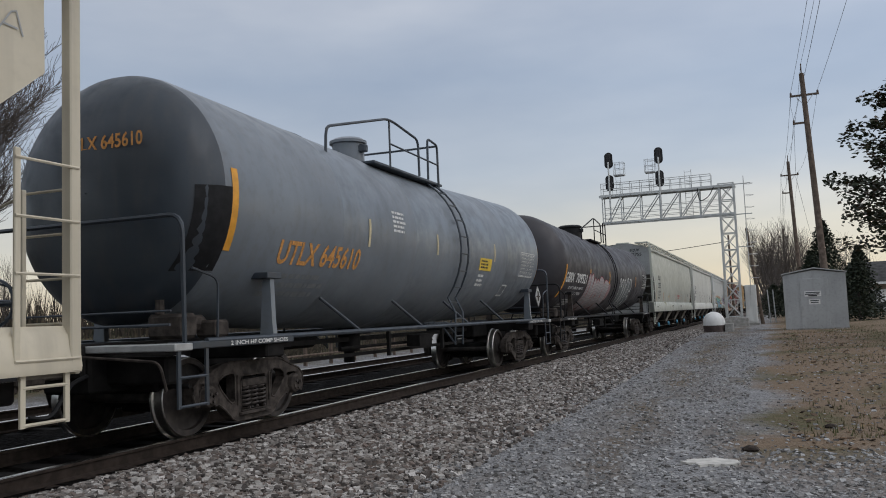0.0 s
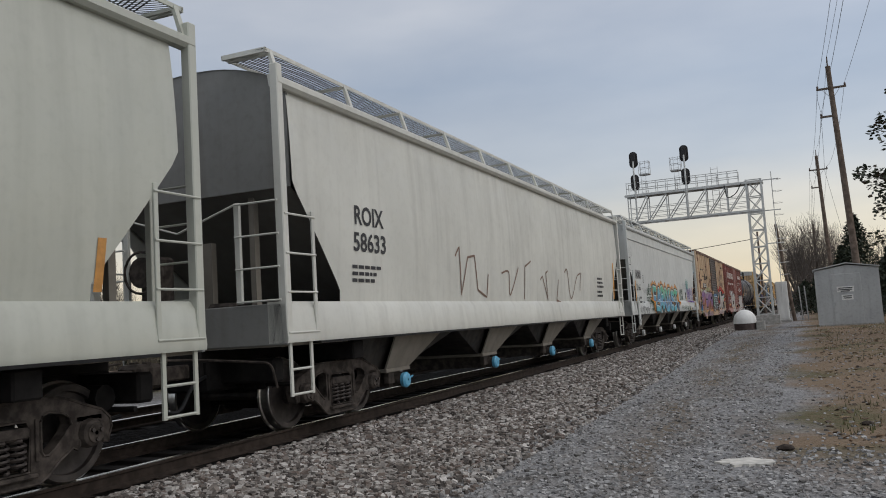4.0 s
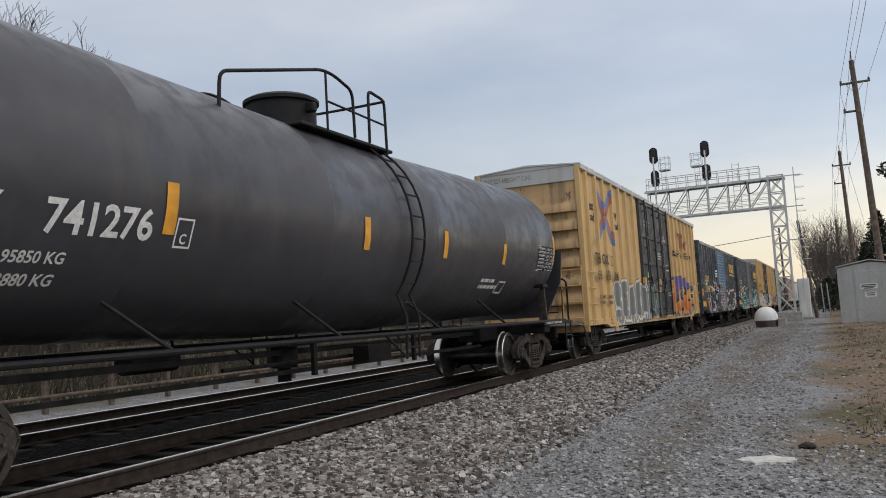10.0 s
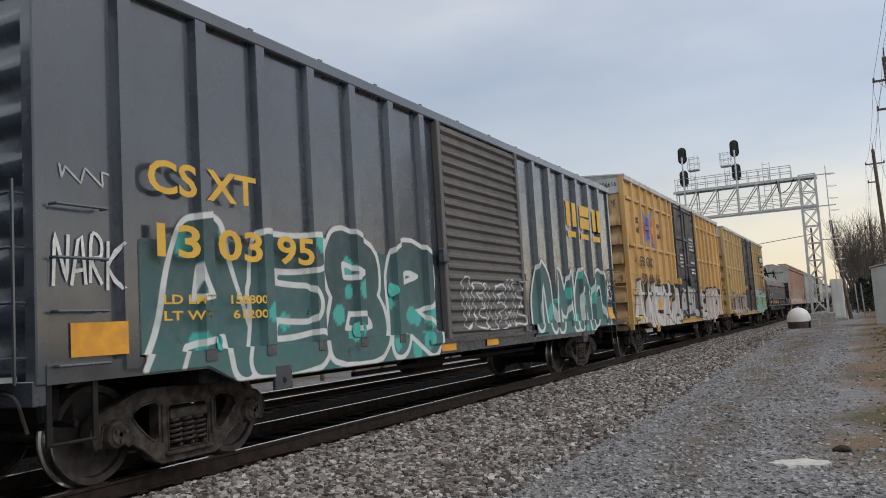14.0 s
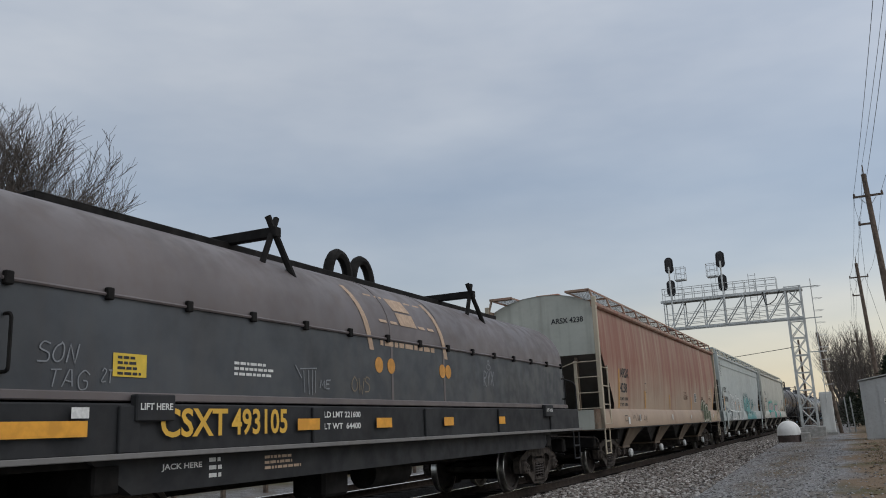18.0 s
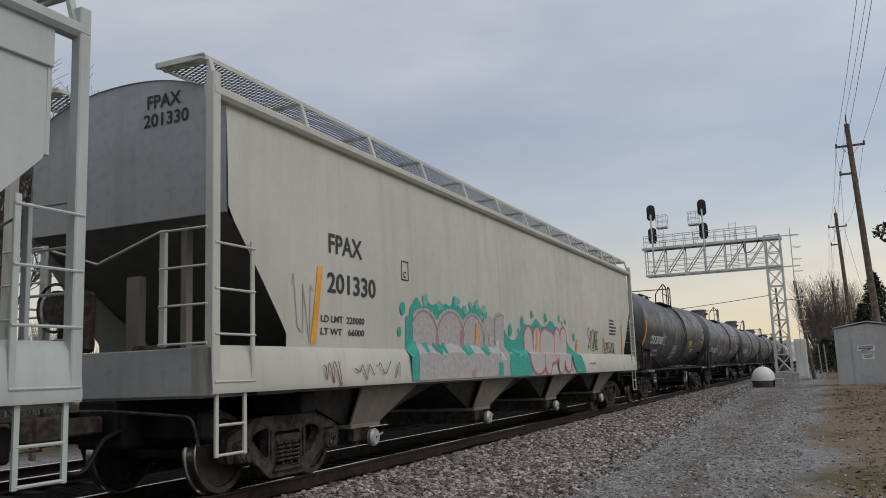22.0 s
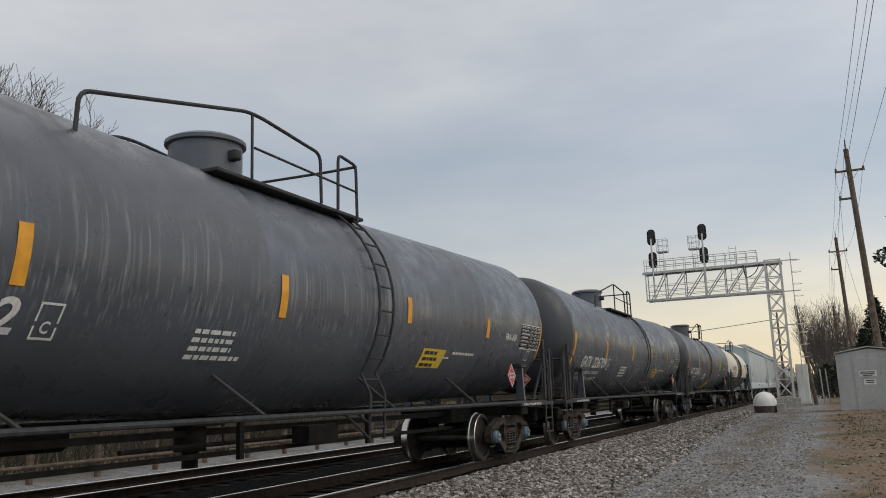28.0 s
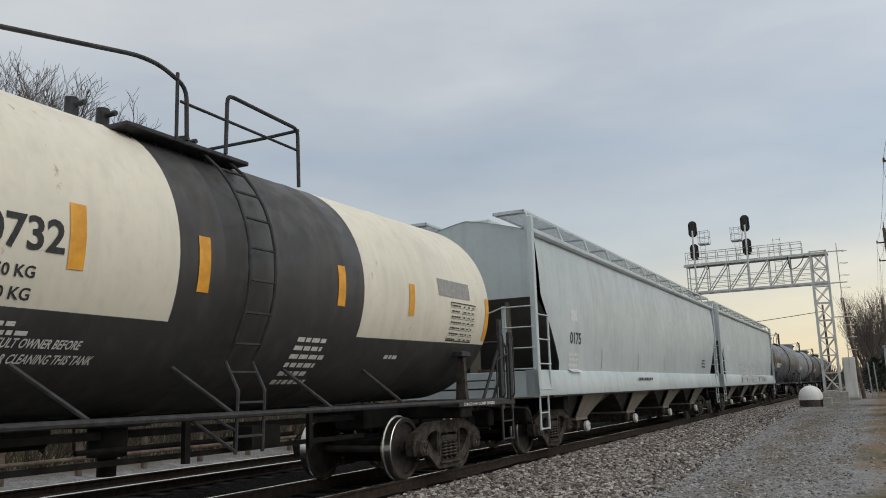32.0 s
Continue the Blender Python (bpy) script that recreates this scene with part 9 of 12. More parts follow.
    tag(car, "ROUGH", 16.84, 1.13, 0.6, 0.15, sf, DARKINK, 0.010, 11)
    tag(car, "FED", 17.91, 1.15, 0.45, 0.22, sf, DARKINK, 0.013, 12)
    tag(car, "1", 18.55, 1.13, 0.12, 0.2, sf, DARKINK, 0.012, 13)
    blobs(car, [(16.49, 1.22, 0.055, 0.065)], sf, YELLOW_LABEL, 0.014, "round_label", 0.0)
    decal(car, "steel_plate", 17.5, 17.72, 1.20, 1.26, sf, GALV, 0.010)
    violet = plain("violet_spray", (0.18, 0.10, 0.33), 0.7)
    tag(car, "SPADES", 16.03, 1.58, 2.0, 0.70, sf, violet, 0.034, 70, 0.012, 0.25)
    tag(car, "AWOR", 15.9, 2.26, 0.95, 0.50, sf, plain("sea_green_spray", (0.13, 0.34, 0.32), 0.7), 0.024, 74, 0.012, 0.2)
    tag(car, "S", 18.16, 1.6, 0.36, 0.42, sf, violet, 0.03, 75)
    tag(car, "A", 18.2, 1.98, 0.32, 0.46, sf, violet, 0.03, 76)
    blobs(car, [(15.62, 2.2, 0.2, 0.14), (15.7, 2.02, 0.22, 0.1)], sf, plain("pale_blue_fill", (0.50, 0.58, 0.58), 0.7), 0.008, ragged=0.6)
    tag(car, "IN OSNK", 14.3, 2.25, 2.6, 0.32, sf, plain("pencil_grey_tag", (0.35, 0.36, 0.36), 0.7), 0.014, 71)
    decal(car, "consolidated_stencil", 15.45, 15.8, 1.75, 2.1, sf, DARKINK, 0.010)
    scribble(car, 1.5, 1.2, 2.3, 0.25, sf, DARKINK, 80, 10, 0.016)
    scribble(car, 4.1, 1.2, 1.2, 0.22, sf, DARKINK, 81, 10, 0.016)
    scribble(car, 2.95, 1.85, 1.0, 0.4, sf, plain("pencil_grey_tag", (0.35, 0.36, 0.36), 0.7), 82, 10, 0.010)
    scribble(car, 0.5, 3.3, 0.9, 0.45, sf, plain("pencil_grey_tag", (0.35, 0.36, 0.36), 0.7), 83, 10, 0.010)
    tapes(car, sf, [(y, 1.68, 2.2) for y in (5.2, 9.8, 12.7)] + [(15.68, 1.44, 1.93), (18.61, 1.43, 2.42)], 0.11)
    mist = plain("pale_blue_spray", (0.38, 0.49, 0.52), 0.7)
    tag(car, "SANT", 19.15, 3.56, 0.85, 0.26, sf, mist, 0.012, 85)
    tag(car, "KOVN", 19.2, 3.18, 0.85, 0.32, sf, mist, 0.014, 86)
    part("mark_patch", M().box(0.3, 0.92, 0.306, 0.314, 4.0, 4.24), plain("grey_patch", (0.30, 0.30, 0.29), 0.7), car)
    end_lettering(car, "AOKX", 0.35, 4.04, 0.16, 0.5, 0.304, DARKINK)
    tag(car, "QTS", 0.0, 0.0, 0.95, 0.45, lambda a, b: 0.0, DARKINK, 0.03, 99).matrix_basis = Matrix.Translation((0.1, 0.31, 3.5)) @ Matrix.Rotation(-math.pi / 2, 4, "Z")

    # peeling tan boxcar
    tan = paint("peeling_tan_boxcar_paint", (0.60, 0.435, 0.285), 0.65, 0.35, rust=0.5, rust_rgb=(0.15, 0.065, 0.038))
    # rust, its tones blackened to hold the shade of the gap between cars
    rusty = paint("rusted_shaded_boxcar_end", (0.24, 0.18, 0.125), 0.8, 0.6, dirt=(0.03, 0.025, 0.022), rust=1.0, rust_rgb=(0.045, 0.025, 0.020))
    oldroof = paint("rusted_roof", (0.15, 0.085, 0.06), 0.85, 0.3)
    ddark = paint("dark_brown_door", (0.10, 0.085, 0.075), 0.7, 0.3, rust=0.4)
    posts = [0.88, 1.89, 2.84, 3.83, 4.75, 5.72, 6.78, 11.1, 12.1, 13.1, 14.1, 15.1, 16.0]
    car, sf = boxcar(110.4, 16.9, "tan boxcar with peeling paint, rust and layered graffiti", tan, 4.68, posts, [(7.22, 10.62, "ribbed", ddark)], rusty, oldroof, belly=0.68)
    ink = plain("dark_brown_roller_paint", (0.075, 0.055, 0.042), 0.8)
    scrubbed = paint("scrubbed_roller_paint", (0.085, 0.062, 0.048), 0.8, 0.2, rust=0.6, rust_rgb=(0.42, 0.31, 0.19))
    for k, (a, b, c, d) in enumerate(((2.0, 2.21, 3.98, 4.14), (2.23, 2.62, 3.72, 4.0), (2.28, 2.63, 4.08, 4.18), (2.98, 3.16, 3.7, 4.1), (3.24, 3.63, 3.74, 4.12), (3.91, 4.07, 3.73, 4.24), (3.6, 3.93, 2.98, 3.57), (4.05, 4.45, 2.93, 3.38), (4.59, 4.88, 2.96, 3.37), (5.05, 5.41, 2.94, 3.3), (5.63, 6.0, 2.97, 3.4))):
        if k > 6:
            box_outline(car, a, b, c, d, 0.10, sf, ink, 0.006)
        else:
            decal(car, "roller_mark", a, b, c, d, sf, scrubbed if k % 3 else ink, 0.006, "dark rollered block", 0.04 * (k % 3 - 1))
    for a, b, c, d in ((1.1, 1.85, 3.57, 3.65), (2.0, 2.98, 3.57, 3.66), (2.0, 2.07, 2.95, 3.40), (2.0, 2.48, 3.40, 3.48), (2.41, 2.48, 3.24, 3.40), (2.41, 2.8, 3.16, 3.24), (2.9, 3.38, 3.60, 3.68), (3.31, 3.38, 3.2, 3.60), (2.9, 3.4, 3.12, 3.20), (1.1, 1.85, 2.9, 2.98), (1.12, 1.2, 2.98, 3.57), (1.2, 1.55, 3.85, 3.95), (1.2, 1.3, 3.95, 4.2)):
        decal(car, "roller_mark", a, b, c, d, sf, ink, 0.006, "dark rollered stroke")
    decal(car, "mark_patch", 2.15, 3.8, 2.45, 2.78, sf, plain("dark_mark_panel", (0.06, 0.06, 0.06), 0.7), 0.01)
    lettering(car, "RB OX", 2.2, 2.52, 0.22, 1.55, flat, WHITE, 0.012)
    lettering(car, "40 336", 2.2, 2.12, 0.24, 1.55, flat, WHITE, 0.012)
    lettering(car, "boxcar pool", 14.35, 3.98, 0.34, 2.45, sf, DARKINK)
    lettering(car, "next", 12.72, 3.08, 0.2, 0.62, flat, DARKINK)
    lettering(car, "load", 12.72, 2.83, 0.22, 0.62, flat, DARKINK)
    lettering(car, "any", 15.6, 3.12, 0.22, 0.5, flat, DARKINK)
    lettering(car, "road", 15.6, 2.88, 0.22, 0.62, flat, DARKINK)
    faded = paint("faded_brown_arrow", (0.20, 0.13, 0.10), 0.7)
    crossed_arrows(car, sf, 13.55, 15.35, 2.68, 3.66, 0.17, faded, faded)
    purple = spray_material("purple_piece_spray", (0.02, 0.02, 0.022), (0.50, 0.24, 0.10), (0.03, 0.03, 0.035), (0.55, 0.52, 0.50))
    blobs(car, [(1.9 + 0.55 * k, 2.30 + 0.05 * (k % 3), 0.22, 0.14) for k in range(9)], sf, plain("leaf_green_spray", (0.36, 0.43, 0.24), 0.7), 0.007, ragged=0.3)
    spray(car, 1.25, 6.95, 0.74, 2.36, sf, purple, [(0.40, 0.26, 0.36), (0.42, 0.28, 0.22), (0.40, 0.19, 0.11), (0.36, 0.15, 0.10), (0.33, 0.19, 0.32), (0.30, 0.18, 0.37), (0.42, 0.30, 0.40)], 61, "PAEINR", 0.175, 0.024, 0.03, eps=0.010, under=(0.70, 1.7), drop=(-0.09, -0.05), shine=0.014, wild=0.06)
    straw = plain("straw_yellow_spray", (0.50, 0.36, 0.13), 0.7)
    blobs(car, [(2.78, 0.98, 0.22, 0.13), (5.1, 2.1, 0.09, 0.2), (4.36, 1.5, 0.14, 0.13), (5.75, 1.05, 0.2, 0.08)], sf, straw, 0.015, ragged=0.5)
    blobs(car, [(2.3, 1.62, 0.1, 0.2), (2.32, 1.06, 0.07, 0.16), (5.08, 1.5, 0.09, 0.07), (6.6, 1.85, 0.12, 0.09)], sf, plain("soft_black_spray", (0.03, 0.028, 0.026), 0.75), 0.016, ragged=0.7)
    decal(car, "paint_patch", 5.06, 5.68, 1.22, 1.64, sf, plain("chestnut_patch", (0.24, 0.12, 0.09), 0.7), 0.015)
    box_outline(car, 4.3, 4.52, 2.26, 2.44, 0.012, sf, ink, 0.016)
    tag(car, "2NE", 3.19, 1.29, 0.5, 0.2, sf, plain("blue_tag_spray", (0.07, 0.16, 0.40), 0.7), 0.012, 98, 0.017)
    tag(car, "KXA", 2.3, 1.35, 0.42, 0.22, sf, DARKINK, 0.012, 99, 0.018)
    spray(car, 3.47, 4.76, 0.74, 1.04, sf, spray_material("dark_word_spray", (0.40, 0.26, 0.30), None), [(0.03, 0.03, 0.03), (0.04, 0.04, 0.04)], 66, "ADDiE", 0.16, 0.012, eps=0.018)
    spray(car, 0.3, 1.2, 0.78, 1.95, sf, spray_material("green_corner_spray", (0.03, 0.03, 0.03), None), [(0.22, 0.40, 0.10), (0.05, 0.16, 0.42), (0.60, 0.33, 0.08)], 64, "KA", 0.2, 0.03, eps=0.014)
    spray(car, 7.35, 8.2, 0.95, 1.95, sf, spray_material("lime_door_spray", (0.05, 0.06, 0.05), None), [(0.36, 0.28, 0.27), (0.16, 0.40, 0.30), (0.34, 0.46, 0.16)], 67, "S", 0.22, 0.02)
    spray(car, 8.1, 10.3, 1.18, 2.0, sf, spray_material("white_line_on_black_spray", (0.62, 0.62, 0.6), (0.05, 0.20, 0.36)), [(0.02, 0.02, 0.022), (0.03, 0.03, 0.03)], 62, "NUGS", 0.17, 0.022, 0.13, flame=0.5)
    spray(car, 10.9, 15.9, 0.74, 2.42, sf, spray_material("silver_piece_spray", (0.025, 0.025, 0.025), (0.50, 0.07, 0.045), (0.03, 0.03, 0.03), (0.66, 0.66, 0.66)), [(0.50, 0.36, 0.36), (0.50, 0.46, 0.42), (0.52, 0.46, 0.42), (0.56, 0.56, 0.54)], 63, "Z8NOS", 0.17, 0.04, 0.26, eps=0.010, under=(0.70, 1.1), flame=0.7, drop=(0.09, -0.03), shine=0.02)
    spray(car, 15.7, 16.5, 0.9, 1.55, sf, spray_material("corner_flame_spray", (0.03, 0.03, 0.03), (0.52, 0.10, 0.05)), [(0.45, 0.42, 0.40), (0.60, 0.42, 0.10)], 68, "IL", 0.2, 0.03, 0.22, flame=0.6, eps=0.014)
    for y in (3.2, 5.8, 9.0, 12.2, 15.0):
        decal(car, "reflective_strip", y, y + 0.6, 0.98, 1.1, sill, YELLOW, 0.016)
    tapes(car, sf, ((0.3, 1.82, 2.35), (1.16, 0.9, 2.2)), 0.13, None, 0.02)
    decal(car, "green_label", 14.9, 15.15, 1.78, 1.92, sf, plain("green_label", (0.08, 0.40, 0.10), 0.5), 0.03)
    end_lettering(car, "RBOX 40336", -1.3, 4.35, 0.16, 1.5, 0.06, DARKINK)

    # red-brown boxcar
    red = paint("red_brown_boxcar_paint", (0.215, 0.063, 0.047), 0.6, 0.4, rust=0.32, rust_rgb=(0.085, 0.036, 0.028), patch=0.26)
    posts = [0.6, 2.2, 3.5, 4.72, 6.0, 6.95, 11.5, 12.7, 14.0, 15.3, 16.7]
    car, sf = boxcar(128.92, 17.4, "red-brown boxcar with faded white lettering and silver graffiti", red, 4.66, posts, [(7.25, 11.1, "flat", red)], None, oldroof, panel_ribs=True, belly=0.72)
    faint = plain("worn_white_mark", (0.50, 0.42, 0.38), 0.7, 0.0, 0.3, 6)
    mark_blocks(car, 8, 1.3, 3.52, 0.48, 5.45, flat, faint)
    for tx, y, z, w in (("GIVES A", 1.4, 3.0, 1.5), ("GREEN LIGHT", 3.1, 3.0, 1.75), ("TO INNOVATIONS", 5.0, 3.02, 1.75)):
        bar_rows(car, y, z, w, 1, 0.16, flat, faint, 6)
    lettering(car, "53 05 11", 2.45, 2.1, 0.4, 3.4, flat, WHITE)
    mark_blocks(car, 8, 11.8, 3.68, 0.32, 3.3, flat, faint)
    lettering(car, "SERVES", 12.3, 3.05, 0.32, 2.4, sf, faint)
    lettering(car, "THE SOUTH", 11.95, 2.5, 0.34, 3.4, sf, WHITE)
    lettering(car, "LD LMT     152700", 2.85, 1.88, 0.11, 1.9, flat, faint)
    lettering(car, "LT WT", 2.85, 1.5, 0.11, 0.5, flat, faint)
    silver = spray_material("silver_drip_spray", (0.045, 0.035, 0.035), (0.13, 0.06, 0.05), (0.04, 0.035, 0.035), None, 0.5)
    spray(car, 11.0, 15.7, 0.74, 2.26, sf, silver, [(0.50, 0.47, 0.43), (0.52, 0.50, 0.48), (0.55, 0.54, 0.51)], 71, "TVRY", 0.19, 0.045, under=(0.70, 0.98), drop=(0.1, -0.03))
    spray(car, 15.6, 17.0, 0.8, 1.5, sf, silver, [(0.50, 0.47, 0.43), (0.40, 0.33, 0.30)], 78, "ZI", 0.2, 0.02)
    spray(car, 4.5, 7.15, 0.76, 2.45, sf, silver, [(0.50, 0.47, 0.44), (0.56, 0.52, 0.48), (0.58, 0.56, 0.53)], 72, "HB", 0.17, 0.022, under=(0.72, 1.3))
    spray(car, 1.2, 2.3, 1.42, 2.0, sf, spray_material("grey_smear_spray", (0.30, 0.29, 0.28), None, keep=0.2), [(0.30, 0.20, 0.18), (0.28, 0.18, 0.16)], 73, "AK", 0.2, 0.03)
    spray(car, 0.9, 5.0, 0.74, 1.15, sf, spray_material("pink_sill_spray", (0.33, 0.16, 0.13), None), [(0.42, 0.22, 0.19), (0.38, 0.19, 0.16)], 74, "SNOKEN", 0.3, 0.015)
    spray(car, 7.0, 11.2, 0.76, 1.0, sf, silver, [(0.50, 0.45, 0.42), (0.40, 0.30, 0.27), (0.30, 0.14, 0.11)], 77, "WONAN", 0.3, 0.015, eps=0.008)
    chalk = plain("chalk_white", (0.40, 0.28, 0.245), 0.8, 0.0, 0.3, 9)
    tag(car, "VALILE", 7.9, 2.62, 1.4, 0.26, sf, chalk, 0.008, 89, 0.006, 0.05)
    tag(car, "EVAN", 7.66, 2.13, 0.65, 0.17, sf, chalk, 0.010, 88, 0.006, 0.05)
    tag(car, "STRUTS", 8.46, 2.14, 0.95, 0.17, sf, chalk, 0.010, 90, 0.006, 0.05)
    tag(car, "THAT", 9.46, 2.19, 0.58, 0.15, sf, chalk, 0.010, 91, 0.006, 0.05)
    tag(car, "DUCK", 9.64, 1.42, 0.45, 0.12, sf, plain("pink_chalk", (0.36, 0.15, 0.13), 0.8), 0.006, 92, 0.006)
    tag(car, "TSWZ", 9.5, 1.72, 0.35, 0.06, sf, chalk, 0.006, 93, 0.006)
    tag(car, "NORU", 7.38, 2.66, 0.42, 0.18, sf, plain("pink_chalk", (0.36, 0.15, 0.13), 0.8), 0.006, 94, 0.006)
    tag(car, "VA", 8.42, 1.42, 0.28, 0.15, sf, plain("dull_brown_chalk", (0.30, 0.17, 0.13), 0.8), 0.010, 96, 0.006)
    tag(car, "QSO", 10.0, 2.05, 0.5, 0.12, sf, chalk, 0.012, 95, 0.006)
    for k, (y, z, w, h) in enumerate(((1.25, 2.55, 0.9, 0.25), (1.3, 2.25, 0.6, 0.2), (0.15, 3.0, 0.3, 0.5), (0.5, 3.9, 0.4, 0.5))):
        scribble(car, y, z, w, h, sf, chalk, 79 + k, 6, 0.011)
    decal(car, "paint_patch", 2.5, 2.97, 1.6, 1.76, flat, WHITE, 0.012)
    # torn paper, stickers and overpainted patches on the door
    torn = plain("torn_white_paper", (0.58, 0.54, 0.48), 0.8, 0.0, 0.2, 9)
    blobs(car, [(7.40, 3.45, 0.035, 0.055), (7.62, 3.37, 0.13, 0.03), (7.45, 3.08, 0.09, 0.035), (7.58, 3.06, 0.11, 0.02), (7.78, 3.05, 0.11, 0.035), (7.86, 2.89, 0.05, 0.04), (7.35, 2.93, 0.06, 0.05), (10.36, 3.47, 0.16, 0.06), (9.46, 2.90, 0.06, 0.11), (9.54, 2.82, 0.09, 0.05), (10.06, 2.1, 0.045, 0.055), (10.57, 2.05, 0.045, 0.055), (7.62, 1.66, 0.12, 0.06), (9.78, 1.62, 0.05, 0.06), (9.84, 1.53, 0.03, 0.035)], door, torn, 0.004, "torn_paper", 0.5)
    blobs(car, [(7.62, 1.52, 0.16, 0.07), (7.95, 1.2, 0.10, 0.05), (8.35, 1.26, 0.16, 0.06), (8.6, 1.1, 0.14, 0.06)], door, plain("dull_orange_overpaint", (0.40, 0.21, 0.12), 0.8), 0.003, "overpaint", 0.4)
    decal(car, "sticker", 7.69, 8.09, 2.93, 3.02, door, plain("pale_blue_sticker", (0.52, 0.57, 0.58), 0.5), 0.007, "pale sticker with a grey square")
    decal(car, "sticker_square", 7.74, 7.92, 2.94, 3.01, door, GALV, 0.010)
    decal(car, "placard", 10.36, 10.62, 1.38, 1.55, door, torn, 0.005)
    decal(car, "paint_patch", 8.85, 9.02, 1.22, 1.36, door, WHITE, 0.005)
    decal(car, "paint_patch", 7.38, 7.78, 1.20, 1.40, door, torn, 0.004)
    decal(car, "paint_patch", 7.42, 7.60, 1.62, 1.86, door, torn, 0.004)
    for y, w in ((8.2, 0.22), (8.52, 0.26), (9.6, 0.36)):
        bar_rows(car, y, 1.85, w, 3, 0.022, lambda a, b: 1.66, plain("yellowed_paper", (0.50, 0.40, 0.24), 0.8), 4)
    lettering(car, "0", 9.0, 1.44, 0.16, 0.13, door, WHITE, 0.006)
    bar_rows(car, 9.24, 2.40, 1.2, 1, 0.03, door, chalk, 12)
    bar_rows(car, 9.4, 2.64, 0.8, 1, 0.03, door, chalk, 13)
    part("door_latch", M().box(1.60, 1.68, 7.74, 7.86, 1.10, 1.30, 0.01), GRIME, car, "dark door latch")
    part("door_latch", M().box(1.60, 1.68, 10.42, 10.52, 1.14, 1.34, 0.01), GRIME, car, "dark door latch")
    part("door_pull", M().tube([(1.60, 8.9, 1.74), (1.66, 8.95, 1.73), (1.66, 9.2, 1.73), (1.60, 9.25, 1.74)], 0.014, 6), GRIME, car, "iron pull handle")
    decal(car, "green_label", 14.4, 14.75, 1.95, 2.15, sf, plain("green_label", (0.08, 0.40, 0.10), 0.5), 0.02)
    bar_rows(car, 14.9, 2.1, 0.9, 5, 0.06, flat, WHITE, 9)
    box_outline(car, 14.5, 14.95, 1.45, 1.8, 0.025, flat, WHITE, 0.02)
    decal(car, "reflective_strip", 1.2, 2.2, 1.28, 1.42, flat, YELLOW, 0.016)
    for y in (5.2, 8.5, 12.0):
        decal(car, "reflective_strip", y, y + 0.6, 1.05, 1.18, sill, YELLOW, 0.016)
    lettering(car, "SEAL", 7.66, 1.95, 0.05, 0.16, door, WHITE, 0.006)
    part("door_ledge", M().box(1.5, 1.64, 7.3, 10.7, 1.72, 1.77, 0.008), red, car, "bolted ledge along the door foot")
    lettering(car, "2814", 9.6, 0.86, 0.22, 0.55, sill, chalk, 0.01)
    end_lettering(car, "SOU 530511", -0.9, 4.3, 0.14, 1.2, 0.06, WHITE)

    # black tank car
    black = tank_grey("satin_black_tank_paint", (0.041, 0.041, 0.049), rough=0.36, streak=0.2)
    car, sf = tank_car(148.1, 18.6, "satin black tank car with white numbers", black, zc=2.68, y0=0.4, y1=17.8, dome_y=8.63, dome_r=0.52, ladder_y=9.78, dark_end=True,
                       stripes=((0.95, 2.15, 3.11), (4.5, 2.25, 2.75), (8.3, 2.3, 2.75), (10.95, 2.3, 2.75), (13.8, 2.3, 2.7), (17.1, 2.4, 3.08)))
    part("head_shield", M().prism([(-1.0, 1.2), (1.0, 1.2), (1.42, 2.0), (1.5, 2.75), (-1.5, 2.75), (-1.42, 2.0)], "y", 17.84, 17.90), black, car, "half-height black head shield")
    lettering(car, "CBTX", 1.82, 2.17, 0.3, 0.95, sf, WHITE)
    lettering(car, "741276", 3.17, 2.17, 0.3, 1.2, sf, WHITE)
    box_outline(car, 4.68, 4.92, 2.13, 2.42, 0.02, sf, WHITE)
    lettering(car, "C", 4.75, 2.17, 0.1, 0.09, sf, WHITE)
    lettering(car, "LD LMT  211300 LB 95850 KG", 1.64, 1.93, 0.10, 1.85, sf, WHITE)
    lettering(car, "LT WT   74700 LB 33880 KG", 1.62, 1.75, 0.10, 1.85, sf, WHITE)
    data_table(car, sf, 16.0, 2.25, 1.3, 0.55)
    bar_rows(car, 13.0, 1.95, 1.0, 2, 0.06, sf, WHITE, 6)
    box_outline(car, 14.0, 14.4, 1.75, 1.98, 0.025, sf, WHITE)
    end_lettering(car, "CBTX 741276", -0.75, 3.05, 0.2, 1.25, 0.405, WHITE)

    # long yellow-tan boxcar
    ybox = paint("ochre_boxcar_paint", (0.56, 0.365, 0.15), 0.55, 0.22, patch=0.08, rust=0.10)
    yend = paint("ochre_boxcar_end", (0.42, 0.265, 0.12), 0.6, 0.75, dirt=(0.11, 0.075, 0.045), rust=0.35, rust_rgb=(0.14, 0.075, 0.04), patch=0.25)
    proof = paint("pale_galvanised_roof", (0.46, 0.46, 0.44), 0.5, 0.2)
    pdoor = paint("black_plug_door", (0.030, 0.031, 0.034), 0.5, 0.15, patch=0.2)
    posts = [0.62, 1.61, 2.49, 3.53, 4.51, 5.51, 6.59, 13.7, 14.7, 15.75, 16.8, 17.8, 18.86, 19.86]
    car, sf = boxcar(168.15, 20.95, "long ochre yellow high boxcar with black plug doors", ybox, 5.25, posts, [(7.5, 10.3, "plug", pdoor), (10.3, 13.08, "plug", pdoor)], yend, proof, low=0.92, belly=0.80, end_pitch=0.5, end_round=False, end_top=0.42)
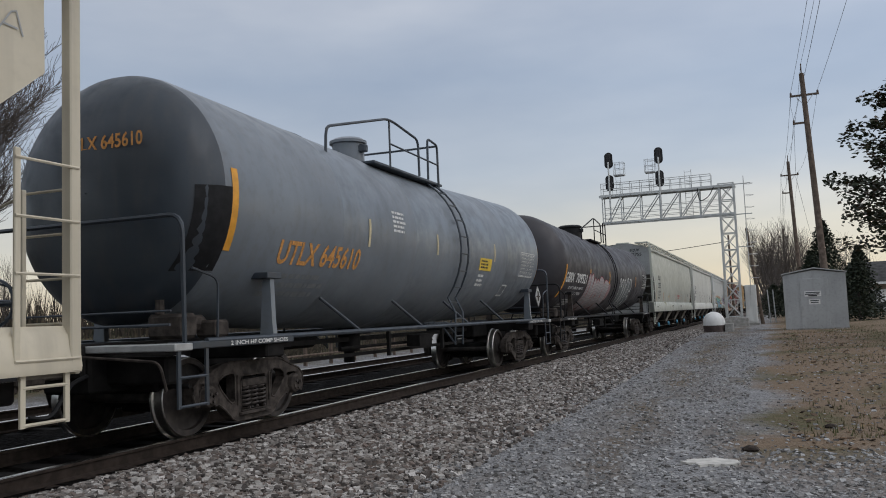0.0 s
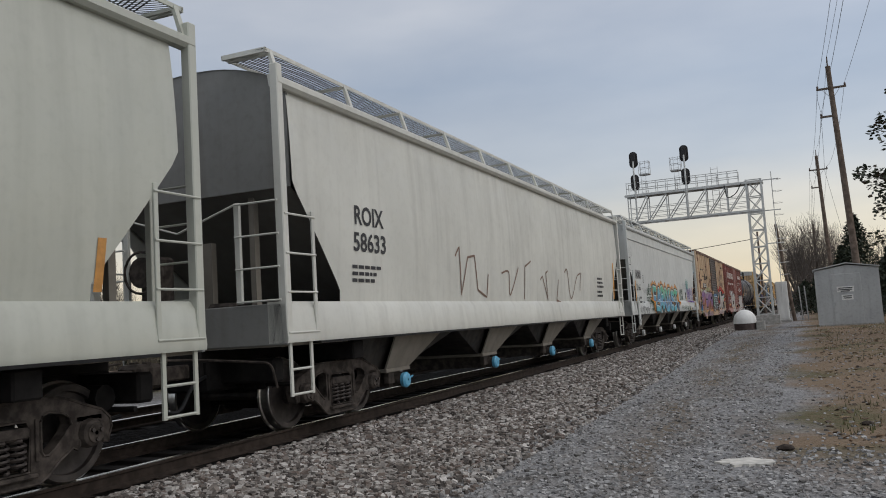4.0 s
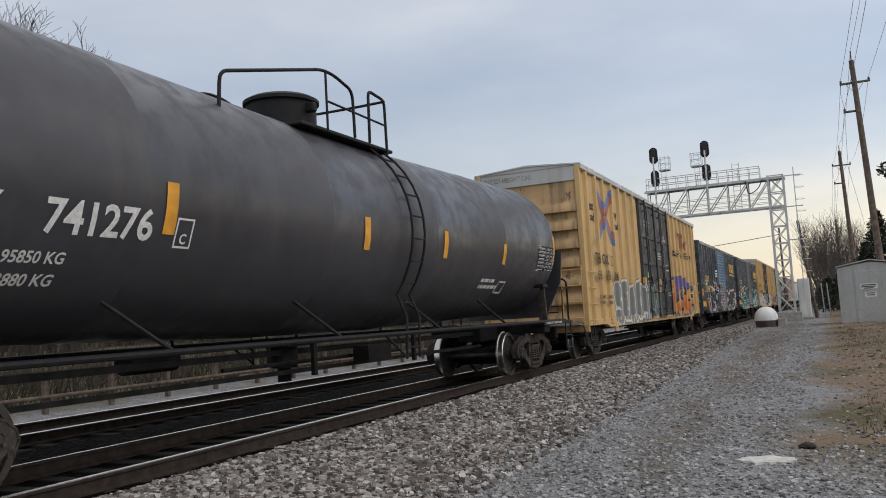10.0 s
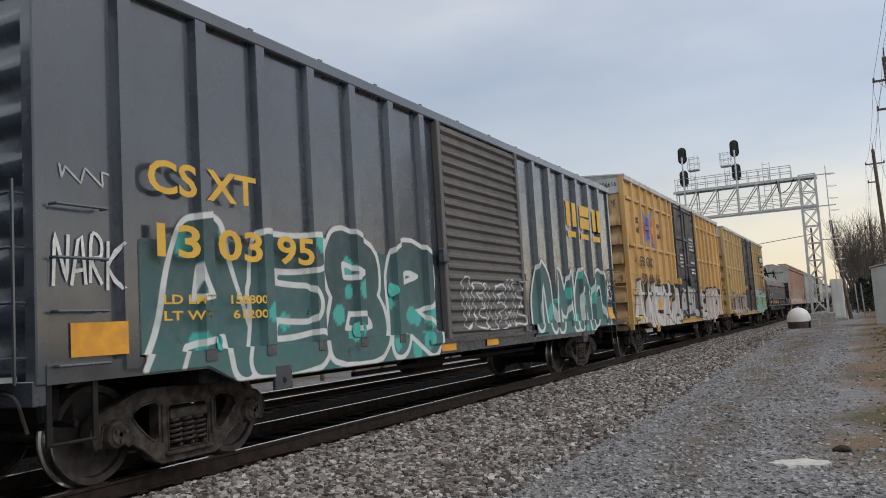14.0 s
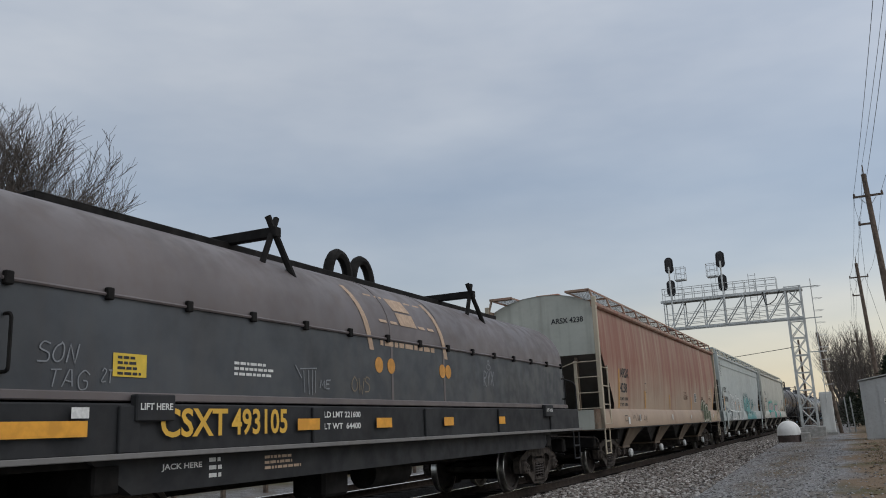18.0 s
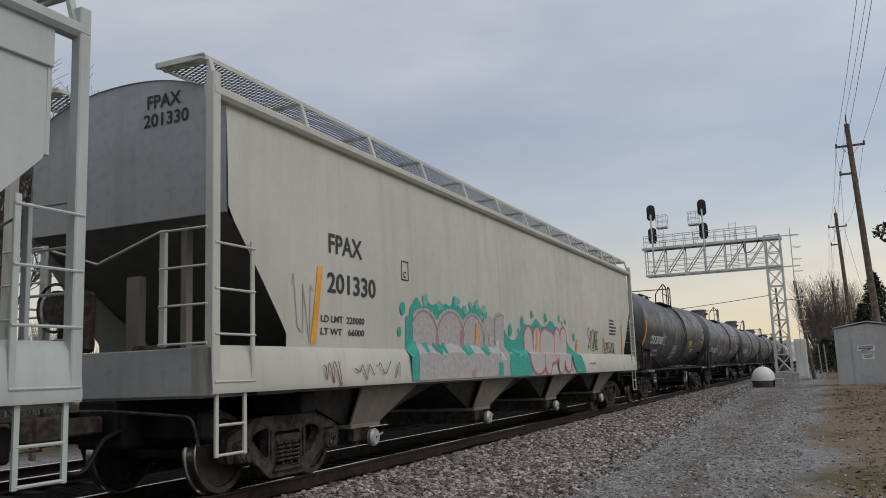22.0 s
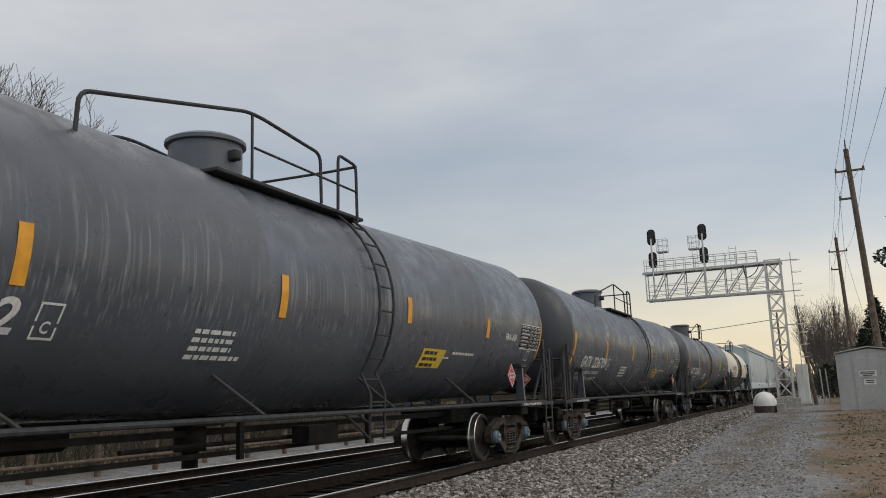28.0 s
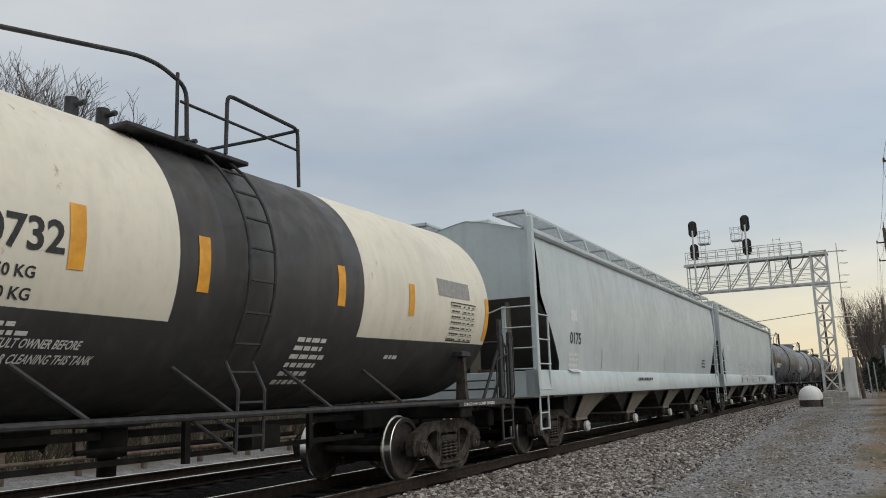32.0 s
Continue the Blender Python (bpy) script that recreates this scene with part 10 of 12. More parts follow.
    for tx, y, z, h, w in (("next", 0.85, 4.1, 0.24, 0.58), ("load", 0.86, 3.8, 0.24, 0.58), ("any", 3.8, 4.05, 0.24, 0.5), ("road", 3.82, 3.76, 0.24, 0.56)):
        lettering(car, tx, y, z, h, w, sf, DARKINK)
    lettering(car, "TB OX", 0.94, 2.6, 0.3, 1.54, flat, DARKINK)
    for tx, y in (("66", 1.01), ("13", 2.0), ("14", 3.05)):
        lettering(car, tx, y, 2.14, 0.28, 0.47, flat, DARKINK, 0.026)
    lettering(car, "LD LMT   215400", 1.1, 1.62, 0.10, 1.5, flat, DARKINK)
    lettering(car, "LT WT    70600", 1.1, 1.45, 0.10, 1.5, flat, DARKINK)
    box_outline(car, 3.1, 3.34, 2.6, 2.9, 0.02, sf, DARKINK, 0.01)
    crossed_arrows(car, sf, 1.87, 3.46, 3.42, 4.72, 0.22, BLUEINK, plain("faded_red_stencil", (0.42, 0.15, 0.08), 0.6))
    spray(car, 3.15, 8.1, 0.86, 2.16, sf, spray_material("grey_silver_spray", (0.62, 0.62, 0.58), (0.45, 0.40, 0.28)), [(0.20, 0.205, 0.195), (0.215, 0.22, 0.21), (0.19, 0.20, 0.195)], 91, "SEAOM", 0.165, 0.035, 0.02, under=(0.80, 0.98))
    spray(car, 8.2, 10.2, 0.95, 2.1, sf, spray_material("pale_door_spray", (0.40, 0.44, 0.40), None, keep=0.2), [(0.06, 0.08, 0.075), (0.10, 0.16, 0.14), (0.05, 0.05, 0.05)], 93, "AN", 0.14, 0.03)
    orange = spray_material("orange_piece_spray", (0.025, 0.03, 0.03), (0.14, 0.11, 0.30), (0.03, 0.16, 0.10), (0.66, 0.45, 0.22))
    spray(car, 13.3, 19.2, 0.95, 2.42, sf, orange, [(0.55, 0.26, 0.08), (0.55, 0.16, 0.04), (0.62, 0.22, 0.04), (0.66, 0.33, 0.07), (0.62, 0.36, 0.12)], 92, "RASKM", 0.135, 0.024, 0.05, cloud=0.30, drop=(-0.07, -0.06), shine=0.012, wild=0.09, tilt=-0.25)
    maroon = plain("maroon_mark", (0.25, 0.06, 0.05), 0.7)
    decal(car, "mark", 15.6, 16.9, 4.34, 4.48, flat, maroon, 0.01)
    decal(car, "mark", 15.85, 16.08, 3.82, 4.34, flat, maroon, 0.01)
    decal(car, "mark", 16.42, 16.65, 3.82, 4.34, flat, maroon, 0.01)
    decal(car, "mark", 17.0, 17.5, 3.82, 4.2, flat, maroon, 0.01, "", 0.3)
    lettering(car, "Railcar Pooling Experts", 14.4, 3.32, 0.36, 4.7, sf, DARKINK)
    for k, (a, b) in enumerate((("EXH W", "8-2"), ("EXW H", "14-2"), ("H", "15-9"), ("EMPTY C.G.", "5-2"), ("FLOOR H", "3-8"))):
        lettering(car, a, 18.22, 2.32 - 0.092 * k, 0.055, 0.04 * len(a), flat, DARKINK)
        lettering(car, b, 18.68, 2.33 - 0.092 * k, 0.055, 0.04 * len(b), flat, DARKINK)
    box_outline(car, 18.3, 18.82, 1.61, 1.85, 0.02, sf, WHITE, 0.012)
    decal(car, "notice", 18.32, 18.8, 1.63, 1.83, sf, DARKINK, 0.010)
    scribble(car, 19.18, 2.0, 0.62, 0.26, flat, WHITE, 98, 4, 0.016)
    for k in range(2):
        scribble(car, 13.45 + 0.85 * k, 2.75, 0.7, 0.6, flat, plain("pencil_grey", (0.22, 0.18, 0.13), 0.7), 94 + k, 4, 0.012)
    scribble(car, 0.85, 2.95, 0.6, 0.5, flat, plain("pencil_grey", (0.22, 0.18, 0.13), 0.7), 97, 4, 0.012)
    for k, (tx, y, z) in enumerate((("CLOSE THIS DOOR", 8.25, 4.35), ("BEFORE CLOSING", 8.28, 4.2), ("MAIN DOOR", 8.5, 4.05), ("CLOSE AND LOCK", 11.3, 4.0), ("BOTH DOORS BEFORE", 11.3, 3.87), ("MOVING CAR", 11.5, 3.74))):
        lettering(car, tx, y, z, 0.09, 0.065 * len(tx), lambda a, b: 1.52, WHITE)
    for k, (y, z) in enumerate(((12.2, 2.9), (12.3, 1.9), (10.6, 3.3), (8.3, 2.2))):
        bar_rows(car, y, z, 0.7, 3, 0.05, lambda a, b: 1.52, WHITE, k)
    for y, z, mt in ((8.35, 2.3, LIME), (8.5, 2.35, plain("orange_door_label", (0.6, 0.2, 0.04), 0.5)), (9.0, 2.2, WHITE), (11.9, 2.1, WHITE)):
        decal(car, "door_label", y, y + 0.28, z, z + 0.25, lambda a, b: 1.52, mt, 0.006)
    tapes(car, sf, ((5.5, 1.0, 1.9),), 0.16, None, 0.02)
    end_lettering(car, "EXCESS HEIGHT CAR", -1.25, 4.98, 0.14, 1.4, 0.06, DARKINK)

    # two dark blue boxcars
    navy = paint("near_black_blue_boxcar_paint", (0.040, 0.051, 0.066), 0.24, 0.18, patch=0.25, dirt=(0.06, 0.065, 0.07))
    gloss = [q for q in navy.node_tree.nodes if q.type == "BSDF_PRINCIPLED"][0]
    gloss.inputs["Coat Weight"].default_value = 0.9
    gloss.inputs["Coat Roughness"].default_value = 0.12
    bdoor = paint("faded_blue_door", (0.13, 0.215, 0.31), 0.55, 0.3)
    gdoor = paint("warm_grey_door", (0.115, 0.108, 0.105), 0.6, 0.3)
    posts = [0.94, 1.92, 2.85, 3.8, 4.72, 5.72, 6.65, 11.5, 12.45, 13.4, 14.35, 15.3, 16.2]
    car, sf = boxcar(190.5, 17.2, "dark blue boxcar with a blue corrugated door and white graffiti", navy, 4.57, posts, [(7.0, 10.55, "ribbed", bdoor)], None, navy, low=1.0, belly=0.82)
    white = spray_material("white_outline_spray", (0.64, 0.64, 0.62), (0.50, 0.17, 0.17), (0.60, 0.60, 0.58))
    coal = plain("soft_black_fill_spray", (0.022, 0.022, 0.025), 0.6)
    chalky = plain("white_line_spray", (0.60, 0.60, 0.58), 0.7)
    crest = humps(((3.45, 0.62, 2.30), (4.2, 0.52, 2.46), (5.32, 0.60, 2.60), (6.34, 0.50, 2.30), (7.0, 0.28, 2.26)), 1.62)
    edge = [(3.0 + 4.25 * q / 120, crest(3.0 + 4.25 * q / 120)) for q in range(121)]
    wash(car, 2.95, 7.25, lambda y: 0.80, crest, sf, coal, 0.012)
    ribbon(car, [edge, [(4.72, 1.98), (4.76, 1.74), (4.86, 1.1)], [(5.9, 2.22), (5.86, 1.6), (6.0, 1.35)], [(6.80, 2.1), (6.84, 1.7)]], sf, chalky, 0.045, 0.018)
    ribbon(car, [arc(4.2, 1.25, 0.46, 0.36, -60, 130), arc(3.5, 1.3, 0.4, 0.5, 0, 250), arc(6.54, 2.03, 0.13, 0.16), arc(6.39, 1.71, 0.09, 0.12), arc(8.76, 1.5, 0.16, 0.2), arc(5.15, 1.45, 0.5, 0.35, 180, 300)], sf, chalky, 0.022, 0.018)
    ribbon(car, [[(4.44 - 0.14 * math.cos(q), 1.85 - 0.14 * math.sin(q)), (4.44 + 0.14 * math.cos(q), 1.85 + 0.14 * math.sin(q))] for q in (0.1, 0.9, 1.7, 2.4)], sf, chalky, 0.018, 0.018)
    ribbon(car, [[(5.15, 1.23), (5.15, 0.88), (5.72, 0.88), (5.72, 1.23), (5.15, 1.23), (5.5, 1.36)], [(6.29, 1.39), (6.9, 1.12), (6.48, 0.88)], [(4.15, 1.2), (4.28, 1.3), (4.34, 1.16), (4.5, 1.24)], [(6.5, 1.98), (6.5, 2.12)], [(6.58, 1.98), (6.58, 2.12)], [(6.44, 2.06), (6.64, 2.06)], [(5.45, 2.42), (5.62, 2.3), (5.5, 2.24)], [(6.05, 2.05), (6.2, 1.95), (6.2, 1.8)], [(3.6, 2.05), (3.9, 1.95), (3.75, 1.8)]], sf, chalky, 0.016, 0.018)
    ribbon(car, [[(6.1 + 0.05 * k, 1.24 - 0.09 * r + 0.018 * math.sin(k * 1.6)) for k in range(9)] for r in range(3)] + [[(5.82 + 0.04 * k, 1.06 + 0.015 * math.sin(k * 1.6)) for k in range(7)]], sf, chalky, 0.010, 0.018)
    blobs(car, [(5.2, 1.98, 0.10, 0.16), (5.38, 2.0, 0.06, 0.10), (5.67, 1.70, 0.07, 0.14), (6.8, 1.48, 0.11, 0.13), (4.0, 0.98, 0.35, 0.08), (4.5, 0.97, 0.22, 0.10), (5.55, 2.12, 0.20, 0.06), (5.98, 1.4, 0.10, 0.14), (4.86, 2.1, 0.06, 0.2), (5.1, 1.3, 0.05, 0.2), (6.9, 0.9, 0.08, 0.07), (7.1, 2.1, 0.05, 0.1)], sf, chalky, 0.017, ragged=0.5)
    ribbon(car, [arc(4.35, 1.0, 0.24, 0.12, 180, 360)], sf, coal, 0.022, 0.022)
    blobs(car, [(2.75, 1.2, 0.5, 0.35), (3.0, 1.75, 0.22, 0.2), (6.3, 2.4, 0.3, 0.18), (7.1, 2.3, 0.2, 0.16), (4.05, 2.52, 0.11, 0.13)], sf, plain("salmon_spray", (0.46, 0.16, 0.15), 0.7), 0.008, ragged=0.6)
    spray(car, 7.15, 10.2, 0.95, 2.45, sf, white, [(0.022, 0.024, 0.028), (0.04, 0.045, 0.055)], 102, "BRO", 0.15, 0.035, wild=0.08, spots=(0.55, 0.55, 0.53), spot_r=(0.03, 0.06))
    blobs(car, [(8.5, 1.45, 0.28, 0.22), (9.6, 1.9, 0.25, 0.2)], sf, plain("salmon_spray", (0.46, 0.16, 0.15), 0.7), 0.016, ragged=0.4)
    spray(car, 10.6, 16.1, 0.9, 2.2, sf, white, [(0.05, 0.045, 0.05), (0.075, 0.07, 0.075)], 103, "OMTnS", 0.17, 0.04, 0.04, flame=0.8)
    mark_blocks(car, 3, 13.25, 3.3, 0.55, 2.6, flat, GOLDINK, 0.4)
    for y in (13.25, 14.2, 15.2):
        decal(car, "mark_bar", y, y + 0.62, 3.08, 3.2, flat, GOLDINK, 0.01)
    lettering(car, "CS XT", 1.12, 2.5, 0.32, 1.64, flat, GOLDINK)
    lettering(car, "12 98 15", 1.23, 1.95, 0.32, 2.5, flat, GOLDINK)
    red_drop = plain("red_drop_spray", (0.50, 0.13, 0.12), 0.7)
    for k, (y, z, w, h, n, r) in enumerate(((4.05, 2.42, 0.25, 0.2, 3, 0.12), (4.6, 2.05, 0.3, 0.35, 6, 0.09), (6.0, 2.2, 0.55, 0.4, 9, 0.12), (6.8, 2.2, 0.4, 0.35, 7, 0.08), (8.6, 1.4, 1.5, 0.9, 5, 0.09))):
        splatter(car, y, z, w, h, n, r, sf, red_drop, 105 + k)
    for k, y in enumerate((3.2, 4.4, 5.2, 6.1, 7.6, 8.8, 9.8)):
        splatter(car, y, 0.95, 0.8, 1.2, 8, 0.055, sf, WHITE, 120 + k, 0.024)
    lettering(car, "PLATE", 4.35, 2.45, 0.06, 0.2, sf, GOLDINK)
    lettering(car, "B", 4.42, 2.3, 0.1, 0.08, sf, GOLDINK)
    tag(car, "MOVER", 1.05, 2.3, 0.95, 0.22, sf, WHITE, 0.018, 31, 0.014, 0.2)
    tag(car, "HI", 2.35, 1.45, 0.6, 0.55, sf, WHITE, 0.016, 32, 0.014)
    tag(car, "ORS 44", 2.35, 1.05, 0.7, 0.35, sf, WHITE, 0.018, 33, 0.016)
    lettering(car, "LD LMT   158300", 1.2, 1.55, 0.09, 1.5, flat, GOLDINK)
    lettering(car, "LT WT    61700", 1.2, 1.4, 0.09, 1.5, flat, GOLDINK)
    for z in (3.0, 2.85, 2.7):
        decal(car, "label", 6.33, 6.6, z + 0.15, z + 0.24, sf, WHITE, 0.01)
    box_outline(car, 4.31, 4.60, 2.26, 2.56, 0.02, sf, GOLDINK, 0.01)
    for y, w, a, b in ((0.42, 0.38, 1.76, 2.12), (0.38, 0.5, 1.2, 1.46), (16.45, 0.4, 1.3, 1.6), (16.45, 0.4, 1.75, 2.1)):
        decal(car, "reflective_square", y, y + w, a, b, sf, YELLOW, 0.015)
    for y in (8.6, 11.2, 13.9):
        decal(car, "reflective_strip", y, y + 0.5, 0.86, 0.98, sill, YELLOW, 0.016)
    end_lettering(car, "CSXT 129815", 0.0, 4.18, 0.16, 1.3, 0.06, GOLDINK)

    car, sf = boxcar(209.4, 17.3, "dark blue boxcar with a grey corrugated door and teal graffiti", navy, 4.57, posts, [(7.1, 10.5, "ribbed", gdoor)], None, navy, low=1.0, belly=0.82)
    lettering(car, "CS XT", 1.15, 2.62, 0.32, 1.52, flat, GOLDINK)
    lettering(car, "13 03 95", 1.24, 2.03, 0.32, 2.45, flat, GOLDINK)
    lettering(car, "LD LMT   158800", 1.3, 1.6, 0.09, 1.5, flat, GOLDINK)
    lettering(car, "LT WT    61200", 1.3, 1.45, 0.09, 1.5, flat, GOLDINK)
    teal = spray_material("teal_white_spray", (0.62, 0.64, 0.62), None)
    spray(car, 1.1, 6.85, 0.84, 2.45, sf, teal, [(0.055, 0.15, 0.145), (0.05, 0.115, 0.115), (0.04, 0.075, 0.08)], 111, "AEBR", 0.135, 0.034, spots=(0.06, 0.40, 0.35), spot_r=(0.09, 0.15), under=(0.80, 2.25))
    spray(car, 7.7, 10.35, 1.15, 1.95, sf, teal, [(0.09, 0.088, 0.085), (0.10, 0.10, 0.10)], 112, "DELEME", 0.15, 0.02)
    spray(car, 11.0, 16.5, 0.94, 2.4, sf, teal, [(0.06, 0.17, 0.165), (0.055, 0.135, 0.135), (0.05, 0.10, 0.105)], 113, "nMnn", 0.14, 0.038, spots=(0.06, 0.40, 0.35), spot_r=(0.09, 0.16), under=(0.80, 1.7), wild=0.05)
    mark_blocks(car, 3, 13.4, 3.3, 0.55, 2.75, flat, GOLDINK, 0.4)
    for y in (13.4, 14.4, 15.4):
        decal(car, "mark_bar", y, y + 0.62, 3.05, 3.18, flat, GOLDINK, 0.01)
    for y, w, a, b in ((0.36, 0.52, 1.18, 1.46), (16.5, 0.5, 1.15, 1.45)):
        decal(car, "reflective_square", y, y + w, a, b, sf, YELLOW, 0.015)
    for y in (6.9, 8.6):
        decal(car, "reflective_strip", y, y + 0.5, 0.86, 0.98, sill, YELLOW, 0.016)
    tag(car, "MRS", 16.45, 1.62, 0.55, 0.4, sf, WHITE, 0.02, 117, 0.014)
    scribble(car, 16.4, 2.25, 0.45, 0.15, sf, GALV, 118, 3, 0.010)
    teal_dot = plain("teal_dot_spray", (0.08, 0.42, 0.37), 0.7)
    for k, (y, z) in enumerate(((14.65, 2.05), (15.0, 1.9), (2.0, 1.2), (4.6, 1.25), (5.5, 1.75))):
        splatter(car, y, z, 0.12, 0.06, 2, 0.14, sf, teal_dot, 140 + k, 0.03)
    tag(car, "NARK", 0.2, 1.75, 0.7, 0.4, sf, WHITE, 0.016, 115, 0.014)
    scribble(car, 0.25, 2.6, 0.5, 0.2, sf, GALV, 116, 3, 0.010)
    box_outline(car, 4.25, 4.5, 2.2, 2.5, 0.02, sf, GOLDINK, 0.01)
    end_lettering(car, "CSXT 130395", 0.0, 4.18, 0.16, 1.3, 0.06, GOLDINK)

    # two ochre boxcars with black plug doors
    ybox2 = paint("warm_ochre_boxcar_paint", (0.56, 0.335, 0.115), 0.55, 0.2, patch=0.08, rust=0.12)
    ybox3 = paint("dull_yellow_boxcar_paint", (0.50, 0.345, 0.15), 0.55, 0.25, patch=0.1, rust=0.15)
    posts = [0.9, 1.84, 2.74, 3.73, 4.74, 5.77, 6.45, 11.25, 12.1, 13.0, 13.95, 15.0, 16.1]
    car, sf = boxcar(228.44, 17.2, "ochre yellow boxcar with black and white graffiti along its foot", ybox2, 5.2, posts, [(6.75, 10.8, "plug", pdoor)], yend, proof, rails=(1.81, 3.22, 4.58), post_w=0.14, low=0.95, belly=0.78, end_pitch=0.55, end_round=False, end_top=0.5)
    for tx, y, z, h, w in (("next", 1.08, 3.92, 0.22, 0.58), ("load", 1.09, 3.64, 0.22, 0.58), ("any", 3.95, 3.9, 0.22, 0.6), ("road", 3.96, 3.63, 0.22, 0.66)):
        lettering(car, tx, y, z, h, w, sf, DARKINK)
    lettering(car, "FB OX", 1.17, 2.62, 0.3, 1.6, flat, DARKINK)
    lettering(car, "50 66 16", 1.2, 2.12, 0.3, 2.48, flat, DARKINK)
    box_outline(car, 3.05, 3.28, 2.62, 2.9, 0.02, sf, DARKINK, 0.01)
    crossed_arrows(car, sf, 2.1, 3.5, 3.45, 4.25, 0.26, BLUEINK, REDINK)
    bw = spray_material("black_on_white_spray", (0.025, 0.025, 0.025), None, (0.025, 0.025, 0.025))
    spray(car, 0.35, 6.75, 0.80, 2.2, sf, bw, [(0.54, 0.53, 0.51), (0.56, 0.55, 0.53)], 121, "ANEKA", 0.15, 0.03, under=(0.76, 1.25), drop=(0.15, -0.03), wild=0.06)
    spray(car, 6.85, 10.6, 0.98, 2.15, sf, bw, [(0.45, 0.44, 0.43), (0.40, 0.39, 0.38)], 122, "ASL", 0.16, 0.05, drop=(0.08, 0))
    spray(car, 10.95, 16.7, 0.80, 2.15, sf, bw, [(0.55, 0.50, 0.47), (0.55, 0.48, 0.44)], 123, "SMIOK", 0.17, 0.03, under=(0.76, 1.2), drop=(0.07, -0.02))
    for k, (y, z) in enumerate(((9.3, 3.9), (9.4, 3.0), (7.3, 3.2))):
        bar_rows(car, y, z, 0.9, 4, 0.07, lambda a, b: 1.55, WHITE, k)
    tapes(car, sf, ((1.15, 1.23, 1.72), (3.5, 1.3, 1.65), (6.3, 1.6, 2.0), (16.5, 1.2, 1.7)), 0.24, None, 0.022)
    decal(car, "notice", 0.3, 0.85, 1.0, 1.15, sf, YELLOW_LABEL, 0.02, "yellow notice")
    bar_rows(car, 0.36, 1.09, 0.4, 2, 0.035, sf, DARKINK, 4, 0.026)
    scribble(car, 0.2, 3.0, 0.6, 0.5, sf, plain("pencil_grey", (0.22, 0.18, 0.13), 0.7), 125, 4, 0.010)
    end_lettering(car, "EXCESS HEIGHT CAR", -1.25, 4.9, 0.14, 1.4, 0.06, DARKINK)
    end_lettering(car, "FBOX 506616", 0.3, 4.9, 0.14, 1.0, 0.06, DARKINK)

    car, sf = boxcar(247.6, 17.4, "dull yellow boxcar with green and pink graffiti and black doors", ybox3, 5.2, posts, [(6.75, 10.8, "plug", pdoor)], yend, proof, rails=(1.81, 3.22, 4.58), post_w=0.14, low=0.95, belly=0.78, end_pitch=0.55, end_round=False, end_top=0.5)
    decal(car, "logo_board", 14.6, 16.95, 3.95, 4.38, lambda a, b: 1.53, DARKINK, 0.012, "dark mark board")
    mark_blocks(car, 3, 14.85, 4.02, 0.3, 1.8, lambda a, b: 1.545, WHITE)
    lettering(car, "Railcar Pooling", 14.5, 3.6, 0.28, 2.5, sf, DARKINK)
    lettering(car, "Experts", 15.0, 3.25, 0.26, 1.25, sf, DARKINK)
    decal(car, "web_mark", 15.1, 16.3, 2.95, 3.1, flat, DARKINK, 0.01)
    mint = spray_material("mint_piece_spray", (0.24, 0.09, 0.09), (0.36, 0.40, 0.46), (0.26, 0.30, 0.36), (0.5, 0.55, 0.55))
    spray(car, 11.3, 17.0, 0.80, 2.32, sf, mint, [(0.24, 0.48, 0.38), (0.25, 0.50, 0.41), (0.27, 0.50, 0.42), (0.40, 0.50, 0.46)], 131, "COAnC", 0.16, 0.022, 0.10, under=(0.76, 1.2), drop=(0.08, -0.04), flame=0.3, shine=0.014)
    spray(car, 0.8, 6.6, 0.85, 1.95, sf, mint, [(0.45, 0.44, 0.40), (0.30, 0.30, 0.28)], 132, "KOSMIR", 0.16, 0.03)
    decal(car, "lime_label", 14.6, 15.15, 1.35, 1.75, lambda a, b: 1.53, LIME, 0.025, "lime green notice")
    for k, (tx, w) in enumerate((("HOME SHOP", 0.42), ("FOR REPAIR", 0.42), ("DO NOT LOAD", 0.46))):
        lettering(car, tx, 14.65, 1.63 - 0.11 * k, 0.07, w, lambda a, b: 1.53, DARKINK, 0.03)
    lettering(car, "XGH52", 13.9, 1.0, 0.17, 0.55, sf, DARKINK)
    for k, z in enumerate((2.75, 2.62, 2.49, 2.36, 2.23)):
        bar_rows(car, 14.5, z, 0.6, 1, 0.06, flat, DARKINK, k)
        bar_rows(car, 15.8, z - 0.1, 0.6, 1, 0.06, flat, DARKINK, k + 9)
    tapes(car, sf, ((12.5, 1.0, 1.6), (16.6, 1.0, 1.6)), 0.13, None, 0.02)

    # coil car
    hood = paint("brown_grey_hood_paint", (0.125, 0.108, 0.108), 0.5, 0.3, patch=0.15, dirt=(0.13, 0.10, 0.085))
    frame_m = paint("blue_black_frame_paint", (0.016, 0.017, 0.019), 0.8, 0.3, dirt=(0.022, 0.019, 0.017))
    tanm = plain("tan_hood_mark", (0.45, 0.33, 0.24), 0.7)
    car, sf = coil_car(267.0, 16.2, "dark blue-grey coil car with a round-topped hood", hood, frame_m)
    lettering(car, "CSXT", 2.56, 1.31, 0.27, 0.93, sf, GOLDINK, 0.045)
    lettering(car, "493105", 3.55, 1.31, 0.27, 0.95, sf, GOLDINK, 0.045)
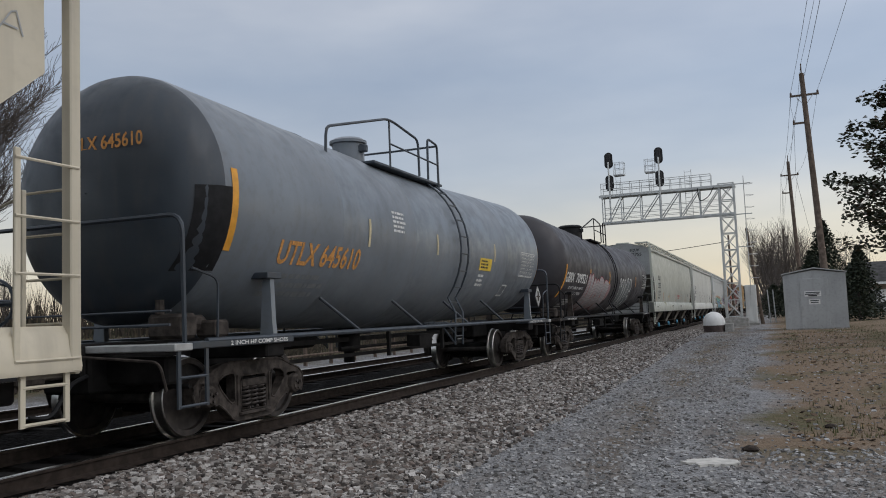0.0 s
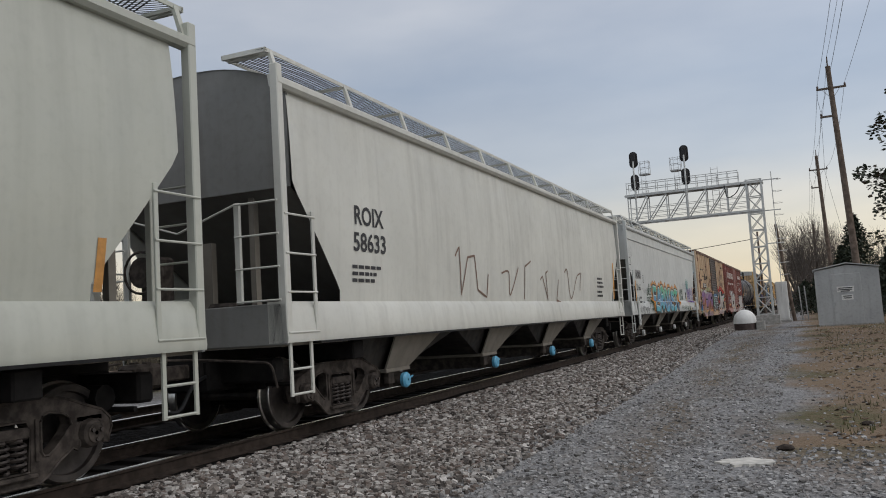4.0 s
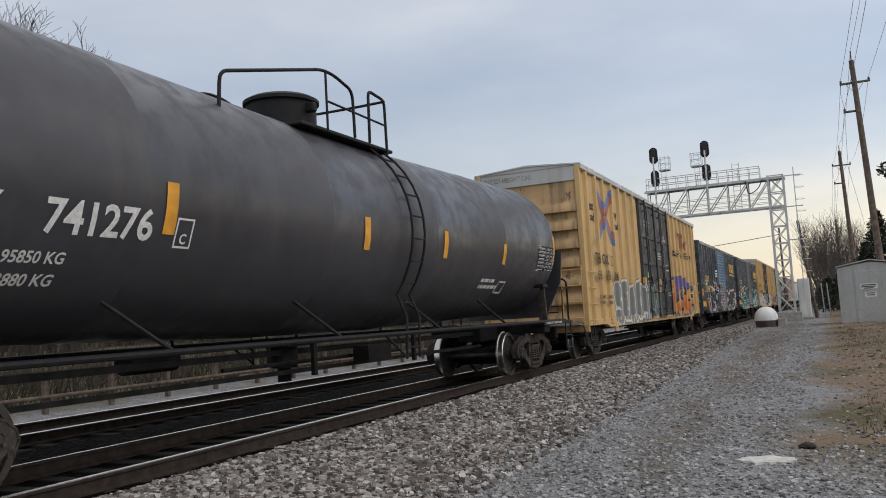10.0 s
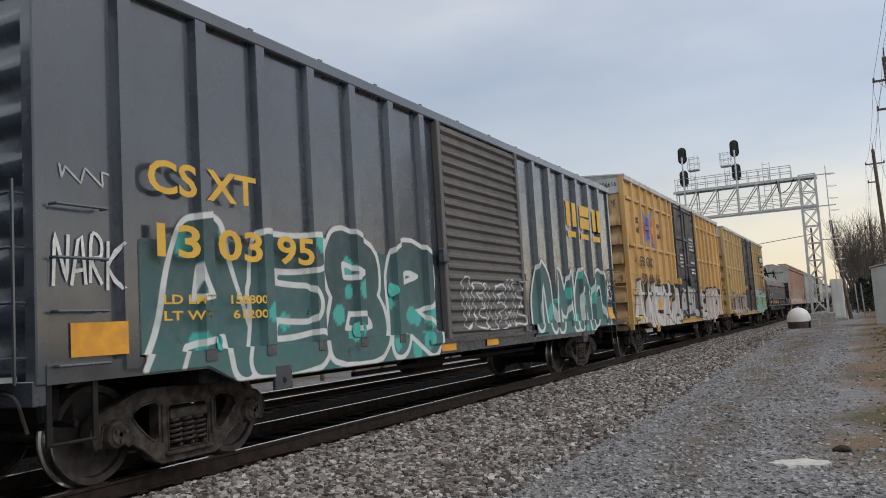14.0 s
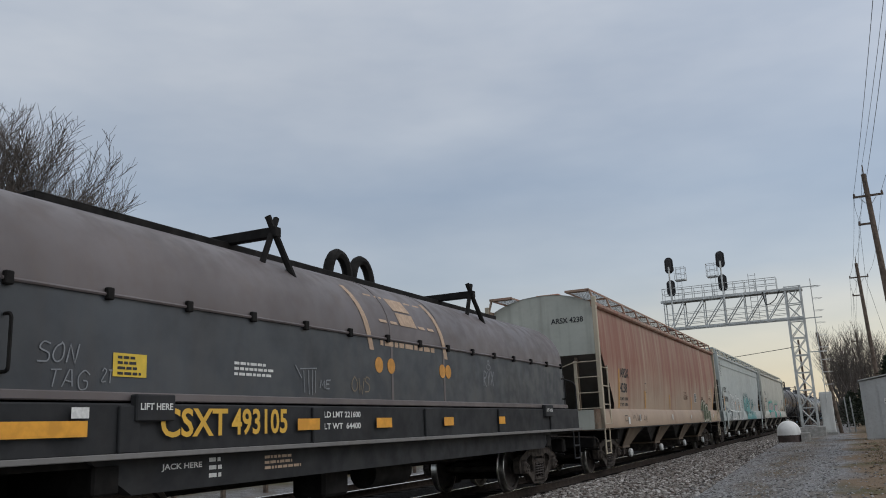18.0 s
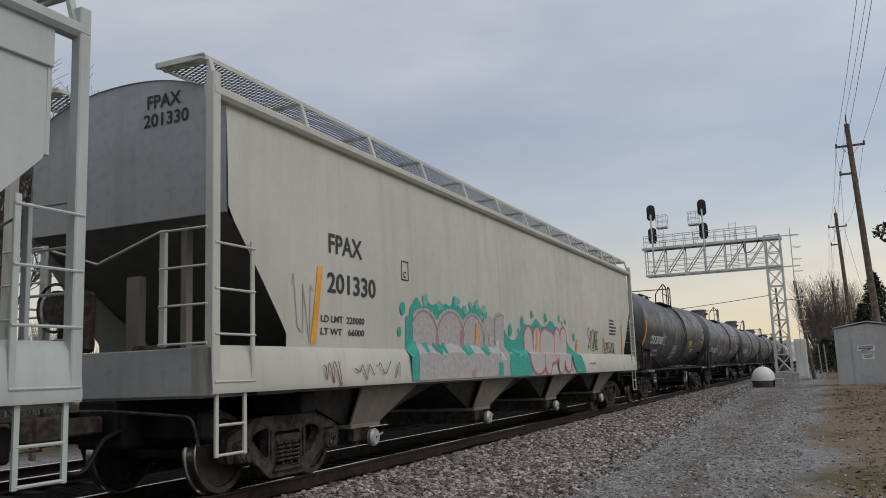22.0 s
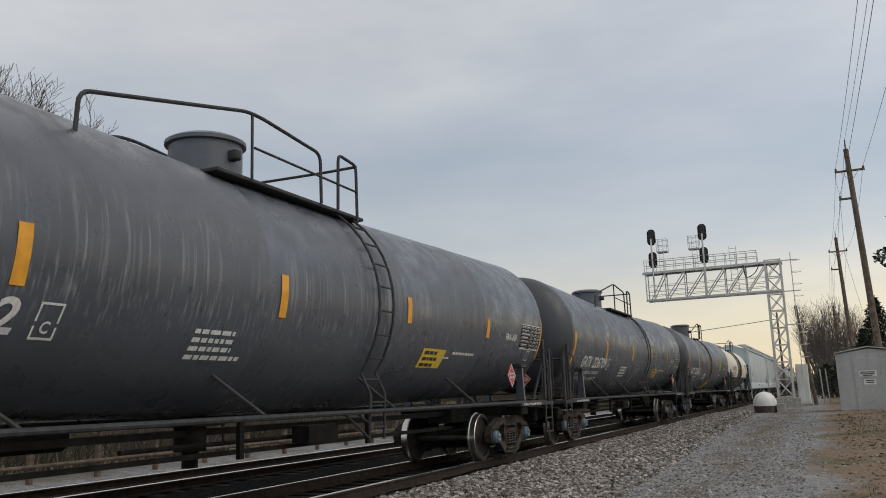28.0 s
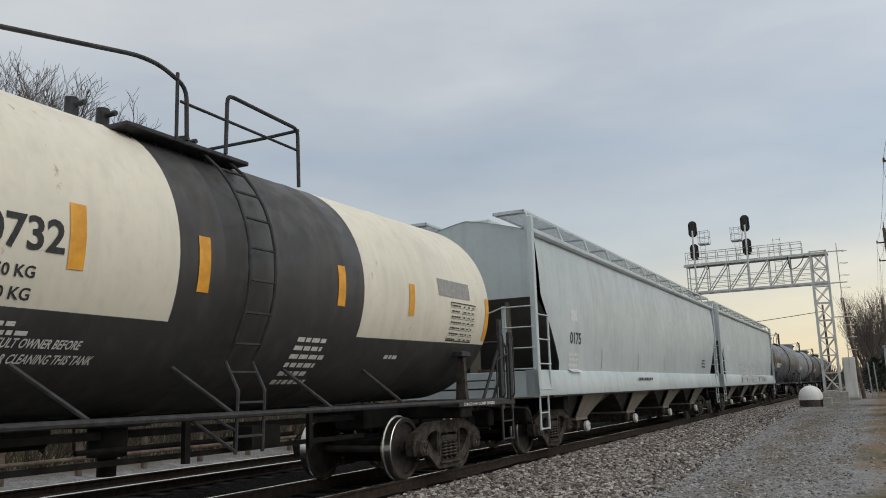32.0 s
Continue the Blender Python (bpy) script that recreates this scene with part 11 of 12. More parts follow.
    for y, w in ((0.78, 0.95), (4.7, 0.45), (6.5, 0.42), (8.6, 0.35), (10.9, 0.3)):
        decal(car, "reflective_strip", y, y + w, 1.34, 1.47, sf, YELLOW, 0.045)
    lettering(car, "LD LMT 221600", 5.3, 1.48, 0.075, 0.85, sf, WHITE)
    lettering(car, "LT WT  64400", 5.3, 1.34, 0.075, 0.85, sf, WHITE)
    for y in (2.24, 13.5):
        part("lift_pad", M().box(1.44, 1.53, y, y + 0.48, 1.46, 1.70, 0.012), frame_m, car, "steel lifting pad on the sill")
        lettering(car, "LIFT HERE", y + 0.04, 1.56, 0.06, 0.40, lambda a, b: 1.53, WHITE, 0.004)
    lettering(car, "JACK HERE", 2.75, 1.0, 0.07, 0.55, lambda a, b: 1.34, WHITE, 0.006)
    bar_rows(car, 3.4, 1.06, 0.2, 3, 0.04, lambda a, b: 1.34, WHITE, 3)
    bar_rows(car, 4.3, 1.05, 0.7, 3, 0.03, lambda a, b: 1.34, tanm, 5)
    decal(car, "label", 1.56, 1.74, 1.49, 1.58, sf, WHITE, 0.046, "white sill label")
    decal(car, "notice", 2.1, 2.5, 1.86, 2.07, sf, YELLOW_LABEL, 0.008, "yellow notice")
    bar_rows(car, 2.15, 2.02, 0.28, 4, 0.025, sf, DARKINK, 4, 0.011)
    bar_rows(car, 3.75, 2.05, 0.75, 3, 0.03, sf, WHITE, 2)
    mark_blocks(car, 3, 6.95, 2.82, 0.42, 1.75, sf, tanm, 0.15, -0.3)
    for y, z0 in ((6.6, 2.4), (9.0, 2.4)):
        decal(car, "mark_bracket", y, y + 0.12, z0, 3.3, sf, tanm, 0.007, "", -0.3)
    orange_dot = plain("orange_dot", (0.55, 0.27, 0.07), 0.6)
    for y in (6.85, 7.2, 8.9, 9.12):
        part("dot_mark", M().cyl((1.362, y, 2.2), (1.368, y, 2.2), 0.11, 18), orange_dot, car)
    bar_rows(car, 6.9, 2.48, 1.9, 1, 0.07, sf, tanm, 4)
    chalkg = plain("chalk_grey", (0.22, 0.23, 0.245), 0.7)
    tag(car, "SON", 1.32, 1.95, 0.42, 0.16, sf, chalkg, 0.007, 141, 0.01, 0.3)
    tag(car, "TAG", 1.42, 1.75, 0.44, 0.15, sf, chalkg, 0.006, 142, 0.01, 0.3)
    tag(car, "2T", 1.97, 1.80, 0.14, 0.12, sf, chalkg, 0.006, 143)
    ribbon(car, [[(4.95, 2.06), (5.3, 2.08)], [(5.02, 2.04), (5.04, 1.78)], [(5.12, 2.05), (5.13, 1.76)], [(5.2, 2.06), (5.2, 1.75)], [(5.27, 2.05), (5.26, 1.78)], [(4.85, 2.1), (4.98, 1.95)]], sf, chalkg, 0.007, 0.010)
    tag(car, "ME", 5.36, 1.84, 0.25, 0.1, sf, chalkg, 0.010, 144)
    tag(car, "OWS", 6.1, 1.80, 0.5, 0.2, sf, plain("pencil_grey", (0.22, 0.18, 0.13), 0.7), 0.008, 145)
    tag(car, "RYX", 10.6, 2.02, 0.5, 0.26, sf, chalkg, 0.016, 146, 0.01, 0.3)
    ribbon(car, [arc(10.86, 2.36, 0.09, 0.05), arc(10.86, 2.44, 0.04, 0.04)], sf, chalkg, 0.010, 0.010)
    end_lettering(car, "CSXT", -0.25, 2.95, 0.2, 0.65, 0.845, WHITE)
    end_lettering(car, "493000 - 493524", -0.45, 2.65, 0.14, 1.15, 0.845, WHITE)

    # rust-stained tan hopper
    car, sf = hopper(285.0, 21.1, "tan covered hopper bleeding red oxide down its sides", RUSTY_TAN, paint("pale_olive_hopper_end", (0.44, 0.45, 0.40), 0.55), bulge=0.06, under_mat=paint("brown_bay_paint", (0.15, 0.11, 0.075), 0.7, 0.4), post_mat=paint("tan_post_paint", (0.42, 0.36, 0.27), 0.55), trim_mat=RUSTY_TAN)
    lettering(car, "ARSX", 2.19, 2.52, 0.27, 0.98, sf, DARKINK)
    lettering(car, "4238", 2.12, 2.1, 0.27, 0.8, sf, DARKINK)
    weight_lines(car, sf, 2.04, 1.88, 0.95, "220100", "65900", DARKINK, 0.09, 0.16)
    tapes(car, sf, ((1.86, 1.66, 2.75),), 0.12, plain("dull_amber_tape", (0.50, 0.27, 0.07), 0.6), 0.008, 0.14)
    scribble(car, 3.0, 1.24, 1.9, 0.28, sf, DARKINK, 151, 5, 0.012)
    box_outline(car, 2.1, 2.4, 1.3, 1.46, 0.02, sf, DARKINK)
    decal(car, "label", 2.5, 2.68, 1.22, 1.42, sf, WHITE)
    umber = plain("worn_umber_stencil", (0.13, 0.075, 0.05), 0.7)
    cream = plain("faded_cream_mark", (0.48, 0.40, 0.30), 0.7)
    gtag = spray_material("green_tag_spray", (0.60, 0.60, 0.50), (0.02, 0.025, 0.015), (0.02, 0.03, 0.015), keep=0.1)
    spray(car, 16.05, 18.05, 1.17, 2.02, sf, gtag, [(0.045, 0.075, 0.03), (0.06, 0.09, 0.04)], 153, "GOS", 0.19, 0.036, 0.05, drop=(0.05, -0.04), wild=0.12, tilt=-0.15)
    amber = plain("dull_amber_tape", (0.50, 0.27, 0.07), 0.6)
    tapes(car, sf, ((13.66, 1.67, 2.16), (19.5, 1.74, 2.62), (9.2, 1.67, 2.16), (5.2, 1.67, 2.2)), 0.14, amber, 0.008, 0.0)
    decal(car, "notice", 14.5, 15.0, 1.96, 2.31, sf, WHITE, 0.006, "white-edged black notice")
    decal(car, "notice_panel", 14.53, 14.97, 2.06, 2.285, sf, DARKINK, 0.010)
    decal(car, "notice_panel", 14.53, 14.97, 1.985, 2.04, sf, DARKINK, 0.010)
    box_outline(car, 14.58, 14.70, 2.10, 2.24, 0.018, sf, WHITE, 0.014)
    box_outline(car, 14.79, 14.91, 2.10, 2.24, 0.018, sf, WHITE, 0.014)
    bar_rows(car, 14.58, 2.0, 0.32, 1, 0.03, sf, WHITE, 3)
    blobs(car, [(12.93, 1.38, 0.085, 0.085)], sf, WHITE, 0.008, "round_label", 0.0)
    bar_rows(car, 12.05, 2.2, 0.95, 5, 0.022, sf, umber, 5)
    bar_rows(car, 16.2, 2.18, 0.8, 3, 0.03, sf, umber, 6)
    bar_rows(car, 18.4, 2.16, 0.75, 3, 0.03, sf, umber, 7)
    lettering(car, "LEASED TO", 12.1, 2.27, 0.06, 0.55, sf, umber)
    box_outline(car, 18.42, 19.07, 2.29, 2.54, 0.02, sf, cream)
    bar_rows(car, 18.47, 2.46, 0.55, 3, 0.04, sf, cream, 8)
    tag(car, "AULO", 14.7, 1.22, 1.0, 0.3, sf, cream, 0.010, 155)
    tag(car, "SDS", 19.1, 1.22, 0.6, 0.2, sf, plain("pale_yellow_spray", (0.62, 0.57, 0.30), 0.6), 0.012, 156)
    bar_rows(car, 20.0, 1.42, 0.5, 3, 0.03, sf, cream, 9)
    decal(car, "label", 18.78, 18.9, 1.30, 1.46, sf, WHITE)
    for y in (9.0, 3.9):
        decal(car, "label", y, y + 0.16, 1.3, 1.48, sf, WHITE)
    box_outline(car, 5.3, 5.5, 2.15, 2.45, 0.015, sf, DARKINK)
    end_lettering(car, "ARSX 4238", 0.22, 3.95, 0.15, 0.9, 0.312, DARKINK)

    # minty white hopper
    car, sf = hopper(307.45, 19.95, "minty white covered hopper with teal graffiti", MINT, bulge=0.0, seam=True, under_mat=DUSTY, cut=(3.2, 2.08, 1.5), jack=1.2)
    lettering(car, "ECUX", 1.73, 2.57, 0.27, 0.99, sf, DARKINK)
    lettering(car, "857294", 1.7, 2.1, 0.27, 1.42, sf, DARKINK)
    weight_lines(car, sf, 1.65, 1.7, 1.05, "198100", "64900", DARKINK)
    box_outline(car, 3.55, 3.78, 2.38, 2.68, 0.02, sf, DARKINK)
    lettering(car, "C", 3.62, 2.42, 0.1, 0.08, sf, DARKINK)
    tapes(car, sf, ((1.44, 1.66, 2.39),), 0.12)
    spray(car, 3.3, 8.25, 1.17, 2.5, sf, spray_material("white_grey_outline_spray", (0.66, 0.67, 0.65), None), [(0.36, 0.385, 0.375), (0.38, 0.41, 0.40)], 161, "SHB", 0.165, 0.045, spots=(0.10, 0.11, 0.115), spot_r=(0.02, 0.045), tilt=-0.1)
    hatch = plain("dark_fan_strokes", (0.07, 0.075, 0.08), 0.7)
    for k, (y, z, r) in enumerate(((3.7, 1.9, 0.55), (4.3, 2.2, 0.5), (5.3, 2.1, 0.35), (6.2, 2.0, 0.35), (7.0, 2.05, 0.45), (7.7, 1.5, 0.4), (4.0, 1.3, 0.4))):
        fan(car, y, z, r, sf, hatch, k)
    tag(car, "8", 4.45, 1.55, 0.4, 0.7, sf, WHITE, 0.02, 3, 0.02)
    for k in range(5):
        scribble(car, 3.5 + 0.9 * k, 1.75, 0.6, 0.35, sf, plain("pencil_grey_tag", (0.35, 0.36, 0.36), 0.7), 168 + k, 4, 0.010, 0.016)
    m_teal = spray_material("teal_piece_spray", (0.02, 0.10, 0.10), None, (0.10, 0.30, 0.30), (0.45, 0.52, 0.50))
    spray(car, 9.95, 13.5, 1.5, 2.5, sf, m_teal, [(0.14, 0.36, 0.35), (0.20, 0.42, 0.40), (0.10, 0.30, 0.30)], 162, "nOW", 0.18, 0.03, shine=0.02, wild=0.08, drop=(0.05, -0.05))
    blobs(car, [(10.05, 2.5, 0.07, 0.1), (10.6, 2.62, 0.1, 0.12), (11.3, 2.6, 0.13, 0.15), (12.0, 2.62, 0.07, 0.08), (13.3, 2.3, 0.08, 0.1), (14.1, 1.85, 0.1, 0.13), (14.7, 2.05, 0.09, 0.15)], sf, plain("deep_teal_spray", (0.03, 0.14, 0.14), 0.7), 0.012)
    spray(car, 10.4, 15.3, 1.16, 1.56, sf, m_teal, [(0.12, 0.36, 0.36), (0.18, 0.42, 0.41), (0.40, 0.52, 0.50)], 163, "SMNWIUM", 0.25, 0.015, eps=0.008, under=(1.15, 1.6))
    scribble(car, 14.6, 1.8, 2.2, 0.5, sf, plain("teal_tag", (0.05, 0.16, 0.17), 0.7), 164, 8, 0.02)
    for k, (tx, y, z, w) in enumerate((("DONT", 0.5, 3.92, 0.75), ("EASE", 0.5, 3.68, 0.7), ("STEB", 0.5, 3.42, 0.75))):
        tag(car, tx, y, z, w, 0.2, sf, DARKINK, 0.012, 165 + k, 0.045)
    tag(car, "SEKONE", 2.15, 1.2, 1.1, 0.24, sf, DARKINK, 0.014, 176)
    tag(car, "182 DRU", 14.0, 1.95, 1.5, 0.42, sf, plain("teal_tag", (0.05, 0.16, 0.17), 0.7), 0.02, 177)
    lettering(car, "PLATE", 3.585, 2.58, 0.06, 0.16, sf, DARKINK)
    scribble(car, 1.7, 1.95, 0.7, 0.12, sf, plain("pencil_grey_tag", (0.35, 0.36, 0.36), 0.7), 177, 4, 0.008)
    scribble(car, 2.75, 1.6, 0.6, 0.4, sf, plain("pencil_grey_tag", (0.35, 0.36, 0.36), 0.7), 178, 4, 0.012)
    tapes(car, sf, [(y, 1.66, 2.15) for y in (5.9, 7.5, 13.3, 15.7, 18.6)], 0.11)
    bar_rows(car, 9.0, 2.2, 0.3, 5, 0.05, sf, DARKINK, 1)
    end_lettering(car, "ECUX", 0.35, 3.98, 0.16, 0.5, 0.312, DARKINK)
    end_lettering(car, "857294", 0.35, 3.76, 0.16, 0.62, 0.312, DARKINK)

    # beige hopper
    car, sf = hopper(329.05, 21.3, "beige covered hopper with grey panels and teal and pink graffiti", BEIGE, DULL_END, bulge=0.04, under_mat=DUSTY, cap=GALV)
    lettering(car, "FPAX", 2.33, 2.86, 0.26, 0.87, sf, DARKINK)
    lettering(car, "201330", 2.29, 2.34, 0.27, 1.28, sf, DARKINK)
    weight_lines(car, sf, 2.15, 1.96, 1.1, "220000", "66000", DARKINK, 0.09, 0.16)
    box_outline(car, 4.38, 4.62, 2.68, 2.98, 0.02, sf, DARKINK)
    lettering(car, "C", 4.45, 2.72, 0.1, 0.08, sf, DARKINK)
    end_lettering(car, "FPAX", 0.35, 4.4, 0.16, 0.5, 0.312, DARKINK)
    end_lettering(car, "201330", 0.3, 4.18, 0.16, 0.66, 0.312, DARKINK)
    tapes(car, sf, ((1.92, 1.68, 2.66),), 0.12, None, 0.008, 0.14)
    panel = spray_material("grey_panel_spray", (0.50, 0.14, 0.20), (0.06, 0.33, 0.27), None, (0.55, 0.53, 0.52))
    tqp = plain("turquoise_spray_fill", (0.05, 0.33, 0.27), 0.7)
    # first word: grey rounded letters under a teal crest; a teal wave; second word outlined in pink
    dove = plain("dove_grey_spray", (0.385, 0.37, 0.365), 0.7)
    crest = humps(((5.15, 0.55, 2.30), (6.2, 0.62, 2.34), (7.18, 0.55, 2.32), (8.0, 0.42, 2.30), (8.55, 0.42, 2.42)), 1.95)
    wash(car, 4.5, 7.9, lambda y: 1.17, lambda y: crest(y) + 0.13 + 0.07 * math.sin(y * 7) + 0.04 * math.sin(y * 17), sf, tqp, 0.007, "teal crest of spray paint")
    wash(car, 4.75, 8.81, lambda y: 1.17, crest, sf, dove, 0.011, "pale grey rounded letters")
    blobs(car, [(5.2, 2.42, 0.12, 0.09), (5.75, 2.36, 0.12, 0.07), (6.47, 2.48, 0.13, 0.09), (6.84, 2.36, 0.10, 0.08), (7.10, 2.46, 0.08, 0.07), (7.38, 2.48, 0.09, 0.10), (7.72, 2.40, 0.12, 0.09)], sf, plain("light_turquoise_spray", (0.15, 0.42, 0.36), 0.7), 0.013, ragged=0.6)
    mauve = plain("dusty_mauve_line", (0.31, 0.22, 0.235), 0.7)
    ribbon(car, [arc(5.15, 1.75, 0.54, 0.50, 20, 160), arc(6.2, 1.75, 0.60, 0.54, 15, 165), arc(7.18, 1.7, 0.54, 0.58, -10, 170), [(8.26, 1.68), (8.3, 2.24), (8.4, 2.32), (8.75, 2.36), (8.8, 2.3)], [(7.72, 1.7), (7.78, 2.1)], [(8.0, 1.7), (7.94, 1.95)]], sf, mauve, 0.016, 0.015)
    rosefill = plain("rose_fill_spray", (0.40, 0.20, 0.24), 0.7)
    blobs(car, [(6.68, 1.85, 0.09, 0.16), (6.93, 1.24, 0.1, 0.07), (5.65, 1.8, 0.07, 0.14)], sf, rosefill, 0.014, ragged=0.6)
    decal(car, "paint_patch", 8.17, 8.43, 1.18, 1.43, sf, tqp, 0.015)
    wash(car, 8.83, 10.2, lambda y: 1.16, lambda y: 1.88 + min(0.36, 0.9 * (y - 9.32) ** 2), sf, tqp, 0.008, "teal wave of spray paint")
    blobs(car, [(9.17, 2.08, 0.11, 0.13), (9.68, 2.08, 0.05, 0.06), (9.92, 2.28, 0.11, 0.11), (10.58, 2.46, 0.07, 0.09), (10.72, 2.44, 0.03, 0.04), (11.56, 2.44, 0.09, 0.11), (11.68, 2.38, 0.03, 0.04), (12.66, 2.46, 0.08, 0.10), (12.9, 2.38, 0.05, 0.05), (13.94, 2.05, 0.10, 0.11), (13.2, 2.4, 0.06, 0.07), (4.4, 2.25, 0.09, 0.1), (4.3, 1.9, 0.06, 0.07)], sf, tqp, 0.010, ragged=0.15)
    wash(car, 10.38, 12.56, lambda y: 2.0, lambda y: 2.22 + 0.16 * math.exp(-((y - 10.9) / 0.25) ** 2) + 0.16 * math.exp(-((y - 12.0) / 0.3) ** 2), sf, tqp, 0.007, "teal crest of spray paint")
    wash(car, 12.9, 14.6, lambda y: max(1.16, 2.12 - 1.15 * (y - 12.9)), lambda y: 2.34 - 0.66 * (y - 12.9) - 0.12 * math.sin((y - 12.9) * 3.4), sf, tqp, 0.007, "teal tail of spray paint")
    spray(car, 10.05, 13.25, 1.17, 2.2, sf, panel, [(0.43, 0.405, 0.40), (0.46, 0.43, 0.43)], 179, "UPH", 0.27, 0.03)
    blobs(car, [(8.42, 1.78, 0.085, 0.095), (13.08, 1.8, 0.09, 0.10)], sf, plain("pale_round_label", (0.52, 0.56, 0.48), 0.6), 0.02, "round_label", 0.0)
    ribbon(car, [arc(13.35, 1.33, 0.13, 0.12)], sf, rosefill, 0.012, 0.02)
    tag(car, "4", 13.28, 1.26, 0.14, 0.13, sf, rosefill, 0.010, 5, 0.02)
    tapes(car, sf, ((7.26, 1.67, 2.14), (10.81, 1.69, 2.13), (14.1, 1.67, 2.0), (17.02, 1.68, 2.12)), 0.11, None, 0.02, 0.06)
    for k, (y, w) in enumerate(((2.0, 0.6), (2.8, 1.3))):
        scribble(car, y, 1.22, w, 0.26, sf, plain("brown_spray", (0.20, 0.13, 0.10), 0.7), 174 + k, 5, 0.010)
    scribble(car, 1.5, 1.75, 0.4, 0.7, sf, plain("pencil_grey_tag", (0.35, 0.36, 0.36), 0.7), 176, 4, 0.008)
    tag(car, "STONE", 15.3, 1.78, 1.2, 0.5, sf, DARKINK, 0.014, 177, 0.011, 0.4)
    ribbon(car, [[(15.35, 1.74), (15.7, 2.3), (15.9, 1.72), (16.2, 2.34), (16.45, 1.7)], arc(15.9, 2.0, 0.5, 0.28, 200, 330)], sf, DARKINK, 0.009, 0.011)
    tag(car, "KBEROL", 17.15, 1.68, 1.5, 0.3, sf, DARKINK, 0.014, 175, 0.011, 0.35)
    ribbon(car, [[(17.2, 1.66), (17.6, 1.98), (17.9, 1.66), (18.2, 2.0), (18.6, 1.66)]], sf, DARKINK, 0.008, 0.011)
    decal(car, "label", 18.3, 18.42, 1.68, 1.80, sf, DARKINK)
    bar_rows(car, 15.1, 1.37, 0.9, 1, 0.03, sf, DARKINK, 4)
    for k, z in enumerate((2.62, 2.52, 2.42, 2.32, 2.22)):
        bar_rows(car, 17.9, z, 0.9, 1, 0.05, sf, DARKINK, k)
    tapes(car, sf, ((19.5, 1.68, 2.58),), 0.11)

    # black tank car
    car, sf = tank_car(351.75, 17.7, "black tank car with white numbers and a low dome", black, y0=0.4, zc=2.6, dome_y=8.3, dome_r=0.3, rails=(6.1, 8.35, 8.93, 9.38, 9.93), low_dome=True, ladder_y=9.68, dark_end=True, stripe_w=0.11,
                       stripes=((0.93, 1.94, 2.88), (4.5, 2.2, 2.65), (7.5, 2.2, 2.62), (10.6, 2.15, 2.55), (13.7, 2.1, 2.5), (16.4, 2.0, 2.8)))
    lettering(car, "COCX", 2.08, 2.08, 0.3, 0.99, sf, WHITE)
    lettering(car, "287062", 3.15, 2.08, 0.3, 1.38, sf, WHITE)
    box_outline(car, 4.86, 5.14, 2.08, 2.42, 0.02, sf, WHITE)
    lettering(car, "PLATE", 4.90, 2.32, 0.05, 0.19, sf, WHITE)
    lettering(car, "C", 4.94, 2.14, 0.12, 0.1, sf, WHITE)
    lettering(car, "LD LMT  190600 LBS  86480 KGS", 2.05, 1.8, 0.09, 2.1, sf, WHITE)
    lettering(car, "LT WT    72400 LBS  32880 KGS   NEW 11-87", 2.05, 1.64, 0.09, 2.6, sf, WHITE)
    decal(car, "notice", 11.55, 12.35, 2.1, 2.36, sf, YELLOW_LABEL, 0.008, "yellow notice")
    bar_rows(car, 11.62, 2.28, 0.6, 3, 0.045, sf, DARKINK, 3, 0.011)
    bar_rows(car, 12.6, 1.95, 0.8, 2, 0.05, sf, WHITE, 2)
    data_table(car, sf, 15.1, 2.4, 1.4, 0.6)
    for k, (tx, w) in enumerate((("EXTERIOR HEATER COILS", 1.05), ("NO INLET OR OUTLET", 0.88), ("PIPE CAPS REQUIRED", 0.88), ("MAXIMUM OPERATING PRESSURE", 1.32), ("FOR HTR COILS 150 PSI", 1.0), ('4" FIBERGLASS INSULATION', 1.2), ("DO NOT EXCEED 450 F", 0.98))):
        lettering(car, tx, 7.2, 2.03 - 0.075 * k - (0.03 if k > 2 else 0) - (0.03 if k > 4 else 0), 0.05, w, sf, WHITE)
    end_lettering(car, "COCX 287062", -0.6, 3.0, 0.2, 1.25, 0.405, WHITE)

    # five grey-black tank cars of one build
    streaky = tank_grey("streaked_charcoal_tank_paint", (0.077, 0.087, 0.106), rough=0.34, streak=0.15, bleach=0.42, dirt=(0.05, 0.05, 0.05))
    sooty = tank_grey("charcoal_tank_paint", (0.074, 0.083, 0.099), rough=0.36, streak=0.25, dirt=(0.05, 0.05, 0.05))
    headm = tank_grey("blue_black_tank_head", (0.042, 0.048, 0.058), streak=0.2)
    fit = plain("grey_black_fitting", (0.045, 0.045, 0.048), 0.6, 0.0, 0.25, 9)
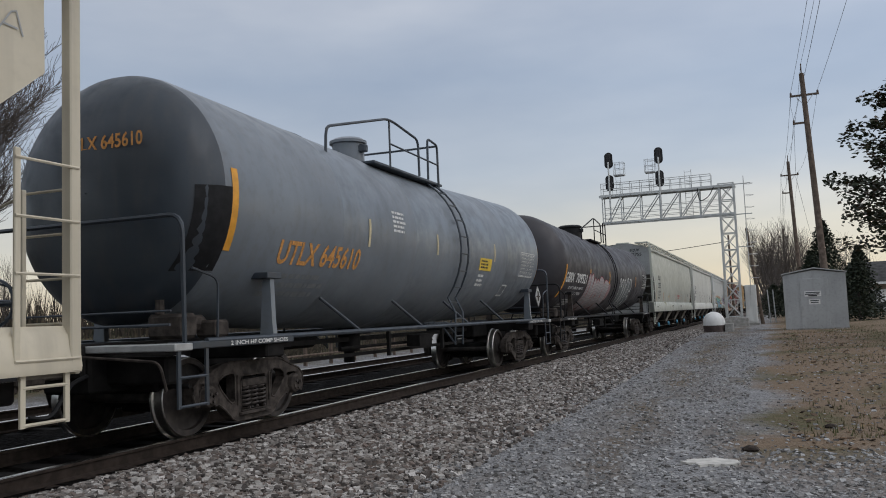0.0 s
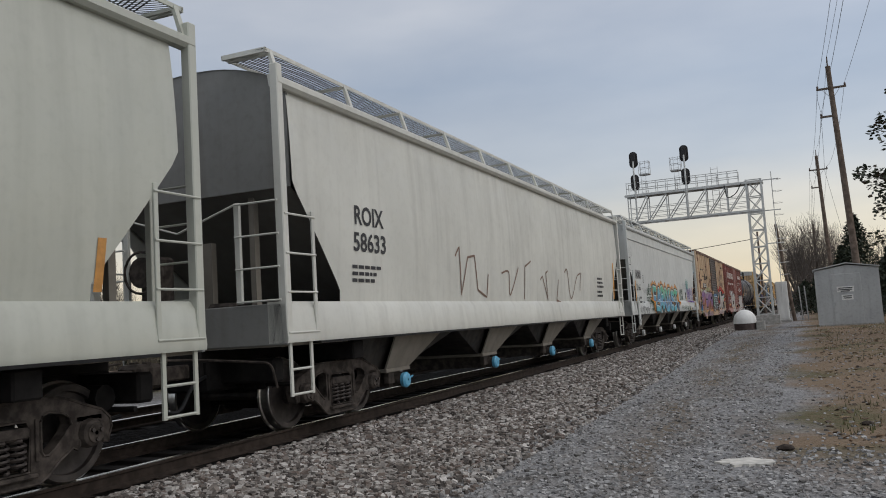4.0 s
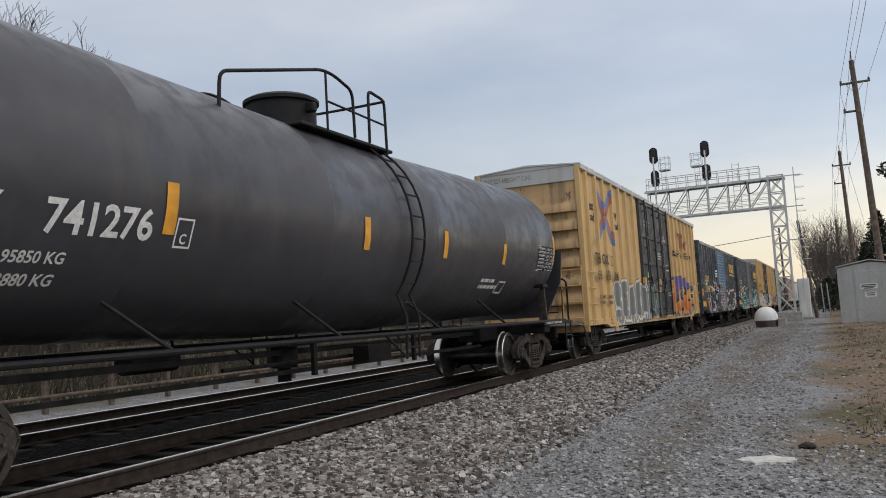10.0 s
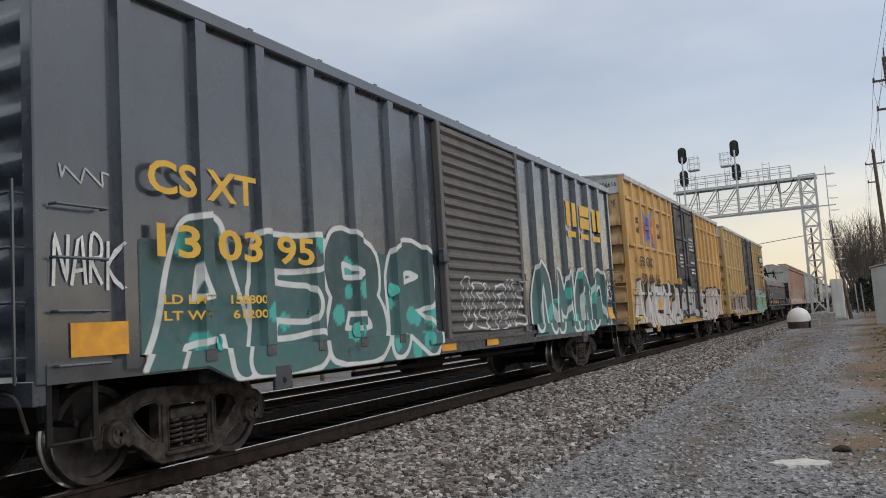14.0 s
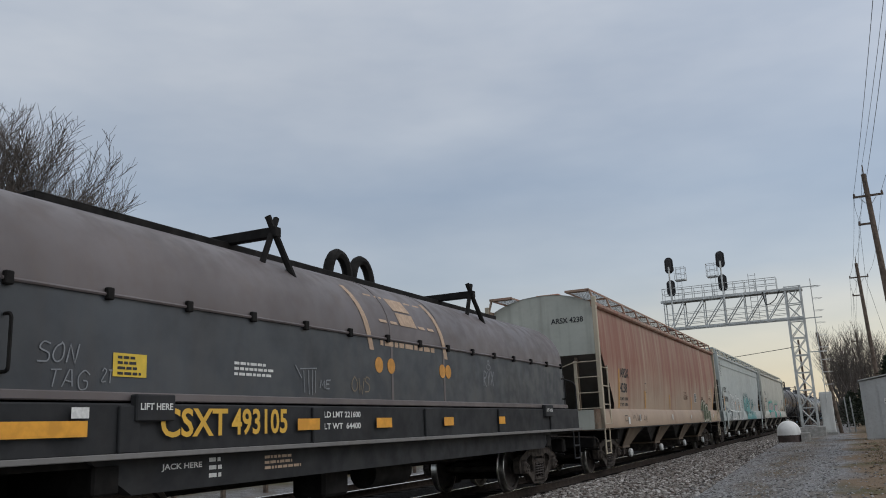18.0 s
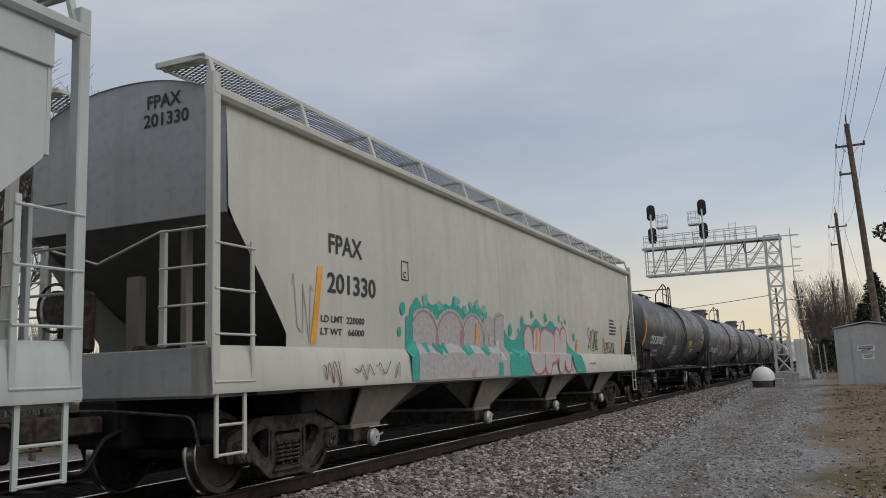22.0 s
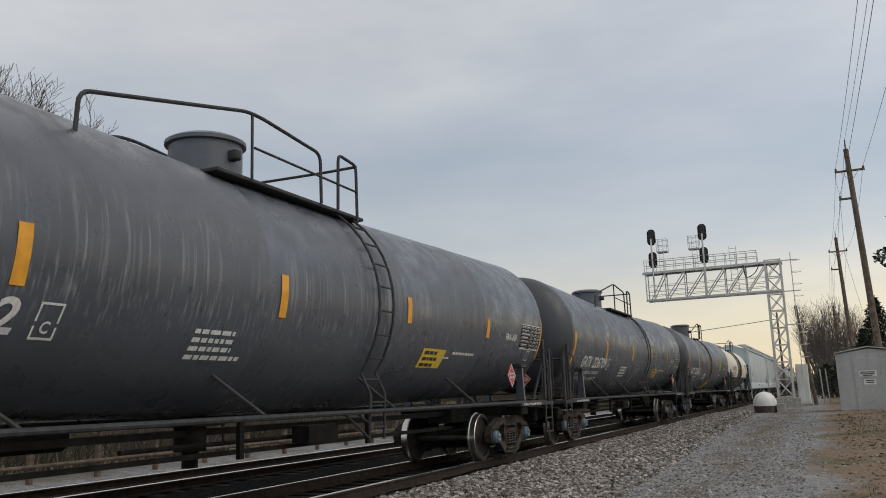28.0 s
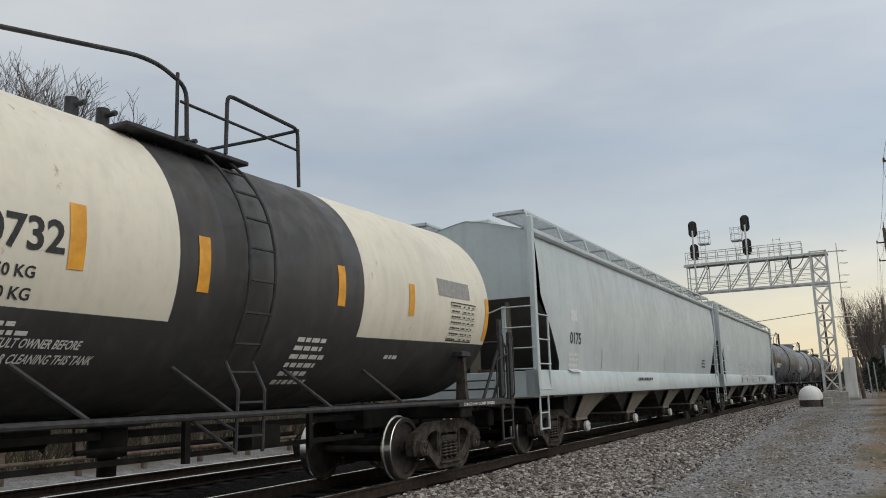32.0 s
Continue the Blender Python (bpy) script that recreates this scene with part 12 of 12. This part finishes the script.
    for i, (s0, number, mt, note) in enumerate(((370.3, "226699", streaky, 0), (390.15, "223646", sooty, 1), (410.2, "226712", streaky, 2), (430.05, "226709", streaky, 3), (449.75, "223693", sooty, 4))):
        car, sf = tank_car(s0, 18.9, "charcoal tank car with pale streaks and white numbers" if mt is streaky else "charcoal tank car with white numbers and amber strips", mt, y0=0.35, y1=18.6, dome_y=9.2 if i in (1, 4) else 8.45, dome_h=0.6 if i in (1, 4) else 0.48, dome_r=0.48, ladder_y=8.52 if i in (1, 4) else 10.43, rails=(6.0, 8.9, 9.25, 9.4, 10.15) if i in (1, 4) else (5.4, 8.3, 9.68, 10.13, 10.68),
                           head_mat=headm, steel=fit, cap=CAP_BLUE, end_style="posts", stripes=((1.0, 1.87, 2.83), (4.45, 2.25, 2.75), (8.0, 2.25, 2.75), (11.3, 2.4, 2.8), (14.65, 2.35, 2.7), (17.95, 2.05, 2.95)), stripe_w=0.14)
        dy, dz = (0.45, 0.13) if i in (1, 4) else (0.2, 0.08) if i == 3 else (0.12, 0.0)
        lettering(car, "GATX", 1.92 + dy, 1.87 + dz, 0.3, 0.94, sf, WHITE, lean=0.16)
        lettering(car, number, 3.07 + dy, 1.87 + dz, 0.3, 1.42, sf, WHITE, lean=0.16)
        box_outline(car, 4.68 + dy, 4.92 + dy, 1.85 + dz, 2.15 + dz, 0.02, sf, WHITE)
        lettering(car, "C", 4.75 + dy, 1.9 + dz, 0.1, 0.09, sf, WHITE)
        lettering(car, "LD LMT  195200 LB  88500 KG" if i in (1, 4) else "LD LMT  194800 LB  88350 KG", 1.85 + dy, 1.7 + dz, 0.09, 2.3, sf, WHITE, lean=0.16)
        lettering(car, "LT WT   90800 LB   41200 KG" if i in (1, 4) else "LT WT   91200 LB   41350 KG", 1.85 + dy, 1.54 + dz, 0.09, 2.3, sf, WHITE, lean=0.16)
        data_table(car, sf, 16.65, 2.22, 1.3, 0.52)
        lettering(car, "FRA-AIP", 15.75, 2.36, 0.13, 0.65, sf, WHITE)
        placard(car, 16.1, 1.66, 0.245, lambda a, b: 1.43, "1987")
        box_outline(car, 17.25, 17.45, 2.0, 2.2, 0.015, sf, WHITE)
        bar_rows(car, 6.7, 2.0, 0.9, 4, 0.045, sf, WHITE, note)
        bar_rows(car, 13.3, 2.0, 1.4, 1, 0.04, sf, WHITE, note + 7)
        bar_rows(car, 12.9, 1.92, 0.4, 1, 0.03, sf, WHITE, note + 8)
        if i in (0, 2, 3):
            decal(car, "notice", 12.1, 13.0, 1.76, 2.06, sf, YELLOW_LABEL, 0.008, "yellow notice with dark lines")
            bar_rows(car, 12.18, 1.97, 0.7, 3, 0.05, sf, DARKINK, 3, 0.011)
        else:
            decal(car, "notice", 12.95, 13.6, 2.28, 2.66, sf, YELLOW_LABEL, 0.008, "yellow notice with dark lines")
            bar_rows(car, 13.02, 2.57, 0.48, 4, 0.045, sf, DARKINK, 3, 0.011)
        if i == 4:
            decal(car, "notice", 8.9, 9.7, 1.30, 1.82, sf, YELLOW_LABEL, 0.008, "", 0.08)
            bar_rows(car, 8.98, 1.72, 0.6, 2, 0.03, sf, DARKINK, 5, 0.012)
            scribble(car, 6.9, 1.75, 0.9, 0.5, sf, GALV, 191, 6, 0.012)
        if i == 3:
            scribble(car, 8.7, 1.65, 0.5, 0.5, sf, GALV, 192, 6, 0.010)
        lettering(car, "X " + number, 0.0, 0.0, 0.17, 0.9, lambda a, b: 0.0, WHITE).matrix_basis = Matrix.Translation((-0.35, 0.355, 3.15)) @ Matrix.Rotation(-math.pi / 2, 4, "Z")
        placard(car, 0.0, 0.0, 0.2, lambda a, b: 0.0, "1987")
        p = [o for o in car.children if o.name.startswith("placard")][-1]
        p.matrix_basis = Matrix.Translation((0.35, 0.22, 1.65)) @ Matrix.Rotation(-math.pi / 2, 4, "Z")

    # short white and black tank car
    ivory = paint("ivory_tank_paint", (0.70, 0.665, 0.56), 0.5, 0.12, patch=0.06, rust=0.06, rust_rgb=(0.35, 0.25, 0.16))
    blk = paint("black_acid_band_paint", (0.035, 0.035, 0.037), 0.5, 0.35, patch=0.2)
    car, sf = tank_car(469.7, 13.2, "short ivory tank car with a black belt and black belly", ivory, R=1.5, zc=2.62, y0=0.5, y1=12.6, rise=0.06, dome_y=5.6, ladder_y=5.95, rails=(2.3, 5.0, 5.4, 6.0, 7.35), rail_h=0.55, band_span=(-0.75, 2.5), low_dome=True, steel=fit, lower=blk, band=blk, end_style="posts", dark_end=True,
                       stripes=((1.2, 2.13, 3.02), (3.62, 2.35, 2.9), (5.1, 2.3, 2.85), (7.5, 2.35, 2.85), (9.28, 2.35, 2.8), (11.9, 2.1, 2.8)))
    lettering(car, "GATX", 1.62, 2.45, 0.28, 0.9, sf, DARKINK)
    lettering(car, "90732", 2.68, 2.45, 0.28, 0.9, sf, DARKINK)
    lettering(car, "LD LMT 203600 LB  92 350 KG", 1.6, 2.24, 0.10, 1.75, sf, DARKINK)
    lettering(car, "LT WT   59400 LB  26 950 KG", 1.6, 2.07, 0.10, 1.75, sf, DARKINK)
    bar_rows(car, 2.9, 1.88, 0.6, 2, 0.035, sf, WHITE, 1)
    lettering(car, "CONSULT OWNER BEFORE", 3.05, 1.72, 0.075, 0.95, sf, WHITE, lean=0.15)
    lettering(car, "REPAIRING OR CLEANING THIS TANK", 2.85, 1.6, 0.075, 1.35, sf, WHITE, lean=0.15)
    bar_rows(car, 6.9, 1.9, 0.75, 6, 0.05, sf, WHITE, 2)
    data_table(car, sf, 10.6, 2.05, 0.9, 0.6, DARKINK)
    decal(car, "notice", 10.2, 11.3, 2.72, 2.98, sf, plain("grey_patch", (0.30, 0.30, 0.29), 0.7))
    bar_rows(car, 9.0, 1.75, 0.4, 1, 0.05, sf, WHITE, 3)
    end_lettering(car, "GATX 90732", -0.6, 2.95, 0.18, 1.1, 0.505, DARKINK)

    # two blue-grey hoppers
    car, sf = hopper(483.85, 20.9, "blue-grey covered hopper with curved glossy sides", BLUE_GREY, bulge=0.10, under_mat=DUSTY, flat_top=True)
    bar_rows(car, 2.1, 2.7, 0.6, 1, 0.25, sf, plain("ghost_hopper_stencil", (0.62, 0.65, 0.66), 0.6), 1)
    lettering(car, "0175", 2.05, 2.2, 0.26, 0.75, sf, DARKINK)
    bar_rows(car, 2.0, 1.95, 0.7, 4, 0.06, sf, WHITE, 2)
    for y in (4.4, 7.9, 11.2):
        decal(car, "reflective_strip", y, y + 0.08, 1.7, 2.15, sf, GALV)
    bar_rows(car, 17.5, 2.1, 0.8, 3, 0.06, sf, DARKINK, 3)
    bar_rows(car, 7.6, 1.42, 1.6, 1, 0.07, sf, DARKINK, 4)
    car, sf = hopper(506.0, 20.3, "pale blue-grey covered hopper with white scrawled graffiti", BLUE_GREY, bulge=0.03, under_mat=DUSTY, flat_top=True)
    bar_rows(car, 2.0, 2.7, 1.0, 1, 0.25, sf, WHITE, 1)
    spray(car, 5.4, 15.7, 1.3, 2.3, sf, spray_material("white_scrawl_spray", (0.6, 0.62, 0.62), None), [(0.38, 0.42, 0.43), (0.42, 0.46, 0.47)], 261, "SROKEMAIL", 0.1, 0.03)
    # further tank cars coming up behind
    for k, mt in enumerate((sooty, grey, sooty, dark)):
        car, sf = tank_car(527.4 + 18.9 * k, 17.9, "dark tank car following far down the line", mt, y0=0.4, dome_y=8.3, ladder_y=9.8, steel=fit, stripes=((0.95, 2.1, 3.0), (4.6, 2.3, 2.8), (13.0, 2.3, 2.8)))
        bar_rows(car, 2.0, 2.2, 2.2, 1, 0.28, sf, WHITE, k)


train()


# ---- movement ----
def on_track(s, L, t):
    """Pose of a car that rests on the track with its two trucks, its front end at s before setting out."""
    y = s - SPEED * t
    a, b = y + 2.0, y + L - 2.0
    xa, xb = TRACK_X + bend(a), TRACK_X + bend(b)
    turn = math.atan2(xa - xb, b - a)
    return pose(xa + 2.0 * math.sin(turn), a - 2.0 * math.cos(turn), 0, 0, 0, math.degrees(turn))


def motions():
    for car, s, L in CARS:
        walk(car, [(t * 0.5, on_track(s, L, t * 0.5)) for t in range(65)])
    # the wheels roll: one turn for every 2.89 m of way
    turn = math.degrees(SPEED / 0.46) / FPS
    for axle, dy in ((0, -AXLE), (1, AXLE)):
        wheels = [w for w, i in WHEELSETS if i == axle]
        walk(wheels[0], [(k / FPS, pose(0, dy, 0.46, turn * k, 0, 0)) for k in range(32 * FPS + 1)])
        keys = wheels[0].animation_data
        for w in wheels[1:]:
            w.rotation_mode = "QUATERNION"
            w.animation_data_create()
            w.animation_data.action = keys.action
            w.animation_data.action_slot = keys.action_slot


motions()
